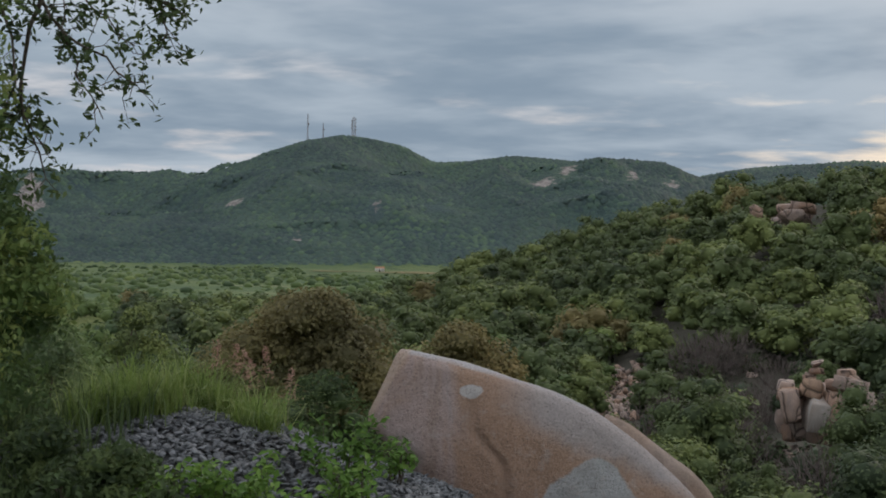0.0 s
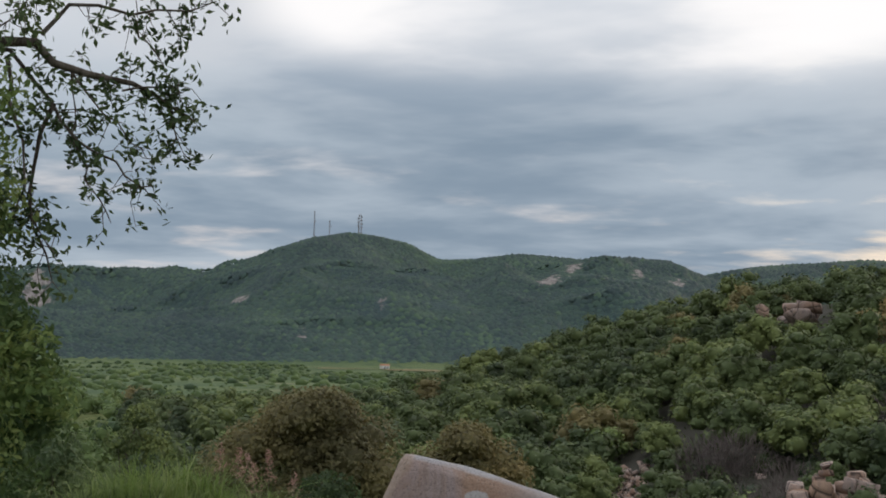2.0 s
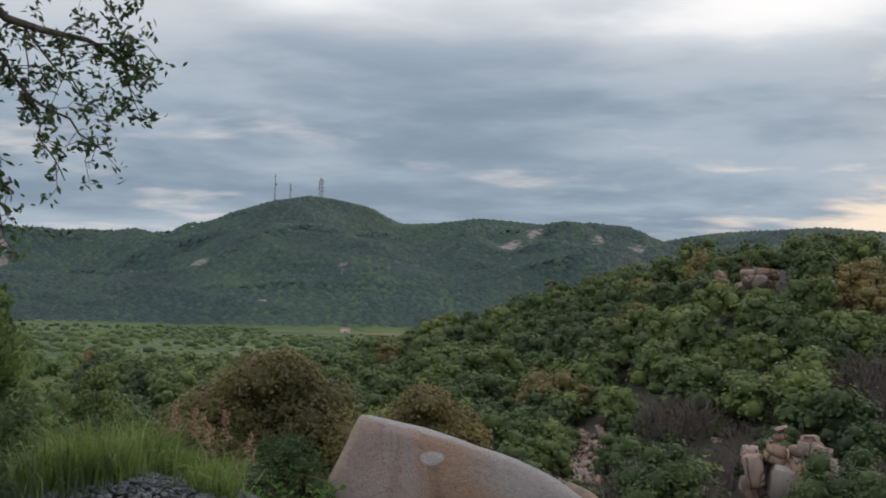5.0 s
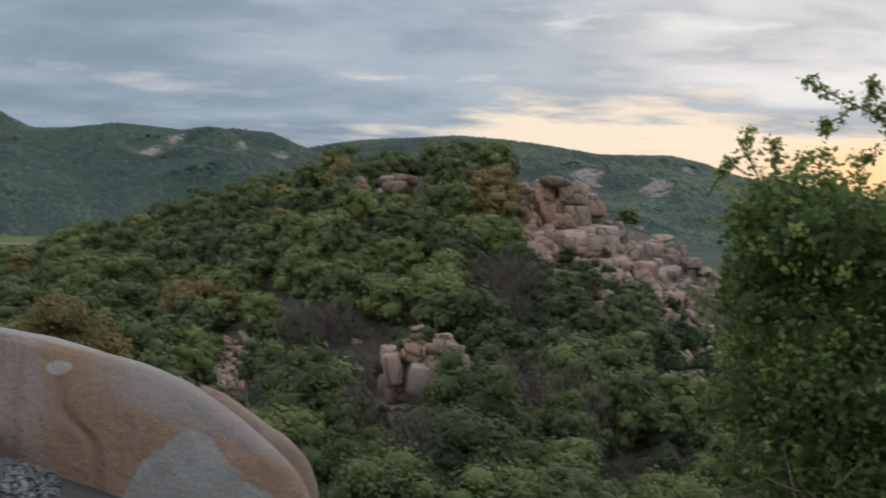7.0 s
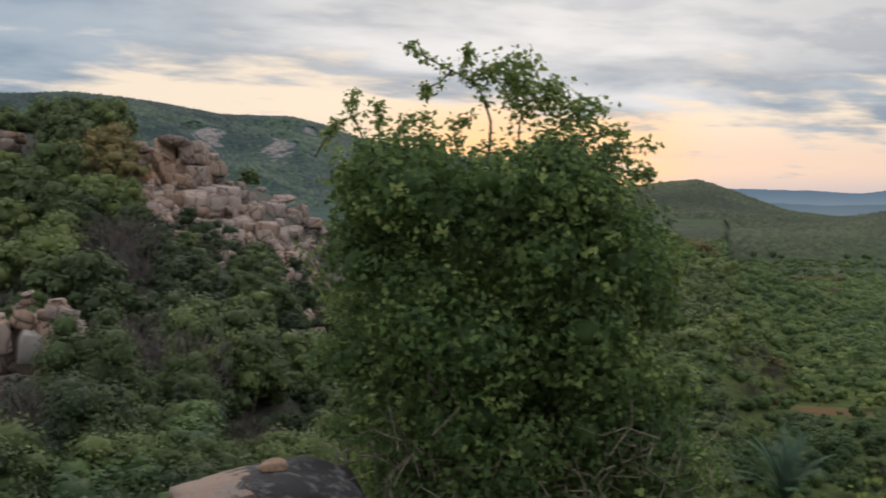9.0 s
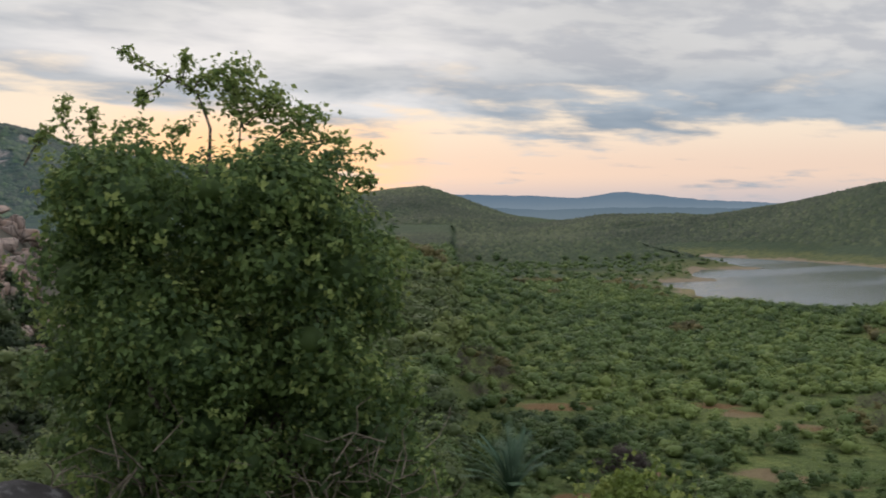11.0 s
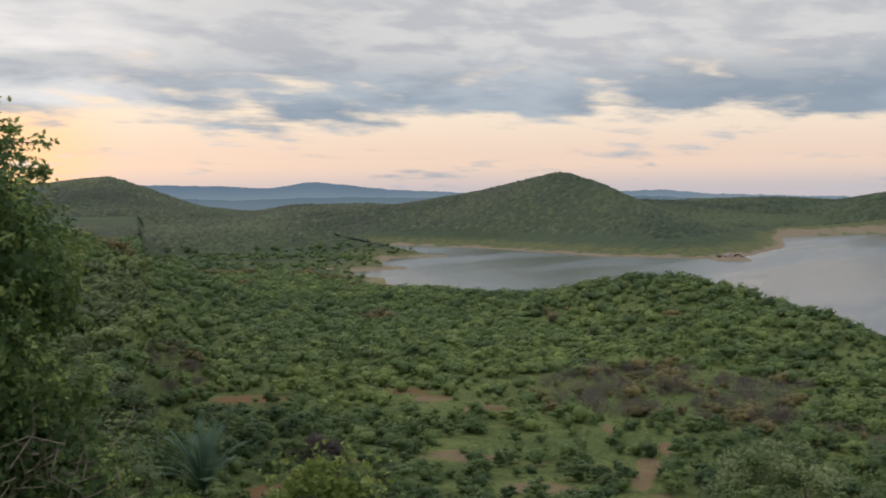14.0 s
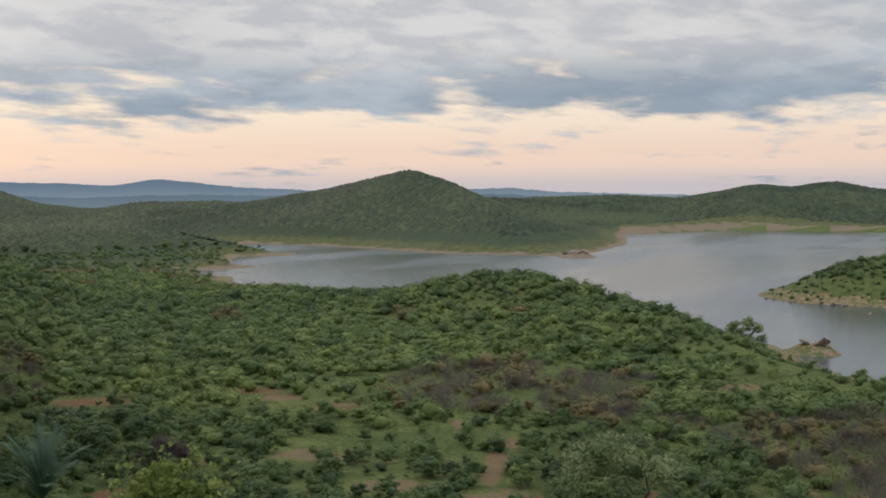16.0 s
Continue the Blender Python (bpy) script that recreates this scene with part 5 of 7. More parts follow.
    OUT = [(16.81, -4.31, 0.8, 0.5), (16.77, -4.62, 0.9, 0.4), (18.08, -4.77, 1.2, 0.8), (18.39, -5.08, 1.1, 0.7), (17.86, -5.21, 1.5, 0.9), (18.34, -5.44, 1.5, 0.5), (16.6, -5.38, 1.5, 1.1), (16.51, -4.98, 0.8, 0.7),
           (15.52, -5.32, 1.1, 0.7), (15.6, -5.72, 1.2, 0.8), (15.61, -6.38, 0.9, 1.2), (16.04, -6.48, 0.8, 1.5), (17.5, -5.66, 1.4, 0.8), (18.3, -5.75, 1.3, 0.8), (18.21, -6.34, 1.7, 1.7), (18.87, -6.16, 0.9, 1.5), (18.79, -5.98, 1.2, 0.7),
           (17.69, -6.24, 0.8, 1.3), (17.34, -7.21, 1.1, 0.8), (18.3, -6.87, 1.5, 0.7), (16.2, -7.1, 2.2, 1.6), (17.6, -7.1, 2.6, 1.8), (18.6, -6.9, 1.8, 1.5), (15.5, -6.8, 1.4, 1.5), (17.0, -5.9, 2.0, 1.1)]
    # the mass behind the loose blocks
    for az, el, w, h in ((16.2, -6.3, 2.6, 2.6), (17.5, -6.0, 3.0, 2.4), (18.5, -5.9, 2.4, 2.4), (17.0, -7.0, 3.4, 2.0), (18.4, -7.0, 3.0, 2.0)):
        block(az, el, w, h, 83.4, lab, grp)
    # upright faces low in front
    for az, el, w, h in ((15.75, -6.2, 1.3, 2.3), (17.75, -6.25, 1.9, 2.3), (18.75, -6.15, 1.4, 2.1), (18.2, -5.2, 2.0, 1.0)):
        block(az, el, w, h, 81.3, lab, grp, plain_meshes[::3])
    for n, (az, el, w, h) in enumerate(OUT):
        block(az, el, w * 1.12, h * 1.15, 82 + 0.5 * (n % 3), lab, grp, ochre_meshes if n in (6, 9, 12, 13, 17) else None)
    places = [(rng.uniform(15.0, 19.3), rng.uniform(78.5, 83.5), rng.uniform(0.35, 0.95)) for _ in range(60)]
    rubble("outcrop_rubble", places, "small broken stones round the outcrop")
    block(16.86, -6.45, 1.7, 2.3, 81.4, "pale grey block with a white quartz streak", grp, pale_meshes)
    for az, el, w, h in ((13.9, -4.24, 0.8, 0.9), (14.07, -4.95, 1.2, 0.6), (14.3, -4.6, 0.9, 0.6)):
        block(az, el, w, h, hit_range(az, el, 60, 130), "small granite block beside the outcrop", grp)
    places = [(rng.uniform(6.8, 9.0), rng.uniform(95, 119), rng.uniform(0.35, 1.0)) for _ in range(280)]
    for az, el, w, h in ((15.4, 2.52, 2.4, 1.3), (16.2, 2.58, 3.2, 1.4), (15.9, 2.2, 4.4, 1.8), (14.1, 2.35, 1.6, 1.8)):
        block(az, el, w, h, 160, "flat-topped granite block on the hill crest", "crest boulders")
    rubble("slope_rubble", places, "broken pink granite rubble on the slope")
    for az, r, size in ((15.2, 165, 2.6), (16.2, 164, 3.4), (15.8, 163, 2.4), (13.8, 175, 2.8), (4.8, 205, 4.2), (11.8, 122, 1.8), (17.0, 104, 2.2), (22.9, 122, 1.6), (25.8, 66, 2.0), (20.0, 95, 1.4), (9.6, 78, 1.2), (12.2, 88, 1.3), (13.4, 84, 1.0), (10.4, 70, 1.1), (28, 98, 1.4), (18.5, 148, 2.2), (20.2, 150, 2.0)):
        stone(az, r, size, "lone granite boulder among the shrubs", "hillside boulders", 0.45 if r > 150 else 0.4, 0.75)
    for az, r, size in ((84.9, 293, 3.0), (85.7, 292, 4.0), (85.9, 294, 2.6), (74.6, 733, 7.0), (74.9, 735, 6.0), (75.2, 732, 5.0), (74.2, 736, 4.0), (87.6, 392, 1.8), (84.8, 276, 1.6), (85.2, 272, 1.2), (86.9, 253, 1.4)):
        stone(az, r, size, "brown rock standing in the lake", "lake rocks", 0.1, 0.38, z=max(0.0, ground_at(az, r)[2]))
    for _ in range(34):
        a = rng.uniform(83.2, 93)
        stone(a, np.interp(a, [82.3, 84, 87.4, 94], [458, 434, 416, 402]) + rng.uniform(-3, 2), rng.uniform(0.8, 2.2), "pale rock along the water's edge", "shore rocks", 0.25, 0.6)


build_hill_rocks()


def chaikin(pts, times=3):
    p = np.array(pts, float)
    for _ in range(times):
        q = np.roll(p, -1, 0)
        p = np.stack([p * 0.78 + q * 0.22, p * 0.22 + q * 0.78], 1).reshape(-1, 2)
    return p


def slab(outline, depth, front_y, seed, turns=2, rough=0.022):
    """A thick rounded slab: the outline in x and z, swelling to the front, closed behind."""
    o = chaikin(outline, turns)
    seg = np.hypot(*(np.roll(o, -1, 0) - o).T)
    s = np.concatenate([[0], np.cumsum(seg)])
    u = np.linspace(0, s[-1], 161)[:-1]
    oc = np.vstack([o, o[:1]])
    o = np.stack([np.interp(u, s, oc[:, 0]), np.interp(u, s, oc[:, 1])], 1)
    mid = o.mean(0) + (0.0, 0.12)
    prof = [(0.03, -0.06), (0.3, -0.06), (0.6, -0.055), (0.8, -0.045), (0.92, -0.03), (0.965, -0.012), (0.985, 0.008), (1.0, 0.04), (0.985, 0.12), (0.95, 0.28), (0.88, 0.5), (0.72, 0.8), (0.4, 1.0), (0.02, 1.05)]
    pk, py = np.array(prof).T
    ks = np.linspace(0, 1, 46)
    pos = np.linspace(0, 1, len(pk))
    sc, yy = np.interp(ks, pos, pk), np.interp(ks, pos, py)
    # the edge is crisp at the tip and rounds off more and more down the long side
    broad = 1 + 0.30 * smooth(o[:, 0], 0.1, 1.5) * smooth(o[:, 1], 33.8, 34.3)
    rings = []
    for i, (a, b) in enumerate(zip(sc, yy)):
        a = 1 - (1 - min(a, 1.0)) ** (1 / broad) if b < 0.04 else np.full(len(o), a)
        rings.append(np.column_stack([mid[0] + (o[:, 0] - mid[0]) * a, np.full(len(o), front_y + depth * b), mid[1] + (o[:, 1] - mid[1]) * a]))
    v = np.concatenate(rings)
    n, k = len(o), len(ks)
    f = []
    for i in range(k - 1):
        for j in range(n):
            a, b = i * n + j, i * n + (j + 1) % n
            f += [(a, b, b + n), (a, b + n, a + n)]
    v = np.vstack([v, v[:n].mean(0)])
    f += [(len(v) - 1, (j + 1) % n, j) for j in range(n)]
    for i, p in enumerate(v):
        w = Vector(p)
        q = noise.noise(w * 1.6 + Vector((seed, 0, 0))) * 1.6 + noise.noise(w * 5.0 + Vector((seed, 2, 0))) * 0.45 + noise.noise(w * 14.0) * 0.16
        v[i, 1] += q * rough * 1.4
        v[i, 2] += q * rough * 0.5
    return v, np.array(f), np.full(len(v), 0.5)


def granite_material():
    """The near boulder: pinkish granite with ochre run-off stains, grey top and a grey scar."""
    m, gr, bsdf = material("boulder_granite", 0.82, 0.3)
    p = place(gr)
    x, y, z = gr.node("ShaderNodeSeparateXYZ", i0=p).outputs
    mid_n, grain, fine = gr.noise(p, 3.0, 6.0, 0.6), gr.noise(p, 60.0, 4.0, 0.7), gr.noise(p, 180.0, 2.0, 0.6)
    runs = gr.noise(gr.scaled(p, 2.0, 2.0, 0.45), 1.3, 6.0, 0.6, 0.8)
    wide = gr.noise(p, 1.1, 3.0)
    c = gr.mix(gr.step(wide, 0.35, 0.65), (0.360, 0.272, 0.250), (0.306, 0.246, 0.240))
    # ochre run-off, most of it on the middle of the face
    swathe = gr.math("MULTIPLY", gr.step(gr.math("ADD", x, gr.math("MULTIPLY", wide, 0.5)), 0.00, 0.55), 0.22)
    ochre = gr.math("ADD", runs, swathe)
    c = gr.mix(gr.math("MULTIPLY", gr.step(ochre, 0.48, 0.70), 0.88), c, (0.318, 0.198, 0.134))
    c = gr.mix(gr.math("MULTIPLY", gr.step(runs, 0.42, 0.33), 0.7), c, (0.290, 0.265, 0.268))
    thin = gr.noise(gr.scaled(p, 9.0, 9.0, 0.5), 1.0, 4.0, 0.6, 0.3)
    c = gr.mix(gr.math("MULTIPLY", gr.step(thin, 0.56, 0.66), 0.40), c, (0.215, 0.150, 0.118))
    # grey weathered back
    nz = gr.node("ShaderNodeSeparateXYZ", i0=gr.node("ShaderNodeNewGeometry").outputs["Normal"]).outputs[2]
    c = gr.mix(gr.step(gr.math("ADD", nz, gr.math("MULTIPLY", gr.math("SUBTRACT", mid_n, 0.5), 0.6)), 0.62, 0.98), c, (0.340, 0.330, 0.340))
    # a grey washed shoulder along the long upper edge
    edge = gr.math("ADD", gr.math("SUBTRACT", gr.math("ADD", z, gr.math("MULTIPLY", x, 0.48)), 35.36), gr.math("MULTIPLY", gr.math("SUBTRACT", gr.noise(p, 2.4, 5.0, 0.6), 0.5), 0.35))
    c = gr.mix(gr.math("MULTIPLY", gr.math("MULTIPLY", gr.step(edge, -0.30, -0.10), gr.step(x, 0.3, 0.8)), 0.75), c, (0.325, 0.312, 0.325))
    # the grey scar low on the face: a rounded lobe
    sx = gr.math("ABSOLUTE", gr.math("SUBTRACT", x, 1.10))
    drop = gr.math("SUBTRACT", 34.62, z)
    width = gr.math("ADD", gr.math("MULTIPLY", gr.math("SQRT", gr.math("MAXIMUM", drop, 0.0)), 0.30), gr.math("MULTIPLY", drop, 0.70))
    lobe = gr.math("SUBTRACT", gr.math("ADD", width, gr.math("MULTIPLY", gr.math("SUBTRACT", gr.noise(p, 1.7, 5.0, 0.6), 0.5), 0.55)), sx)
    c = gr.mix(gr.step(lobe, -0.01, 0.03), c, gr.mix(gr.step(mid_n, 0.4, 0.6), (0.350, 0.350, 0.358), (0.300, 0.292, 0.292)))
    # the tan broken facet along the left edge
    rim = gr.math("ADD", gr.math("ADD", x, 0.29), gr.math("MULTIPLY", gr.math("SUBTRACT", 35.36, z), 0.54))
    rim = gr.math("ADD", rim, gr.math("MULTIPLY", gr.math("SUBTRACT", mid_n, 0.5), 0.10))
    c = gr.mix(gr.math("MULTIPLY", gr.step(rim, 0.10, 0.05, 0.0, 0.8), gr.step(z, 34.7, 34.85)), c, (0.390, 0.300, 0.240))
    # a pale chip near the upper edge
    qx, qz = gr.math("SUBTRACT", x, 0.215), gr.math("SUBTRACT", z, 35.06)
    chip = gr.math("SQRT", gr.math("ADD", gr.math("POWER", gr.math("DIVIDE", qx, 0.085), 2.0), gr.math("POWER", gr.math("DIVIDE", qz, 0.055), 2.0)))
    chip = gr.math("ADD", chip, gr.math("MULTIPLY", gr.math("SUBTRACT", gr.noise(p, 14.0), 0.5), 0.8))
    c = gr.mix(gr.step(chip, 1.0, 0.85), c, (0.430, 0.405, 0.400))
    c = gr.mix(gr.math("MULTIPLY", gr.step(grain, 0.50, 0.72), 0.35), c, (0.440, 0.385, 0.350))
    c = gr.mix(gr.math("MULTIPLY", gr.step(grain, 0.48, 0.30), 0.7), c, (0.120, 0.098, 0.088))
    blotch = gr.noise(p, 9.0, 5.0, 0.65)
    c = gr.mix(gr.step(blotch, 0.55, 0.68, 0.0, 0.4), c, (0.400, 0.350, 0.330))
    # a seam that runs down from the chip and bends aside
    seam = gr.math("ADD", 0.235, gr.step(z, 34.85, 34.42, 0.0, 0.25))
    off = gr.math("ADD", gr.math("SUBTRACT", x, seam), gr.math("MULTIPLY", gr.math("SUBTRACT", mid_n, 0.5), 0.10))
    groove = gr.math("MULTIPLY", gr.step(gr.math("ABSOLUTE", off), 0.075, 0.0), gr.step(z, 35.06, 34.95))
    c = gr.mix(gr.math("MULTIPLY", groove, 0.16), c, (0.120, 0.085, 0.070))
    c = gr.mix(gr.math("MULTIPLY", gr.step(mid_n, 0.60, 0.72), 0.35), c, (0.240, 0.190, 0.160))
    gr.put(bsdf.inputs["Base Color"], c)
    bump(gr, bsdf, gr.math("ADD", gr.math("SUBTRACT", gr.math("MULTIPLY", mid_n, 1.2), gr.math("MULTIPLY", groove, 0.8)), gr.math("ADD", gr.math("ADD", gr.math("MULTIPLY", grain, 0.30), gr.math("MULTIPLY", blotch, 0.5)), gr.math("MULTIPLY", fine, 0.14))), 0.035)
    return m


GRANITE = granite_material()
FLAKE_STONE = rock_material("tan_granite_flake", (0.350, 0.272, 0.232), (0.320, 0.215, 0.155), (0.180, 0.140, 0.118), 3.0, 0.5)
big = thing("granite_boulder", "large tilted granite boulder with ochre run-off stains", "boulder")
OUTLINE = [(-0.55, 34.83), (-0.41, 35.12), (-0.325, 35.316), (-0.302, 35.346), (-0.257, 35.348), (-0.09, 35.31), (0.283, 35.225), (0.62, 35.13), (0.898, 35.035), (1.12, 34.922), (1.313, 34.778), (1.46, 34.675), (1.66, 34.50), (1.81, 34.36), (1.96, 34.18),
           (2.08, 33.88), (2.2, 33.0), (1.4, 32.6), (0.75, 33.1), (0.32, 33.80), (0.12, 34.12), (-0.06, 34.32), (-0.314, 34.58), (-0.46, 34.73)]
smooth_part("stone_body", slab(OUTLINE, 1.5, 8.97, 2, 1), GRANITE, big)
FLAKE = [(1.22, 34.86), (1.42, 34.79), (1.72, 34.57), (1.96, 34.40), (2.13, 34.2), (2.22, 33.9), (2.2, 33.0), (1.5, 32.9), (1.2, 34.0)]
smooth_part("rear_flake", slab(FLAKE, 0.9, 9.55, 5), FLAKE_STONE, big, "ochre granite flake behind the boulder's edge")

def lichen_rock():
    """Tan granite, its crown and one end black with lichen."""
    m, gr, bsdf = material("lichen_rock", 0.85, 0.25)
    p = gr.node("ShaderNodeTexCoord").outputs["Object"]
    x, y, z = gr.node("ShaderNodeSeparateXYZ", i0=p).outputs
    big, mid_n, fine = gr.noise(p, 2.4, 4.0), gr.noise(gr.scaled(p, 1.0, 1.0, 2.2), 6.0, 6.0, 0.65), gr.noise(p, 60, 4.0, 0.7)
    c = gr.mix(gr.step(big, 0.40, 0.62), (0.345, 0.235, 0.180), (0.300, 0.232, 0.196))
    c = gr.mix(gr.step(fine, 0.48, 0.70, 0.0, 0.4), c, (0.42, 0.34, 0.29))
    crust = gr.math("ADD", gr.math("ADD", gr.math("MULTIPLY", x, 0.9), gr.math("MULTIPLY", z, 0.9)), gr.math("MULTIPLY", gr.math("SUBTRACT", mid_n, 0.5), 1.5))
    black = gr.mix(gr.step(mid_n, 0.50, 0.66, 0.0, 0.9), (0.032, 0.032, 0.035), (0.180, 0.178, 0.180))
    c = gr.mix(gr.step(crust, -0.02, 0.12, 0.0, 0.95), c, black)
    c = gr.mix(gr.step(fine, 0.42, 0.28, 0.0, 0.5), c, (0.04, 0.035, 0.03))
    gr.put(bsdf.inputs["Base Color"], c)
    bump(gr, bsdf, gr.math("ADD", mid_n, gr.math("MULTIPLY", fine, 0.3)), 0.03)
    return m


LICHEN = lichen_rock()
low_at = np.array(spot(28.55, -14.1, 10.5))
low = thing("flat_boulder", "low rounded tan boulder crusted with black lichen", "boulder", at=tuple(low_at), rz=-27)
v, f, h = worn_stone(np.random.default_rng(4), 5, SPHERE3, 0.10, 0.15, (0.74, 0.90))
v = v * (1.42, 0.95, 0.60)
v[:, 2] += 0.07 * v[:, 0]
smooth_part("stone_body", (v, f, h), LICHEN, low)
top_z = v[np.hypot(v[:, 0] - 0.02, v[:, 1] + 0.12) < 0.14][:, 2].max()
loose = thing("loose_stone", "small orange stone lying on the flat boulder", "stone", at=(low_at[0] - 0.04, low_at[1] - 0.12, low_at[2] + top_z + 0.02), rz=-27)
v, f, h = worn_stone(np.random.default_rng(7), 9, SPHERE2)
smooth_part("stone_body", (v * (0.26, 0.16, 0.11), f, h), ROCK_OCHRE, loose)


# ---- the gravel heap ----
BOX_F = np.array([(0, 1, 3), (0, 3, 2), (4, 6, 7), (4, 7, 5), (0, 4, 5), (0, 5, 1), (2, 3, 7), (2, 7, 6), (0, 2, 6), (0, 6, 4), (1, 5, 7), (1, 7, 3)])


def heap(x, y):
    """Height of the heap of crushed stone over its footing."""
    r, az = np.hypot(x, y), np.degrees(np.arctan2(x, y))
    top = np.interp(az, [-40, -24, -17, -14.5, -11.5, -8.5, -5.7, -3.3, -0.2, 4, 8], [34.3, 34.7, 34.90, 34.93, 34.98, 34.89, 34.77, 34.62, 34.47, 34.2, 33.9])
    rc = np.interp(az, [-24, 0, 5], [8.2, 8.0, 7.8])
    side = np.where(r < rc, smooth(r, rc - 2.6, rc - 0.1), 1 - 0.55 * smooth(r, rc + 0.3, rc + 3.2))
    return 33.9 + (top - 33.9) * side + 0.035 * fbm(x, y, 0.5, 3, 5)


def build_gravel():
    rng = np.random.default_rng(31)
    az, rr = np.linspace(-34, 6.5, 110), np.linspace(5.2, 11.2, 60)
    A, Rr = np.meshgrid(az, rr)
    x, y = polar(A, Rr)
    z = heap(x, y) - 0.02
    nr, na = A.shape
    i, j = np.meshgrid(np.arange(nr - 1), np.arange(na - 1), indexing="ij")
    q = np.stack([i * na + j, (i + 1) * na + j, (i + 1) * na + j + 1, i * na + j + 1], -1).reshape(-1, 4)
    pile = thing("gravel_heap", "heap of crushed grey stone overgrown with grass", "gravel heap")
    body = mesh_object("heap_body", np.stack([x, y, z], -1).reshape(-1, 3), q, SHADED_GRIT, pile, shade=True)
    protos = []
    for _ in range(8):
        v = np.array([(a, b, c) for a in (-1, 1) for b in (-1, 1) for c in (-1, 1)], float) * rng.uniform(0.55, 1.1, (8, 3)) * (0.62, 0.42, 0.12)
        protos.append((v, BOX_F, np.full(8, 0.5)))
    n = 11000
    a, r = rng.uniform(-21, 1.5, n), rng.uniform(6.0, 8.7, n)
    x, y = polar(a, r)
    z = heap(x, y) + rng.uniform(-0.005, 0.014, n)
    size = rng.uniform(0.018, 0.046, n) * np.where(rng.uniform(0, 1, n) < 0.12, 1.5, 1)
    turn = rng.uniform(0, 6.28, n)
    front = np.argsort(np.abs(a + 7) + np.abs(r - 7.6) * 4)[:260]
    chips = []
    for v, f, h in protos:
        ob = mesh_object("stone_chip", v, f, GRAVEL, pile)
        chips.append(ob)
    for k, i in enumerate(front):
        ob = chips[k] if k < len(chips) else new("stone_chip", chips[k % len(chips)].data)
        ob.parent = pile
        ob.matrix_basis = pose(x[i], y[i], z[i], rng.uniform(-35, 35), rng.uniform(-35, 35), math.degrees(turn[i])) @ Matrix.Scale(size[i], 4)
    rest = np.ones(n, bool)
    rest[front] = False
    vs, fs, at = [], [], 0
    for i in np.where(rest)[0]:
        v, f, h = protos[i % 8]
        m = np.array(Euler((rng.uniform(-0.7, 0.7), rng.uniform(-0.7, 0.7), turn[i])).to_matrix())
        vs.append(v @ m.T * size[i] + (x[i], y[i], z[i]))
        fs.append(f + at)
        at += 8
    ob = mesh_object("loose_gravel", np.concatenate(vs), np.concatenate(fs), GRAVEL, pile)
    ob["kind"] = "stuff"


build_gravel()


# ---- grass on the heap ----
def blades(rng, x, y, z, height, width, lean=0.35, hue=None):
    n = len(x)
    a = rng.uniform(0, 6.28, n)
    d = np.stack([np.cos(a), np.sin(a)], 1)
    side = np.stack([-d[:, 1], d[:, 0], np.zeros(n)], 1) * (width * rng.uniform(0.6, 1.3, n))[:, None] / 2
    h = height * rng.uniform(0.55, 1.15, n)
    out = h * lean * rng.uniform(0.2, 1.6, n)
    base = np.stack([x, y, z], 1)
    m1 = base + np.stack([d[:, 0] * out * 0.22, d[:, 1] * out * 0.22, h * 0.55], 1)
    tip = base + np.stack([d[:, 0] * out, d[:, 1] * out, h * (1 - 0.25 * (out / h))], 1)
    v = np.stack([base - side, base + side, m1 - side * 0.8, m1 + side * 0.8, tip], 1).reshape(-1, 3)
    k = np.arange(n)[:, None] * 5
    f = np.stack([k + [0, 1, 3], k + [0, 3, 2], k + [2, 3, 4]], 1).reshape(-1, 3)
    return v, f, np.repeat(rng.uniform(0.2, 0.9, n) if hue is None else hue, 5)


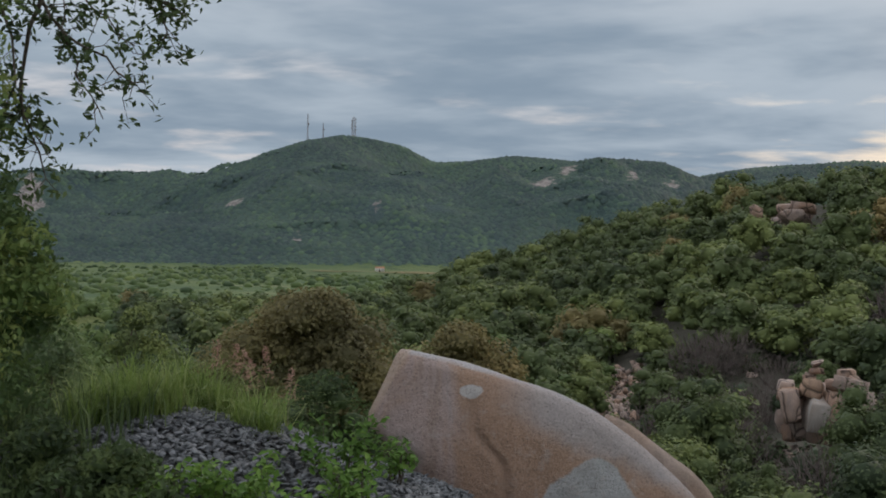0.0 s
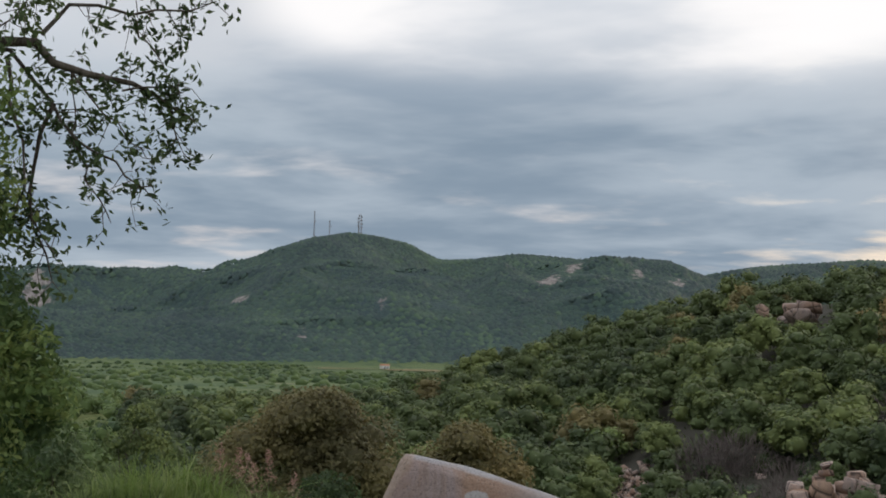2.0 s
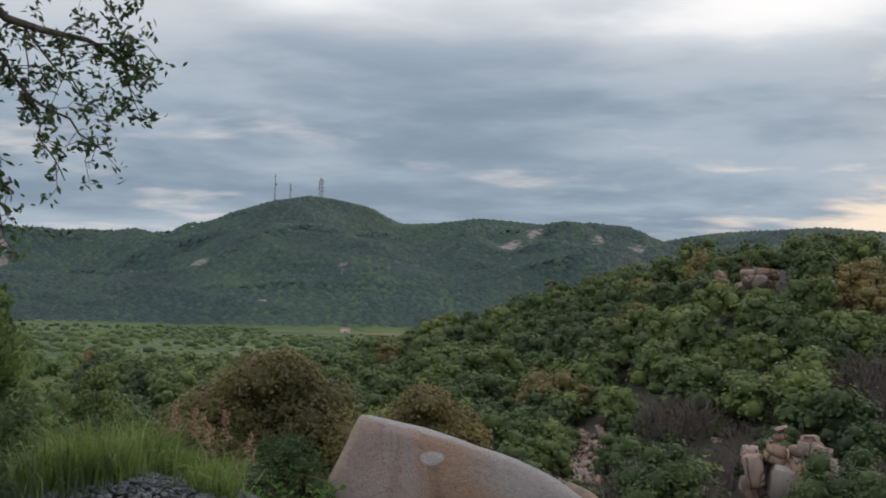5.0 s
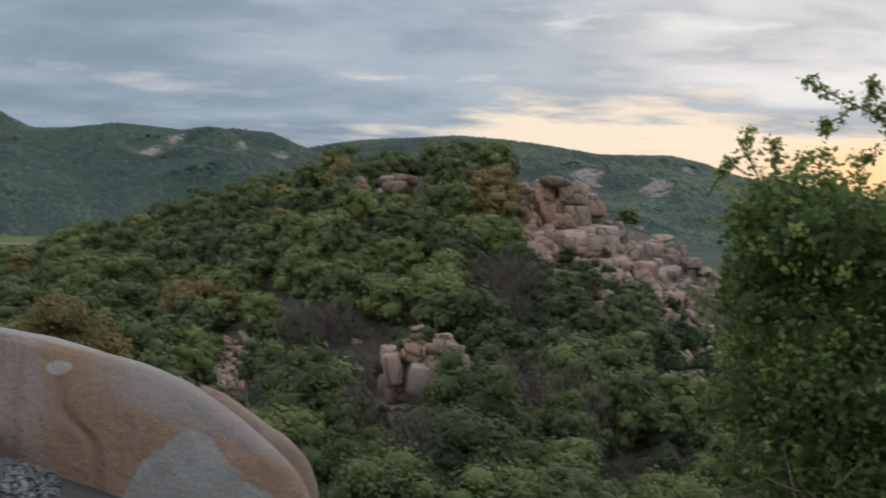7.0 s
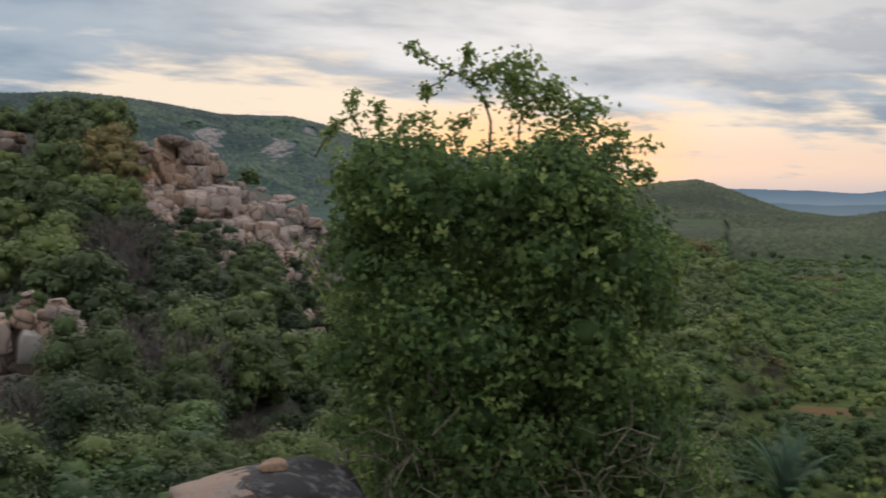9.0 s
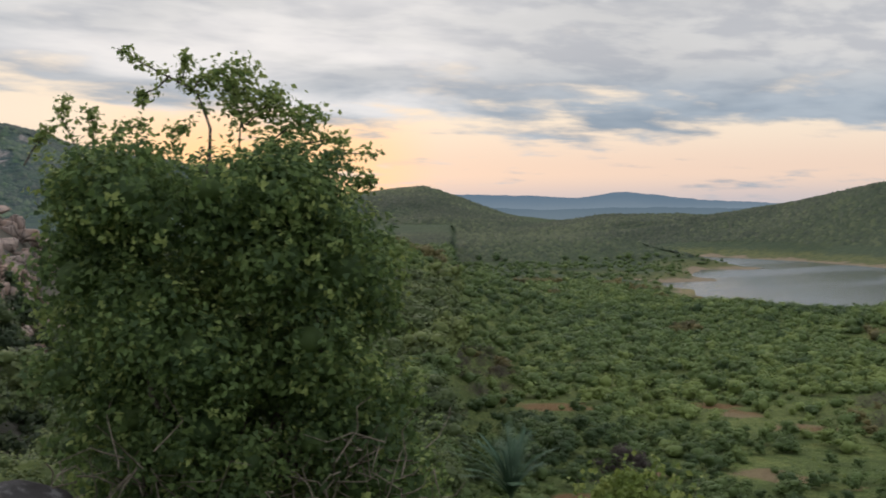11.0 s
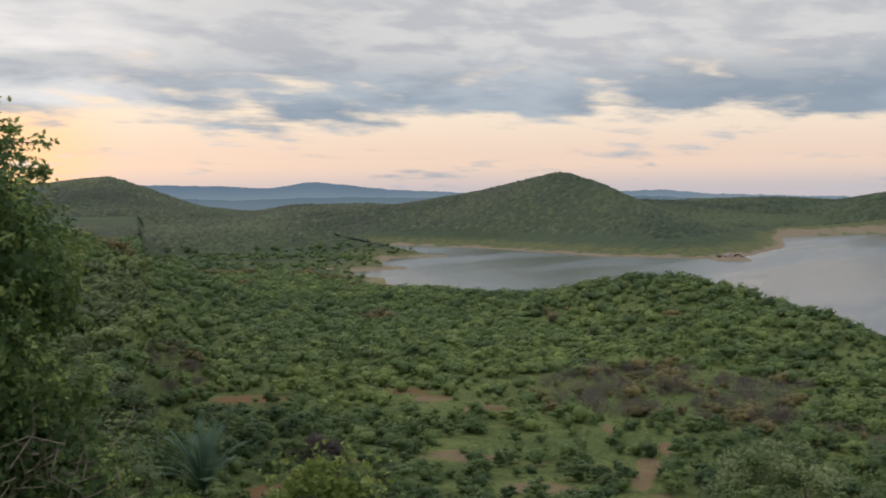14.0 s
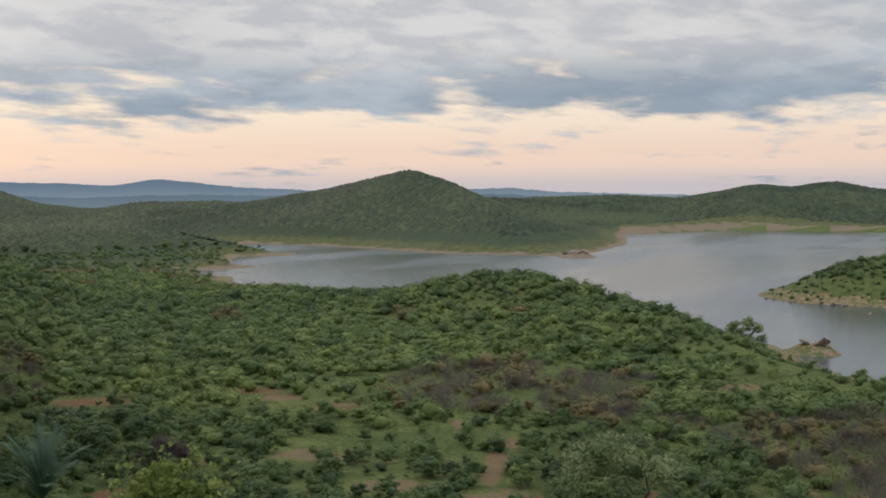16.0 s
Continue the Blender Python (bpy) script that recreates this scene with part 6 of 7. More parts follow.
def build_grass():
    rng = np.random.default_rng(41)
    tufts = []
    for _ in range(92):
        a, r = rng.uniform(-16.5, -7.8), rng.uniform(8.0, 9.9)
        n = int(rng.integers(50, 120))
        x0, y0 = polar(a, r)
        x, y = x0 + rng.normal(0, 0.06, n), y0 + rng.normal(0, 0.06, n)
        tall = 0.50 * np.interp(a, [-17.5, -15, -13.6, -12.2, -11, -9.8, -8.5, -7.5], [0.7, 0.85, 1.1, 0.85, 1.0, 0.7, 0.8, 0.4]) * rng.uniform(0.35, 1.15)
        tufts.append(blades(rng, x, y, heap(x, y) - 0.02, tall * rng.uniform(0.4, 1.2, n), np.full(n, 0.0075), rng.uniform(0.5, 1.5), np.clip(rng.uniform(0.1, 0.75) + rng.normal(0, 0.15, n), 0, 1)))
    # taller loose stalks leaning out
    n = 150
    a, r = rng.uniform(-16.8, -6.6, n), rng.uniform(8.0, 9.8, n)
    x, y = polar(a, r)
    tufts.append(blades(rng, x, y, heap(x, y) - 0.02, rng.uniform(0.35, 0.72, n), np.full(n, 0.009), 1.4, rng.uniform(0.5, 1.0, n)))
    ob = part("grass", merge(tufts), LEAF_GRASS, None)
    tagged(ob, "tall fresh green grass growing on the gravel heap", "grass", kind="stuff")
    # dark weedy grass low on the near side
    tufts = []
    for _ in range(34):
        a, r = rng.uniform(-21, -14), rng.uniform(6.6, 8.4)
        n = 26
        x0, y0 = polar(a, r)
        x, y = x0 + rng.normal(0, 0.09, n), y0 + rng.normal(0, 0.09, n)
        tufts.append(blades(rng, x, y, heap(x, y) - 0.02, np.full(n, rng.uniform(0.2, 0.42)), np.full(n, 0.012), 0.5))
    ob = part("weeds", merge(tufts), LEAF_TREE, None)
    tagged(ob, "dark green weeds at the foot of the heap", "weeds", kind="stuff")
    # reddish plumes
    for k, (a, el, r) in enumerate(((-8.25, -4.3, 9.6), (-9.6, -4.2, 9.9), (-7.1, -5.3, 9.5), (-10.4, -4.0, 10.1), (-8.9, -4.9, 9.5), (-9.2, -4.4, 9.8))):
        x, y, z = spot(a, el, r)
        foot = float(heap(np.array([x]), np.array([y]))[0])
        ob = thing("plume_grass", "tall grass stalk with a reddish feathery plume", "grass", "plumed grass", (x, y, foot))
        top = z - foot
        part("stalk", tube(bent(rng, (0, 0, 0), (0.05, 0, top), 5, 0.03), [0.005, 0.005, 0.004, 0.003, 0.002], 4), BARK_PALE, ob)
        n = 90
        t = rng.uniform(0, 1, n)
        at = np.stack([0.04 + rng.normal(0, 0.030, n) * (1.3 - t), rng.normal(0, 0.030, n) * (1.3 - t), top - 0.20 + t * 0.24], 1)
        part("plume", leaves(rng, at, np.tile((0.0, -1, 0.3), (n, 1)), 0.036, 0.007, 0.9), LEAF_SEED, ob)


build_grass()


# ---- bushes and trees near the camera ----
def leafy_thing(name, label, category, at, lobes, n, length, width, mat, rng, stems=4, stem_r=0.03, bark=None, cores=0.6, loose=0.8, group="", spread=0.35):
    """A plant whose lobes are given relative to its foot."""
    ob = thing(name, label, category, group, at)
    part("crown", crown(rng, lobes, n, length, width, cores, loose, spread), mat, ob)
    tops = [lobes[int(k)][:3] for k in np.linspace(0, len(lobes) - 1, stems)]
    part("stem", wood(rng, (0, 0, 0), tops, stem_r, 0.3, 6), bark or BARK, ob)
    return ob


def build_big_bush():
    rng = np.random.default_rng(51)
    dist = 12.0
    foot = spot(38.2, 0, dist)
    foot = (foot[0], foot[1], ground_at(38.2, dist)[2] - 0.1)
    edges = [(-19, 32.0, 51.6), (-13, 31.0, 51.4), (-10, 30.5, 49.4), (-6.5, 30.0, 47.4), (-4, 30.3, 47.0), (-1, 30.2, 47.0), (1.4, 30.3, 46.2), (2.6, 31.6, 45.2), (3.4, 32.2, 44.4)]
    e, lo, hi = np.array(edges).T
    across = np.array([math.cos(radians(38.2)), -math.sin(radians(38.2))])
    deep = np.array([math.sin(radians(38.2)), math.cos(radians(38.2))])
    lobes = []
    for k in range(210):
        el = rng.uniform(-17, 2.7)
        l, h = np.interp(el, e, lo), np.interp(el, e, hi)
        s = rng.uniform(0.30, 0.55)
        half = math.radians(h - l) / 2 * dist - s * 0.75
        mid = math.radians((h + l) / 2 - 38.2) * dist
        ang = rng.uniform(0, 6.28)
        rad = math.sqrt(rng.uniform(0.35, 1))
        u, w = mid + math.cos(ang) * rad * half, math.sin(ang) * rad * 1.35
        z = EYE + dist * math.tan(radians(el)) - foot[2] - s * 0.5
        q = across * u + deep * w
        lobes.append((q[0], q[1], z, s, s, s * 0.85))
    for az, el, r in ((38.5, -12, 10.9), (37.0, -11, 10.9), (40.0, -11.4, 10.9), (39.2, -13.2, 10.8), (38.0, -9.8, 10.8)):
        x, y, z = spot(az, el, r)
        lobes.append((x - foot[0], y - foot[1], z - foot[2], 0.42, 0.42, 0.36))
    ob = thing("climber_bush", "large dense green bush overgrown with creepers", "bush", at=foot)
    # dense inner leaves, then sprigs of leaves alike in tone over the whole skin
    at, d, pick = lobes_shell(rng, lobes, 62000, (0.5, 1.0), -0.8)
    tone = rng.uniform(0.1, 0.6, len(lobes))
    parts = [flakes(rng, at, d, 0.062, 0.8, np.clip(tone[pick] + rng.normal(0, 0.12, len(at)), 0, 1))]
    at, d, pick = lobes_shell(rng, lobes, 5600, (0.86, 1.16), -0.8)
    high = at[:, 2] + foot[2] > EYE + dist * math.tan(radians(-8.5))
    k = high | (rng.uniform(0, 1, len(at)) < 0.4)
    at, d, pick = at[k], d[k], pick[k]
    n = 9
    way = d + np.array((0, 0, 0.35)) + rng.normal(0, 0.35, d.shape)
    way /= np.linalg.norm(way, axis=1)[:, None]
    along_ = np.repeat(np.linspace(-0.09, 0.09, n)[None], len(at), 0)[..., None] * way[:, None]
    spots = (at[:, None] + along_ + rng.normal(0, 0.026, (len(at), n, 3))).reshape(-1, 3)
    sprig = np.clip(tone[pick] + 0.20 + rng.normal(0, 0.30, len(at)), 0, 1)
    parts.append(leaves(rng, spots, np.repeat(d + np.array((0, 0, 0.5)), n, 0), 0.070, 0.042, 0.55, np.repeat(sprig, n)))
    # dark-toned inner lobes paint the shaded hollows of the bush
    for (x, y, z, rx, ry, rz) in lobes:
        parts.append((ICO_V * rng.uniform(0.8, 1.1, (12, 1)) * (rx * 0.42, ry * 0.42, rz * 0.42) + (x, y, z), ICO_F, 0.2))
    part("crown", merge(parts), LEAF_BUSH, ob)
    tops = [lobes[int(k)][:3] for k in rng.integers(0, len(lobes), 14)]
    part("stem", wood(rng, (0, 0, 0), tops, 0.05, 0.25, 6, 0.1), BARK, ob)

    def at_(az, el, r=dist):
        x, y, z = spot(az, el, r)
        return np.array((x - foot[0], y - foot[1], z - foot[2]))

    # shoots that stand out above the crown
    shoots = (((38.6, 1.5), (38.2, 3.6), (37.2, 5.4), (36.6, 5.9)), ((37.2, 5.4), (35.6, 6.4), (34.4, 7.2)), ((36.6, 5.9), (35.4, 5.2), (35.0, 4.9)), ((36.8, 5.8), (37.2, 6.6), (37.5, 6.9)), ((37.2, 5.4), (38.0, 5.9), (38.4, 5.6)),
              ((39.5, 2.5), (39.8, 5.0), (40.2, 6.5)), ((39.6, 3.6), (39.2, 5.4), (39.0, 6.2)), ((40.0, 3.8), (41.0, 5.0), (41.6, 4.9)), ((40.5, 3.0), (42.0, 4.2), (43.4, 4.2)),
              ((42.5, 3.0), (43.8, 3.3), (44.6, 3.2)), ((43.0, 2.0), (44.6, 2.6), (45.6, 2.4)), ((32.4, 2.5), (32.0, 4.0), (31.9, 4.8)), ((33.0, 2.5), (33.2, 3.8), (33.4, 4.3)), ((34.4, 2.6), (34.6, 3.6), (35.2, 3.9)),
              ((36.4, 2.2), (36.6, 3.4), (36.9, 3.8)), ((31.0, 2.0), (31.2, 3.2), (31.4, 3.6)), ((44.0, 1.0), (45.2, 1.4), (45.8, 1.2)))
    tubes, tufts = [], []
    for k, line in enumerate(shoots):
        pts = [at_(a, e2) + deep_jit for (a, e2), deep_jit in zip(line, rng.normal(0, 0.06, (len(line), 3)) * (1, 1, 0.2))]
        fine = [pts[0]] + [p for a, b in zip(pts[:-1], pts[1:]) for p in ((a + b) / 2 + rng.normal(0, 0.012, 3), b)]
        tubes.append(tube([tuple(p) for p in fine], np.linspace(0.020 if k in (0,) else 0.010, 0.004, len(fine)), 5))
        n = 380 if k in (5, 6, 7, 8) else 110
        i0 = 0.45 if k == 0 else 0.2
        t = rng.uniform(i0, 1.0, n) * (len(fine) - 1)
        base = np.array([fine[int(q)] * (1 - q % 1) + fine[min(int(q) + 1, len(fine) - 1)] * (q % 1) for q in t])
        spread = 0.085 if k in (5, 6, 7, 8) else 0.04
        tufts.append(leaves(rng, base + rng.normal(0, spread, (n, 3)), np.tile((0, -0.6, 0.6), (n, 1)), 0.064, 0.042, 1.0, rng.uniform(0.3, 0.9, n)))
    part("shoot", merge(tubes), BARK, ob)
    part("shoot_leaves", merge(tufts), LEAF_BUSH, ob)
    # dry twigs round the foot
    for _ in range(150):
        az0 = rng.uniform(31, 49.5)
        el0 = rng.uniform(-15, -10.5) if (az0 < 36 or az0 > 44) else rng.uniform(-15, -12.5)
        a = at_(az0, el0, dist - 1.2 + rng.normal(0, 0.25))
        b = a + rng.normal(0, 0.28, 3) + (0, 0, rng.uniform(-0.25, 0.3))
        part("dry_twig", tube(bent(rng, a, b, 4, 0.14), [0.009, 0.007, 0.005, 0.003], 4), BARK_PALE, ob)


build_big_bush()


def build_left_tree():
    rng = np.random.default_rng(61)
    dist = 8.0
    fx, fy, fz = ground_at(-25, dist)
    foot = (fx, fy, fz)
    ob = thing("roadside_tree", "leafy tree with drooping twigs at the viewpoint's edge", "tree", at=foot)

    def rel(az, el, r=dist):
        x, y, z = spot(az, el, r)
        return np.array((x - fx, y - fy, z - fz))

    trunk = [np.zeros(3), rel(-25.5, -4), rel(-25, 4), rel(-24, 9), rel(-24, 14)]
    part("trunk", tube([tuple(p) for p in trunk], [0.13, 0.11, 0.09, 0.07, 0.04], 8), BARK, ob)
    limbs = [((-24.5, 11.0), (-20.5, 13.2), (-18.7, 13.7), (-16.8, 12.5), (-14.6, 11.9), (-12.3, 11.0), (-11.4, 10.6)), ((-14.6, 11.9), (-13.2, 11.9), (-12.0, 12.6)), ((-18.7, 13.7), (-17.0, 15.2), (-14.5, 15.1), (-12.0, 15.7), (-10.6, 16.0)),
             ((-14.5, 15.1), (-13.6, 14.2), (-13.1, 13.0)), ((-20.5, 13.2), (-19.0, 12.6), (-17.7, 11.1), (-16.7, 9.3), (-15.1, 8.8), (-14.0, 7.9), (-13.2, 7.4)), ((-16.7, 9.3), (-16.2, 8.0), (-15.6, 6.9), (-14.9, 6.2)),
             ((-17.7, 11.1), (-18.4, 9.0), (-18.4, 5.4), (-17.7, 4.4), (-17.2, 3.6)), ((-20.0, 12.8), (-19.4, 10.9), (-18.9, 7.6), (-19.2, 5.0)), ((-18.4, 7.0), (-17.9, 5.6), (-17.6, 4.6)), ((-12.3, 11.0), (-12.5, 9.9), (-12.7, 9.3)),
             ((-16.8, 12.5), (-15.4, 10.9), (-14.4, 10.2), (-13.6, 9.5)), ((-20.5, 13.2), (-19.6, 14.6), (-18.2, 15.8)), ((-24.3, 7), (-21.5, 7.5), (-19.8, 6.6)), ((-24.5, 3), (-21.6, 3.2), (-20.4, 2.4)), ((-24.8, -1), (-21.5, -0.8), (-20.2, -1.2)),
             ((-24.8, -4), (-21.6, -3.8), (-20.4, -4.0)), ((-17.0, 12.4), (-16.6, 11.2), (-16.9, 10.0)), ((-13.2, 11.6), (-12.4, 11.6), (-11.6, 11.9))]
    clumps = {0: 240, 1: 70, 2: 150, 3: 40, 4: 170, 5: 22, 6: 60, 7: 130, 8: 26, 9: 46, 10: 70, 11: 130}
    for k, line in enumerate(limbs):
        pts = [rel(a - 0.4, e) + rng.normal(0, 0.03, 3) for a, e in line]
        fine = [pts[0]] + [p for a, b in zip(pts[:-1], pts[1:]) for p in ((a + b) / 2 + rng.normal(0, 0.02, 3), b)]
        r0 = 0.045 if k in (0, 12, 13, 14, 15) else 0.016 if k in (2, 4, 6, 7) else 0.008
        part("limb", tube([tuple(p) for p in fine], np.linspace(r0, 0.0035, len(fine)), 5), BARK, ob)
        twigs, tufts = [], []
        n = clumps.get(k, 60)
        if k in (12, 13, 14, 15):
            continue
        for _ in range(max(6, n // 6)):
            q = (rng.uniform(0.15, 1) ** 0.7) * (len(fine) - 1.001)
            a = fine[int(q)] * (1 - q % 1) + fine[int(q) + 1] * (q % 1)
            b = a + rng.normal(0, 0.09, 3) + (0, 0, -0.04)
            twigs.append(tube(bent(rng, a, b, 3, 0.1), [0.004, 0.003, 0.002], 3))
            m = int(rng.integers(7, 15))
            tufts.append(leaves(rng, b + rng.normal(0, 0.035, (m, 3)), np.tile((0.2, -0.5, 0.4), (m, 1)), 0.062, 0.027, 1.0, rng.uniform(0.1, 0.7, m), 0.08))
        part("twig_spray", merge(twigs), BARK, ob)["kind"] = "stuff"
        part("leaf_spray", merge(tufts), LEAF_TREE, ob)["kind"] = "stuff"
    lobes = []
    for az, el, s in ((-21.0, 8.8, 0.22), (-20.7, 7.0, 0.2), (-20.9, 5.2, 0.2), (-20.5, 3.2, 0.2), (-20.4, 1.6, 0.24), (-19.5, 0.5, 0.24), (-18.8, 0.2, 0.18), (-18.5, -0.9, 0.2), (-18.0, -1.9, 0.2), (-19.4, -1.6, 0.28), (-17.6, -2.5, 0.16),
                      (-19.0, -3.2, 0.26), (-18.3, -3.3, 0.18), (-20.0, -4.6, 0.3), (-19.8, -6.2, 0.28), (-20.4, -8, 0.3), (-21.5, 11, 0.3), (-22, 6, 0.4), (-22, 1, 0.4), (-22, -4, 0.4), (-22.5, -9, 0.4)):
        lobes.append((*rel(az, el, dist + rng.uniform(-0.3, 0.5)), s, s, s * 0.8))
    part("lower_crown", crown(rng, lobes, 11000, 0.062, 0.028, 0.4, 0.9, 0.4, skin=(0.5, 1.35)), LEAF_BUSH, ob)


build_left_tree()


def build_near_plants():
    rng = np.random.default_rng(71)

    def lobed(az0, az1, el0, el1, r, n, s0, s1, foot_az, depth=0.8, foot_el=None):
        fx, fy, fz = ground_at(foot_az, r)
        if foot_el is not None:
            fz = EYE + r * math.tan(radians(foot_el))
        out = []
        mid, half = (az0 + az1) / 2, (az1 - az0) / 2
        for _ in range(n):
            t = rng.uniform(0, 1)
            el = el0 + (el1 - el0) * t
            w = half * math.sqrt(max(0.12, 1 - t ** 4))
            s = rng.uniform(s0, s1)
            az = mid + rng.uniform(-1, 1) * max(0.0, w - math.degrees(s / r))
            x, y, z = spot(az, el, r + rng.uniform(-depth, depth))
            out.append((x - fx, y - fy, z - fz - s * 0.7, s, s, s * 0.85))
        return (fx, fy, fz), out

    for spec in (
            ("brown_leaved_tree", "olive brown bushy tree beyond the gravel heap", "tree", (-11.8, -0.4, -8.5, -1.45, 32, 120, 0.45, 0.85, -6), 56000, 0.090, 0.10, LEAF_BROWN),
            ("brown_leaved_tree", "low brownish bush beside the olive brown tree", "tree", (-2.8, 4.6, -7, -2.9, 37, 60, 0.45, 0.85, 0.7), 26000, 0.100, 0.10, LEAF_BROWN),
            ("dark_bush", "dark green bush in the shade beyond the heap", "bush", (-9.5, -1.0, -12, -5.2, 24, 40, 0.35, 0.55, -4.5), 6000, 0.10, 0.07, LEAF_TREE),
            ("dark_tree", "rounded dark green tree on the valley slope", "tree", (-15.6, -12.0, -7, -2.3, 58, 26, 0.5, 0.9, -13.8), 4200, 0.16, 0.12, LEAF_SCRUB),
            ("grey_green_bush", "grey-green bush behind the roadside tree", "bush", (-20.5, -14.5, -9, -3.2, 15, 30, 0.25, 0.42, -17.5), 6500, 0.075, 0.045, LEAF_PALE),
            ("hillside_bush", "dull green bush behind the tall grass", "bush", (-16.5, -10.5, -9, -4.3, 20, 26, 0.3, 0.5, -13.5), 5000, 0.09, 0.06, LEAF_SCRUB),
            ("weed_bush", "dark leafy weeds beside the gravel heap", "weeds", (-20.8, -14.6, -12.5, -7.2, 7.4, 30, 0.08, 0.17, -17.5, 0.35), 3600, 0.055, 0.024, LEAF_TREE),
            ("weed_bush", "dark low weeds creeping over the gravel", "weeds", (-19.5, -10.6, -13.5, -8.2, 6.9, 64, 0.06, 0.15, -15, 0.3), 6400, 0.05, 0.022, LEAF_TREE),
            ("slope_bush", "leafy green bush on the slope below", "bush", (53.8, 60.2, -16, -11.6, 16, 60, 0.07, 0.20, 57, 1.0), 4200, 0.085, 0.056, LEAF_LIME),
            ("slope_bush", "spreading green bush on the slope below", "bush", (46.5, 56.0, -18, -12.8, 17, 34, 0.16, 0.32, 51), 5000, 0.075, 0.05, LEAF_LIME),
            ("pale_bush", "pale grey-green bush with thin upright shoots", "bush", (73.0, 81.6, -18, -10.3, 18, 54, 0.14, 0.30, 77.6), 11000, 0.055, 0.038, LEAF_PALE),
            ("thicket_bush", "dark brownish thorny bush standing alone on the plain", "bush", (54.3, 57.6, -12.6, -10.6, 138, 24, 0.6, 1.1, 56), 6200, 0.16, 0.10, LEAF_GREY),
            ("lakeside_tree", "wide-crowned tree at the lake's edge", "tree", (81.3, 83.4, -6.7, -5.45, 318, 40, 0.7, 1.3, 82.4), 2200, 0.40, 0.30, LEAF_PLAIN),
            ("lakeside_tree", "small rounded tree standing at the water", "tree", (61.0, 61.75, -4.45, -4.15, 472, 8, 0.7, 1.1, 61.4), 500, 0.45, 0.35, LEAF_SCRUB)):
        name, label, cat, shape, n, ln, wd, mat = spec
        foot, lobes = lobed(*shape)
        if mat is LEAF_BROWN:
            ob = thing(name, label, cat, "", foot)
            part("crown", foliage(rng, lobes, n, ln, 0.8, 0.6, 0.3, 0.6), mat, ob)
            part("stem", wood(rng, (0, 0, 0), [lobes[int(k)][:3] for k in np.linspace(0, len(lobes) - 1, 7)], 0.06, 0.3, 6), BARK, ob)
        else:
            leafy_thing(name, label, cat, foot, lobes, n, ln, wd, mat, rng, 7, 0.02 + 0.0012 * shape[4], cores=0.5)
    # crest trees of the rocky hill
    for az0, az1, top, r, mat in ((16.6, 19.3, 3.75, 166, LEAF_SCRUB), (19.6, 21.9, 3.55, 170, LEAF_SCRUB), (14.0, 16.0, 3.2, 172, LEAF_BROWN)):
        foot, lobes = lobed(az0, az1, 1.4, top, r, 26, 0.7, 1.3, (az0 + az1) / 2)
        ob = thing("crest_tree", "broad green tree on the crest of the rocky hill", "tree", "", foot)
        part("crown", foliage(rng, lobes, 5200, 0.26, 0.7, 0.7, 0.3, 0.66), mat, ob)
        part("stem", wood(rng, (0, 0, 0), [lobes[int(k)][:3] for k in np.linspace(0, len(lobes) - 1, 6)], 0.14, 0.3, 6), BARK, ob)
    # saplings before the gravel heap
    for az, el, r, wide, tall, n in ((-4.3, -7.15, 7.5, 0.50, 0.30, 420), (-9.9, -8.6, 6.9, 0.62, 0.32, 620), (-3.9, -9.0, 7.1, 0.4, 0.25, 320), (-7.0, -10.0, 6.6, 0.6, 0.3, 420), (-12.6, -8.9, 6.9, 0.3, 0.25, 200), (-2.0, -8.2, 8.0, 0.25, 0.2, 160)):
        x, y, z = spot(az, el, r)
        foot = float(heap(np.array([x]), np.array([y]))[0])
        top = max(z - foot, 0.2)
        ob = thing("sapling", "bright green leafy sapling in front of the gravel", "sapling", "saplings", (x, y, foot))
        st, lv = [], []
        for _ in range(9):
            b = np.array((rng.normal(0, wide * 0.36), rng.normal(0, wide * 0.3), top * rng.uniform(0.55, 1.0)))
            pts = bent(rng, (rng.normal(0, 0.03), rng.normal(0, 0.03), 0), b, 5, 0.06)
            st.append(tube(pts, [0.006, 0.005, 0.004, 0.003, 0.002], 4))
            m = n // 9
            t = rng.uniform(0.35, 1, m) * 3.999
            base = np.array([np.array(pts[int(q)]) * (1 - q % 1) + np.array(pts[int(q) + 1]) * (q % 1) for q in t])
            lv.append(leaves(rng, base + np.clip(rng.normal(0, 0.045, (m, 3)), -0.08, 0.08) * (1, 1, 0.5), np.tile((0, -0.35, 0.8), (m, 1)), 0.062, 0.030, 0.5, rng.uniform(0.2, 0.9, m)))
        for one in st:
            part("stem", one, BARK, ob)
        part("leaves", merge(lv), LEAF_BRIGHT, ob)["kind"] = "stuff"
    # thin shoots of the pale bush
    x, y, z = spot(79.2, -13, 18)
    ob = thing("slender_shrub", "slender pale shrub with thin leafy shoots", "shrub", at=ground_at(79.2, 18))
    st, lv = [], []
    for az, el in ((79.1, -9.0), (78.4, -9.8), (80.1, -9.6), (81.7, -9.7), (77.5, -10.4), (82.2, -10.4)):
        q = np.array(spot(az, el, 18)) - np.array(ground_at(79.2, 18))
        pts = bent(rng, (0, 0, 0), q, 6, 0.04)
        st.append(tube(pts, np.linspace(0.012, 0.003, 6), 4))
        m = 60
        t = rng.uniform(0.6, 1, m) * 4.999
        base = np.array([np.array(pts[int(k)]) * (1 - k % 1) + np.array(pts[int(k) + 1]) * (k % 1) for k in t])
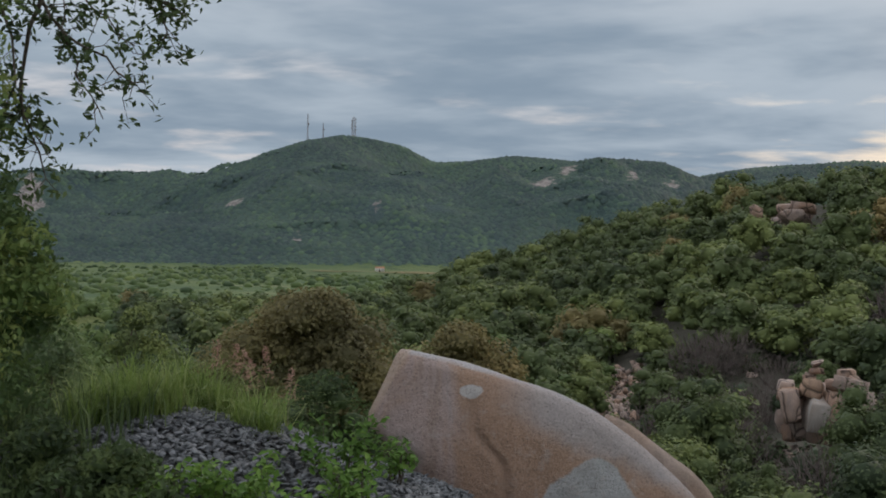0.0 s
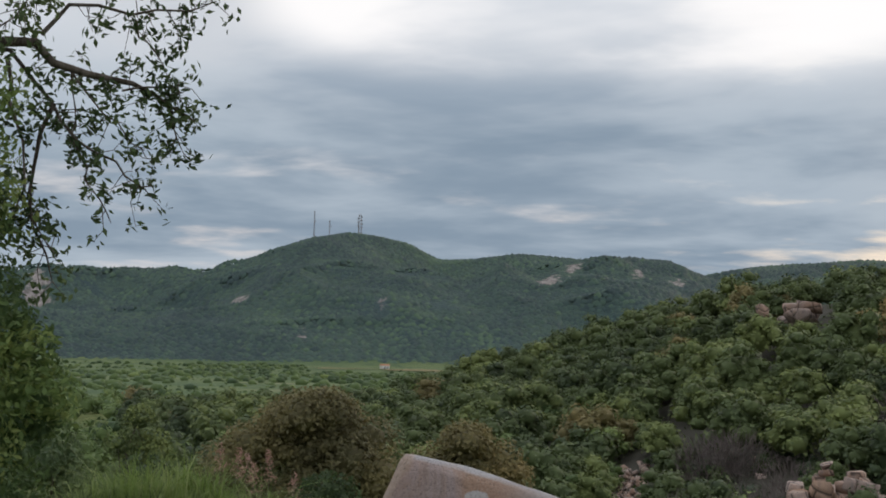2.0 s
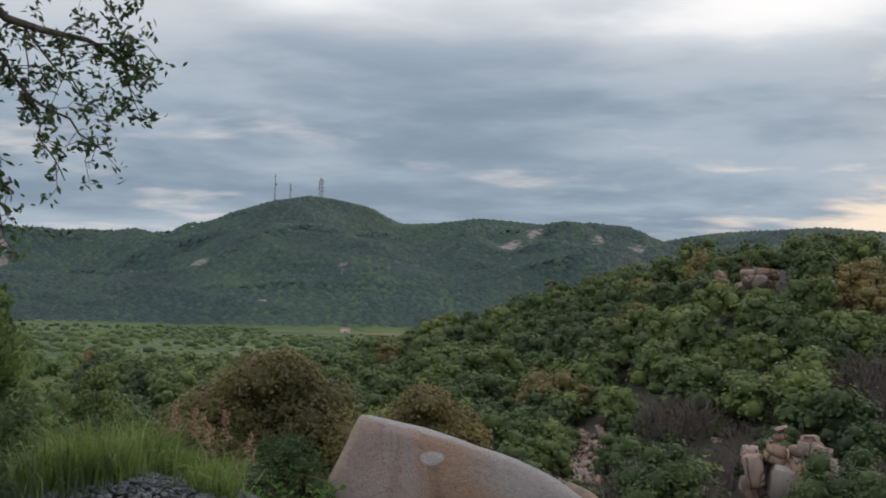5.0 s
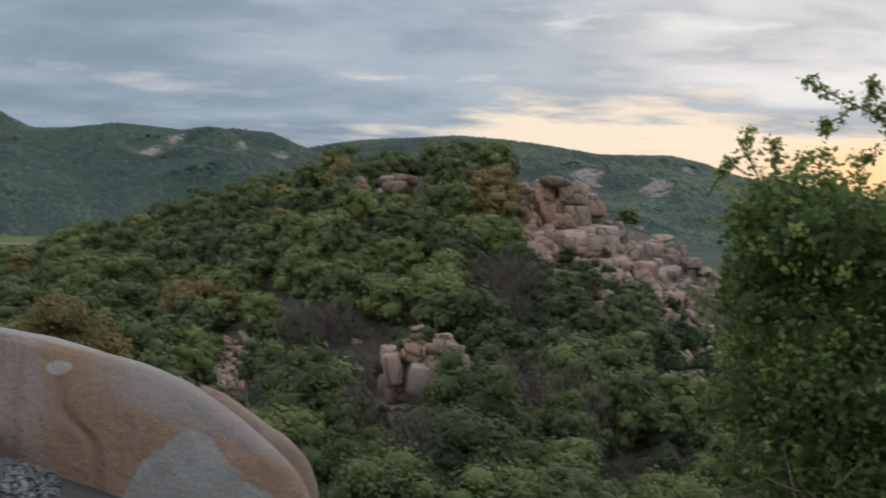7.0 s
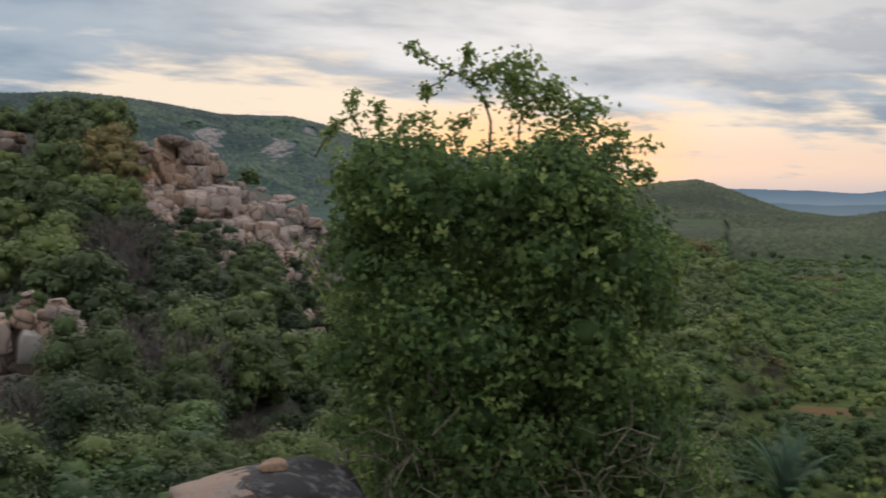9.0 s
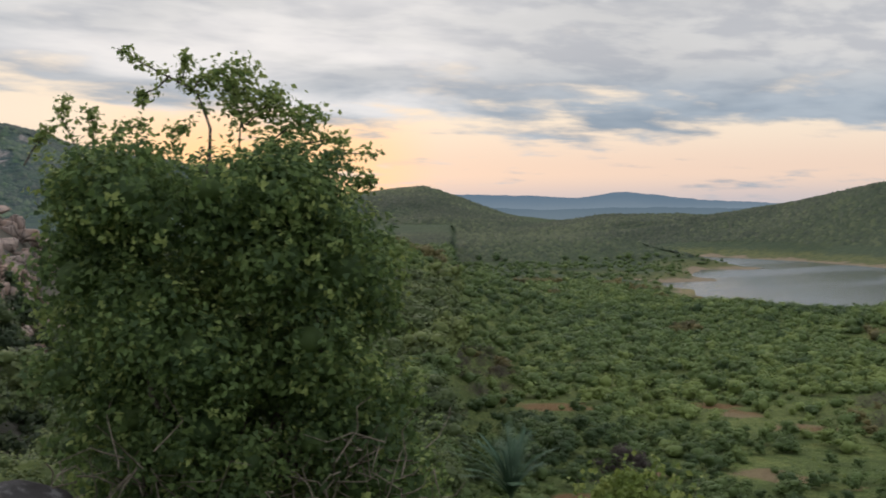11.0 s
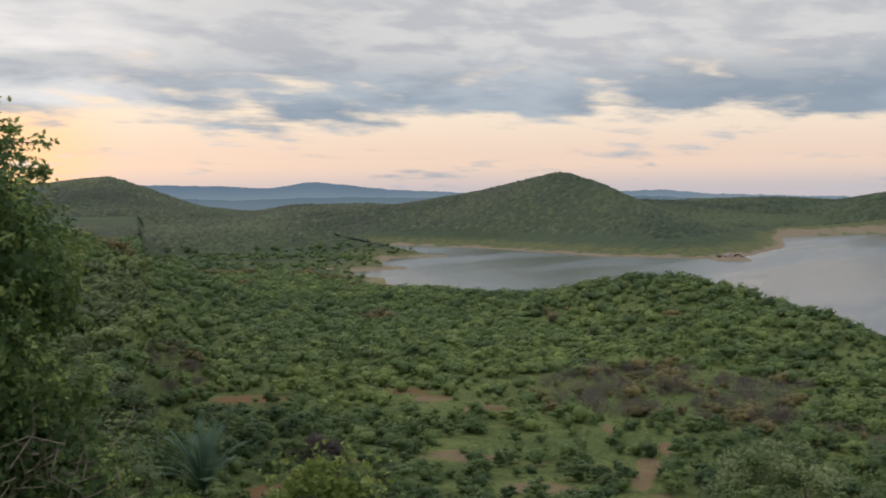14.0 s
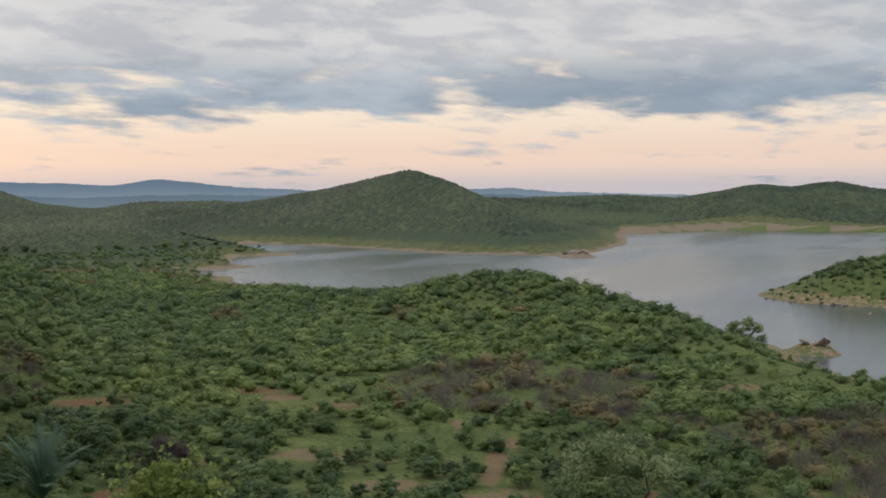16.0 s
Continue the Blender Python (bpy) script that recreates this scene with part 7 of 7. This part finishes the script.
        lv.append(leaves(rng, base + rng.normal(0, 0.07, (m, 3)), np.tile((0, -0.3, 0.6), (m, 1)), 0.06, 0.035, 0.8))
    for one in st:
        part("stem", one, BARK_PALE, ob)
    part("leaves", merge(lv), LEAF_PALE, ob)["kind"] = "stuff"
    # leafy shoots standing out of the bush on the slope
    fx, fy, fz = ground_at(57, 16)
    ob = thing("leafy_shoots", "yellow-green leafy shoots with round leaves", "shrub", at=(fx, fy, fz))
    for az, el in ((56.6, -11.0), (57.3, -10.7), (58.2, -11.2), (55.4, -11.4), (59.2, -11.3), (60.1, -11.9), (54.6, -12.0)):
        q = np.array(spot(az, el, 16)) - (fx, fy, fz)
        pts = bent(rng, q * (0.6, 0.6, 0.35), q, 6, 0.05)
        part("stem", tube(pts, np.linspace(0.010, 0.003, 6), 4), BARK_PALE, ob)
        m = 46
        t = rng.uniform(0.4, 1, m) * 4.999
        base = np.array([np.array(pts[int(k)]) * (1 - k % 1) + np.array(pts[int(k) + 1]) * (k % 1) for k in t])
        part("leaves", leaves(rng, base + rng.normal(0, 0.06, (m, 3)), np.tile((-0.3, -0.5, 0.6), (m, 1)), 0.09, 0.062, 0.7, rng.uniform(0.2, 1, m)), LEAF_LIME, ob)["kind"] = "stuff"
    # the palm
    r = 30.0
    foot = ground_at(51.2, r)
    ob = thing("young_palm", "young blue-green palm with feathered fronds", "palm", at=foot)
    heart = np.array(spot(51.2, -13.2, r)) - np.array(foot)
    part("trunk", tube([(0, 0, 0), tuple(heart * 0.5), tuple(heart)], [0.12, 0.10, 0.08], 8), BARK, ob)
    for k in range(26):
        a = rng.uniform(0, 6.28)
        out, rise = rng.uniform(0.15, 1.35), rng.uniform(1.1, 2.0)
        pts = [heart + np.array((math.cos(a) * out * t ** 1.5, math.sin(a) * out * t ** 1.5, rise * t - (0.05 + 0.35 * out) * t ** 2.5)) for t in np.linspace(0, 1, 9)]
        frond = [tube([tuple(p) for p in pts], np.linspace(0.014, 0.003, 9), 4)]
        at, ways, tips = [], [], []
        for t in np.linspace(0.15, 1, 44):
            q = t * 7.999
            c = pts[int(q)] * (1 - q % 1) + pts[int(q) + 1] * (q % 1)
            tan = pts[int(q) + 1] - pts[int(q)]
            tan /= np.linalg.norm(tan)
            side = np.cross(tan, (0, 0, 1.0))
            side /= np.linalg.norm(side) + 1e-9
            for s in (-1, 1):
                ln = 0.42 * (1 - 0.6 * abs(t - 0.45))
                tip = c + (side * s * 0.75 + tan * 0.75 + np.array((0, 0, -0.12))) * ln
                w = np.cross(tip - c, (0, 0, 1.0))
                w = w / (np.linalg.norm(w) + 1e-9) * 0.012
                frond.append((np.array([c - w, c + w, tip]), np.array([[0, 1, 2]]), 0.5 + 0.2 * s))
        part("frond", merge(frond), LEAF_PALM, ob)


build_near_plants()


# ---- masts and house far off ----
STEEL, gr_, bs_ = material("grey_steel", 0.6, 0.4)
gr_.put(bs_.inputs["Base Color"], gr_.mix(gr_.noise(place(gr_), 0.5), (0.20, 0.19, 0.19), (0.30, 0.27, 0.26)))
WHITE, gr_, bs_ = material("whitewash", 0.9, 0.1)
gr_.put(bs_.inputs["Base Color"], gr_.mix(gr_.noise(place(gr_), 0.8), (0.62, 0.60, 0.56), (0.78, 0.77, 0.74)))
TILE, gr_, bs_ = material("clay_tiles", 0.9, 0.1)
gr_.put(bs_.inputs["Base Color"], gr_.mix(gr_.noise(place(gr_), 1.5), (0.30, 0.15, 0.09), (0.40, 0.23, 0.14)))


def beam(a, b, r):
    return tube([a, b], [r, r], 4)


def build_mast(az, r, top_el, base_w, top_w, label, drums=0, leg=0.28):
    x, y, z = ground_at(az, r)
    h = EYE + r * math.tan(radians(top_el)) - z
    ob = thing("radio_mast", label, "mast", "masts on the hill", (x, y, z))
    w = lambda t: (base_w + (top_w - base_w) * t) / 2
    corners = ((-1, -1), (1, -1), (1, 1), (-1, 1))
    for cx, cy in corners:
        part("leg", beam((cx * w(0), cy * w(0), 0), (cx * w(1), cy * w(1), h), leg), STEEL, ob)
    n = max(5, int(h / 4))
    for i in range(n):
        t0, t1 = i / n, (i + 1) / n
        br = []
        for (ax, ay), (bx, by) in zip(corners, corners[1:] + corners[:1]):
            br.append(beam((ax * w(t0), ay * w(t0), t0 * h), (bx * w(t1), by * w(t1), t1 * h), leg * 0.55))
            br.append(beam((ax * w(t1), ay * w(t1), t1 * h), (bx * w(t1), by * w(t1), t1 * h), leg * 0.55))
        part("brace", merge(br), STEEL, ob)
    for k in range(drums):
        zc = h * (0.35 + 0.6 * (k + 0.5) / drums)
        s = -1 if k % 2 else 1
        part("antenna_drum", tube([(s * (w(zc / h) + 0.2), -0.6, zc), (s * (w(zc / h) + 1.3), -1.4, zc)], [1.1, 1.1], 10), STEEL, ob)
    part("tip_rod", beam((0, 0, h), (0, 0, h * 1.06), 0.12), STEEL, ob)


build_mast(-6.3, 1750, 6.55, 1.6, 0.9, "tall slender grey radio mast on the hilltop", 1, 0.22)
build_mast(-5.6, 1755, 6.15, 1.6, 1.0, "short slender grey radio mast on the hilltop", 1, 0.22)
build_mast(-4.2, 1745, 6.45, 5.0, 3.0, "broad lattice telecom tower with antenna drums", 7, 0.30)

x, y, z = ground_at(-2.9, 1000)
house = thing("farmhouse", "small white farmhouse on the valley floor", "house", at=(x, y, z - 0.2), rz=20)


def box(cx, cy, cz, sx, sy, sz):
    v = np.array([(cx + a * sx / 2, cy + b * sy / 2, cz + c * sz / 2) for a in (-1, 1) for b in (-1, 1) for c in (-1, 1)])
    return v, BOX_F, 0.5


part("wall", box(0, 0, 1.6, 6.5, 5, 3.2), WHITE, house)
rv = np.array([(-3.7, -3, 3.0), (3.7, -3, 3.0), (3.7, 3, 3.0), (-3.7, 3, 3.0), (-3.7, 0, 4.2), (3.7, 0, 4.2)])
part("roof", (rv, np.array([(0, 1, 5), (0, 5, 4), (2, 3, 4), (2, 4, 5), (0, 4, 3), (1, 2, 5)]), 0.5), TILE, house)
part("handle", box(-0.42, -2.6, 1.05, 0.12, 0.05, 0.04), STEEL, part("door", box(-0.8, -2.53, 1.05, 1.0, 0.1, 2.1), BARK, house))
part("pane", box(1.6, -2.585, 1.7, 0.9, 0.02, 0.8), STEEL, part("window", box(1.6, -2.53, 1.7, 1.1, 0.1, 1.0), WHITE, house))
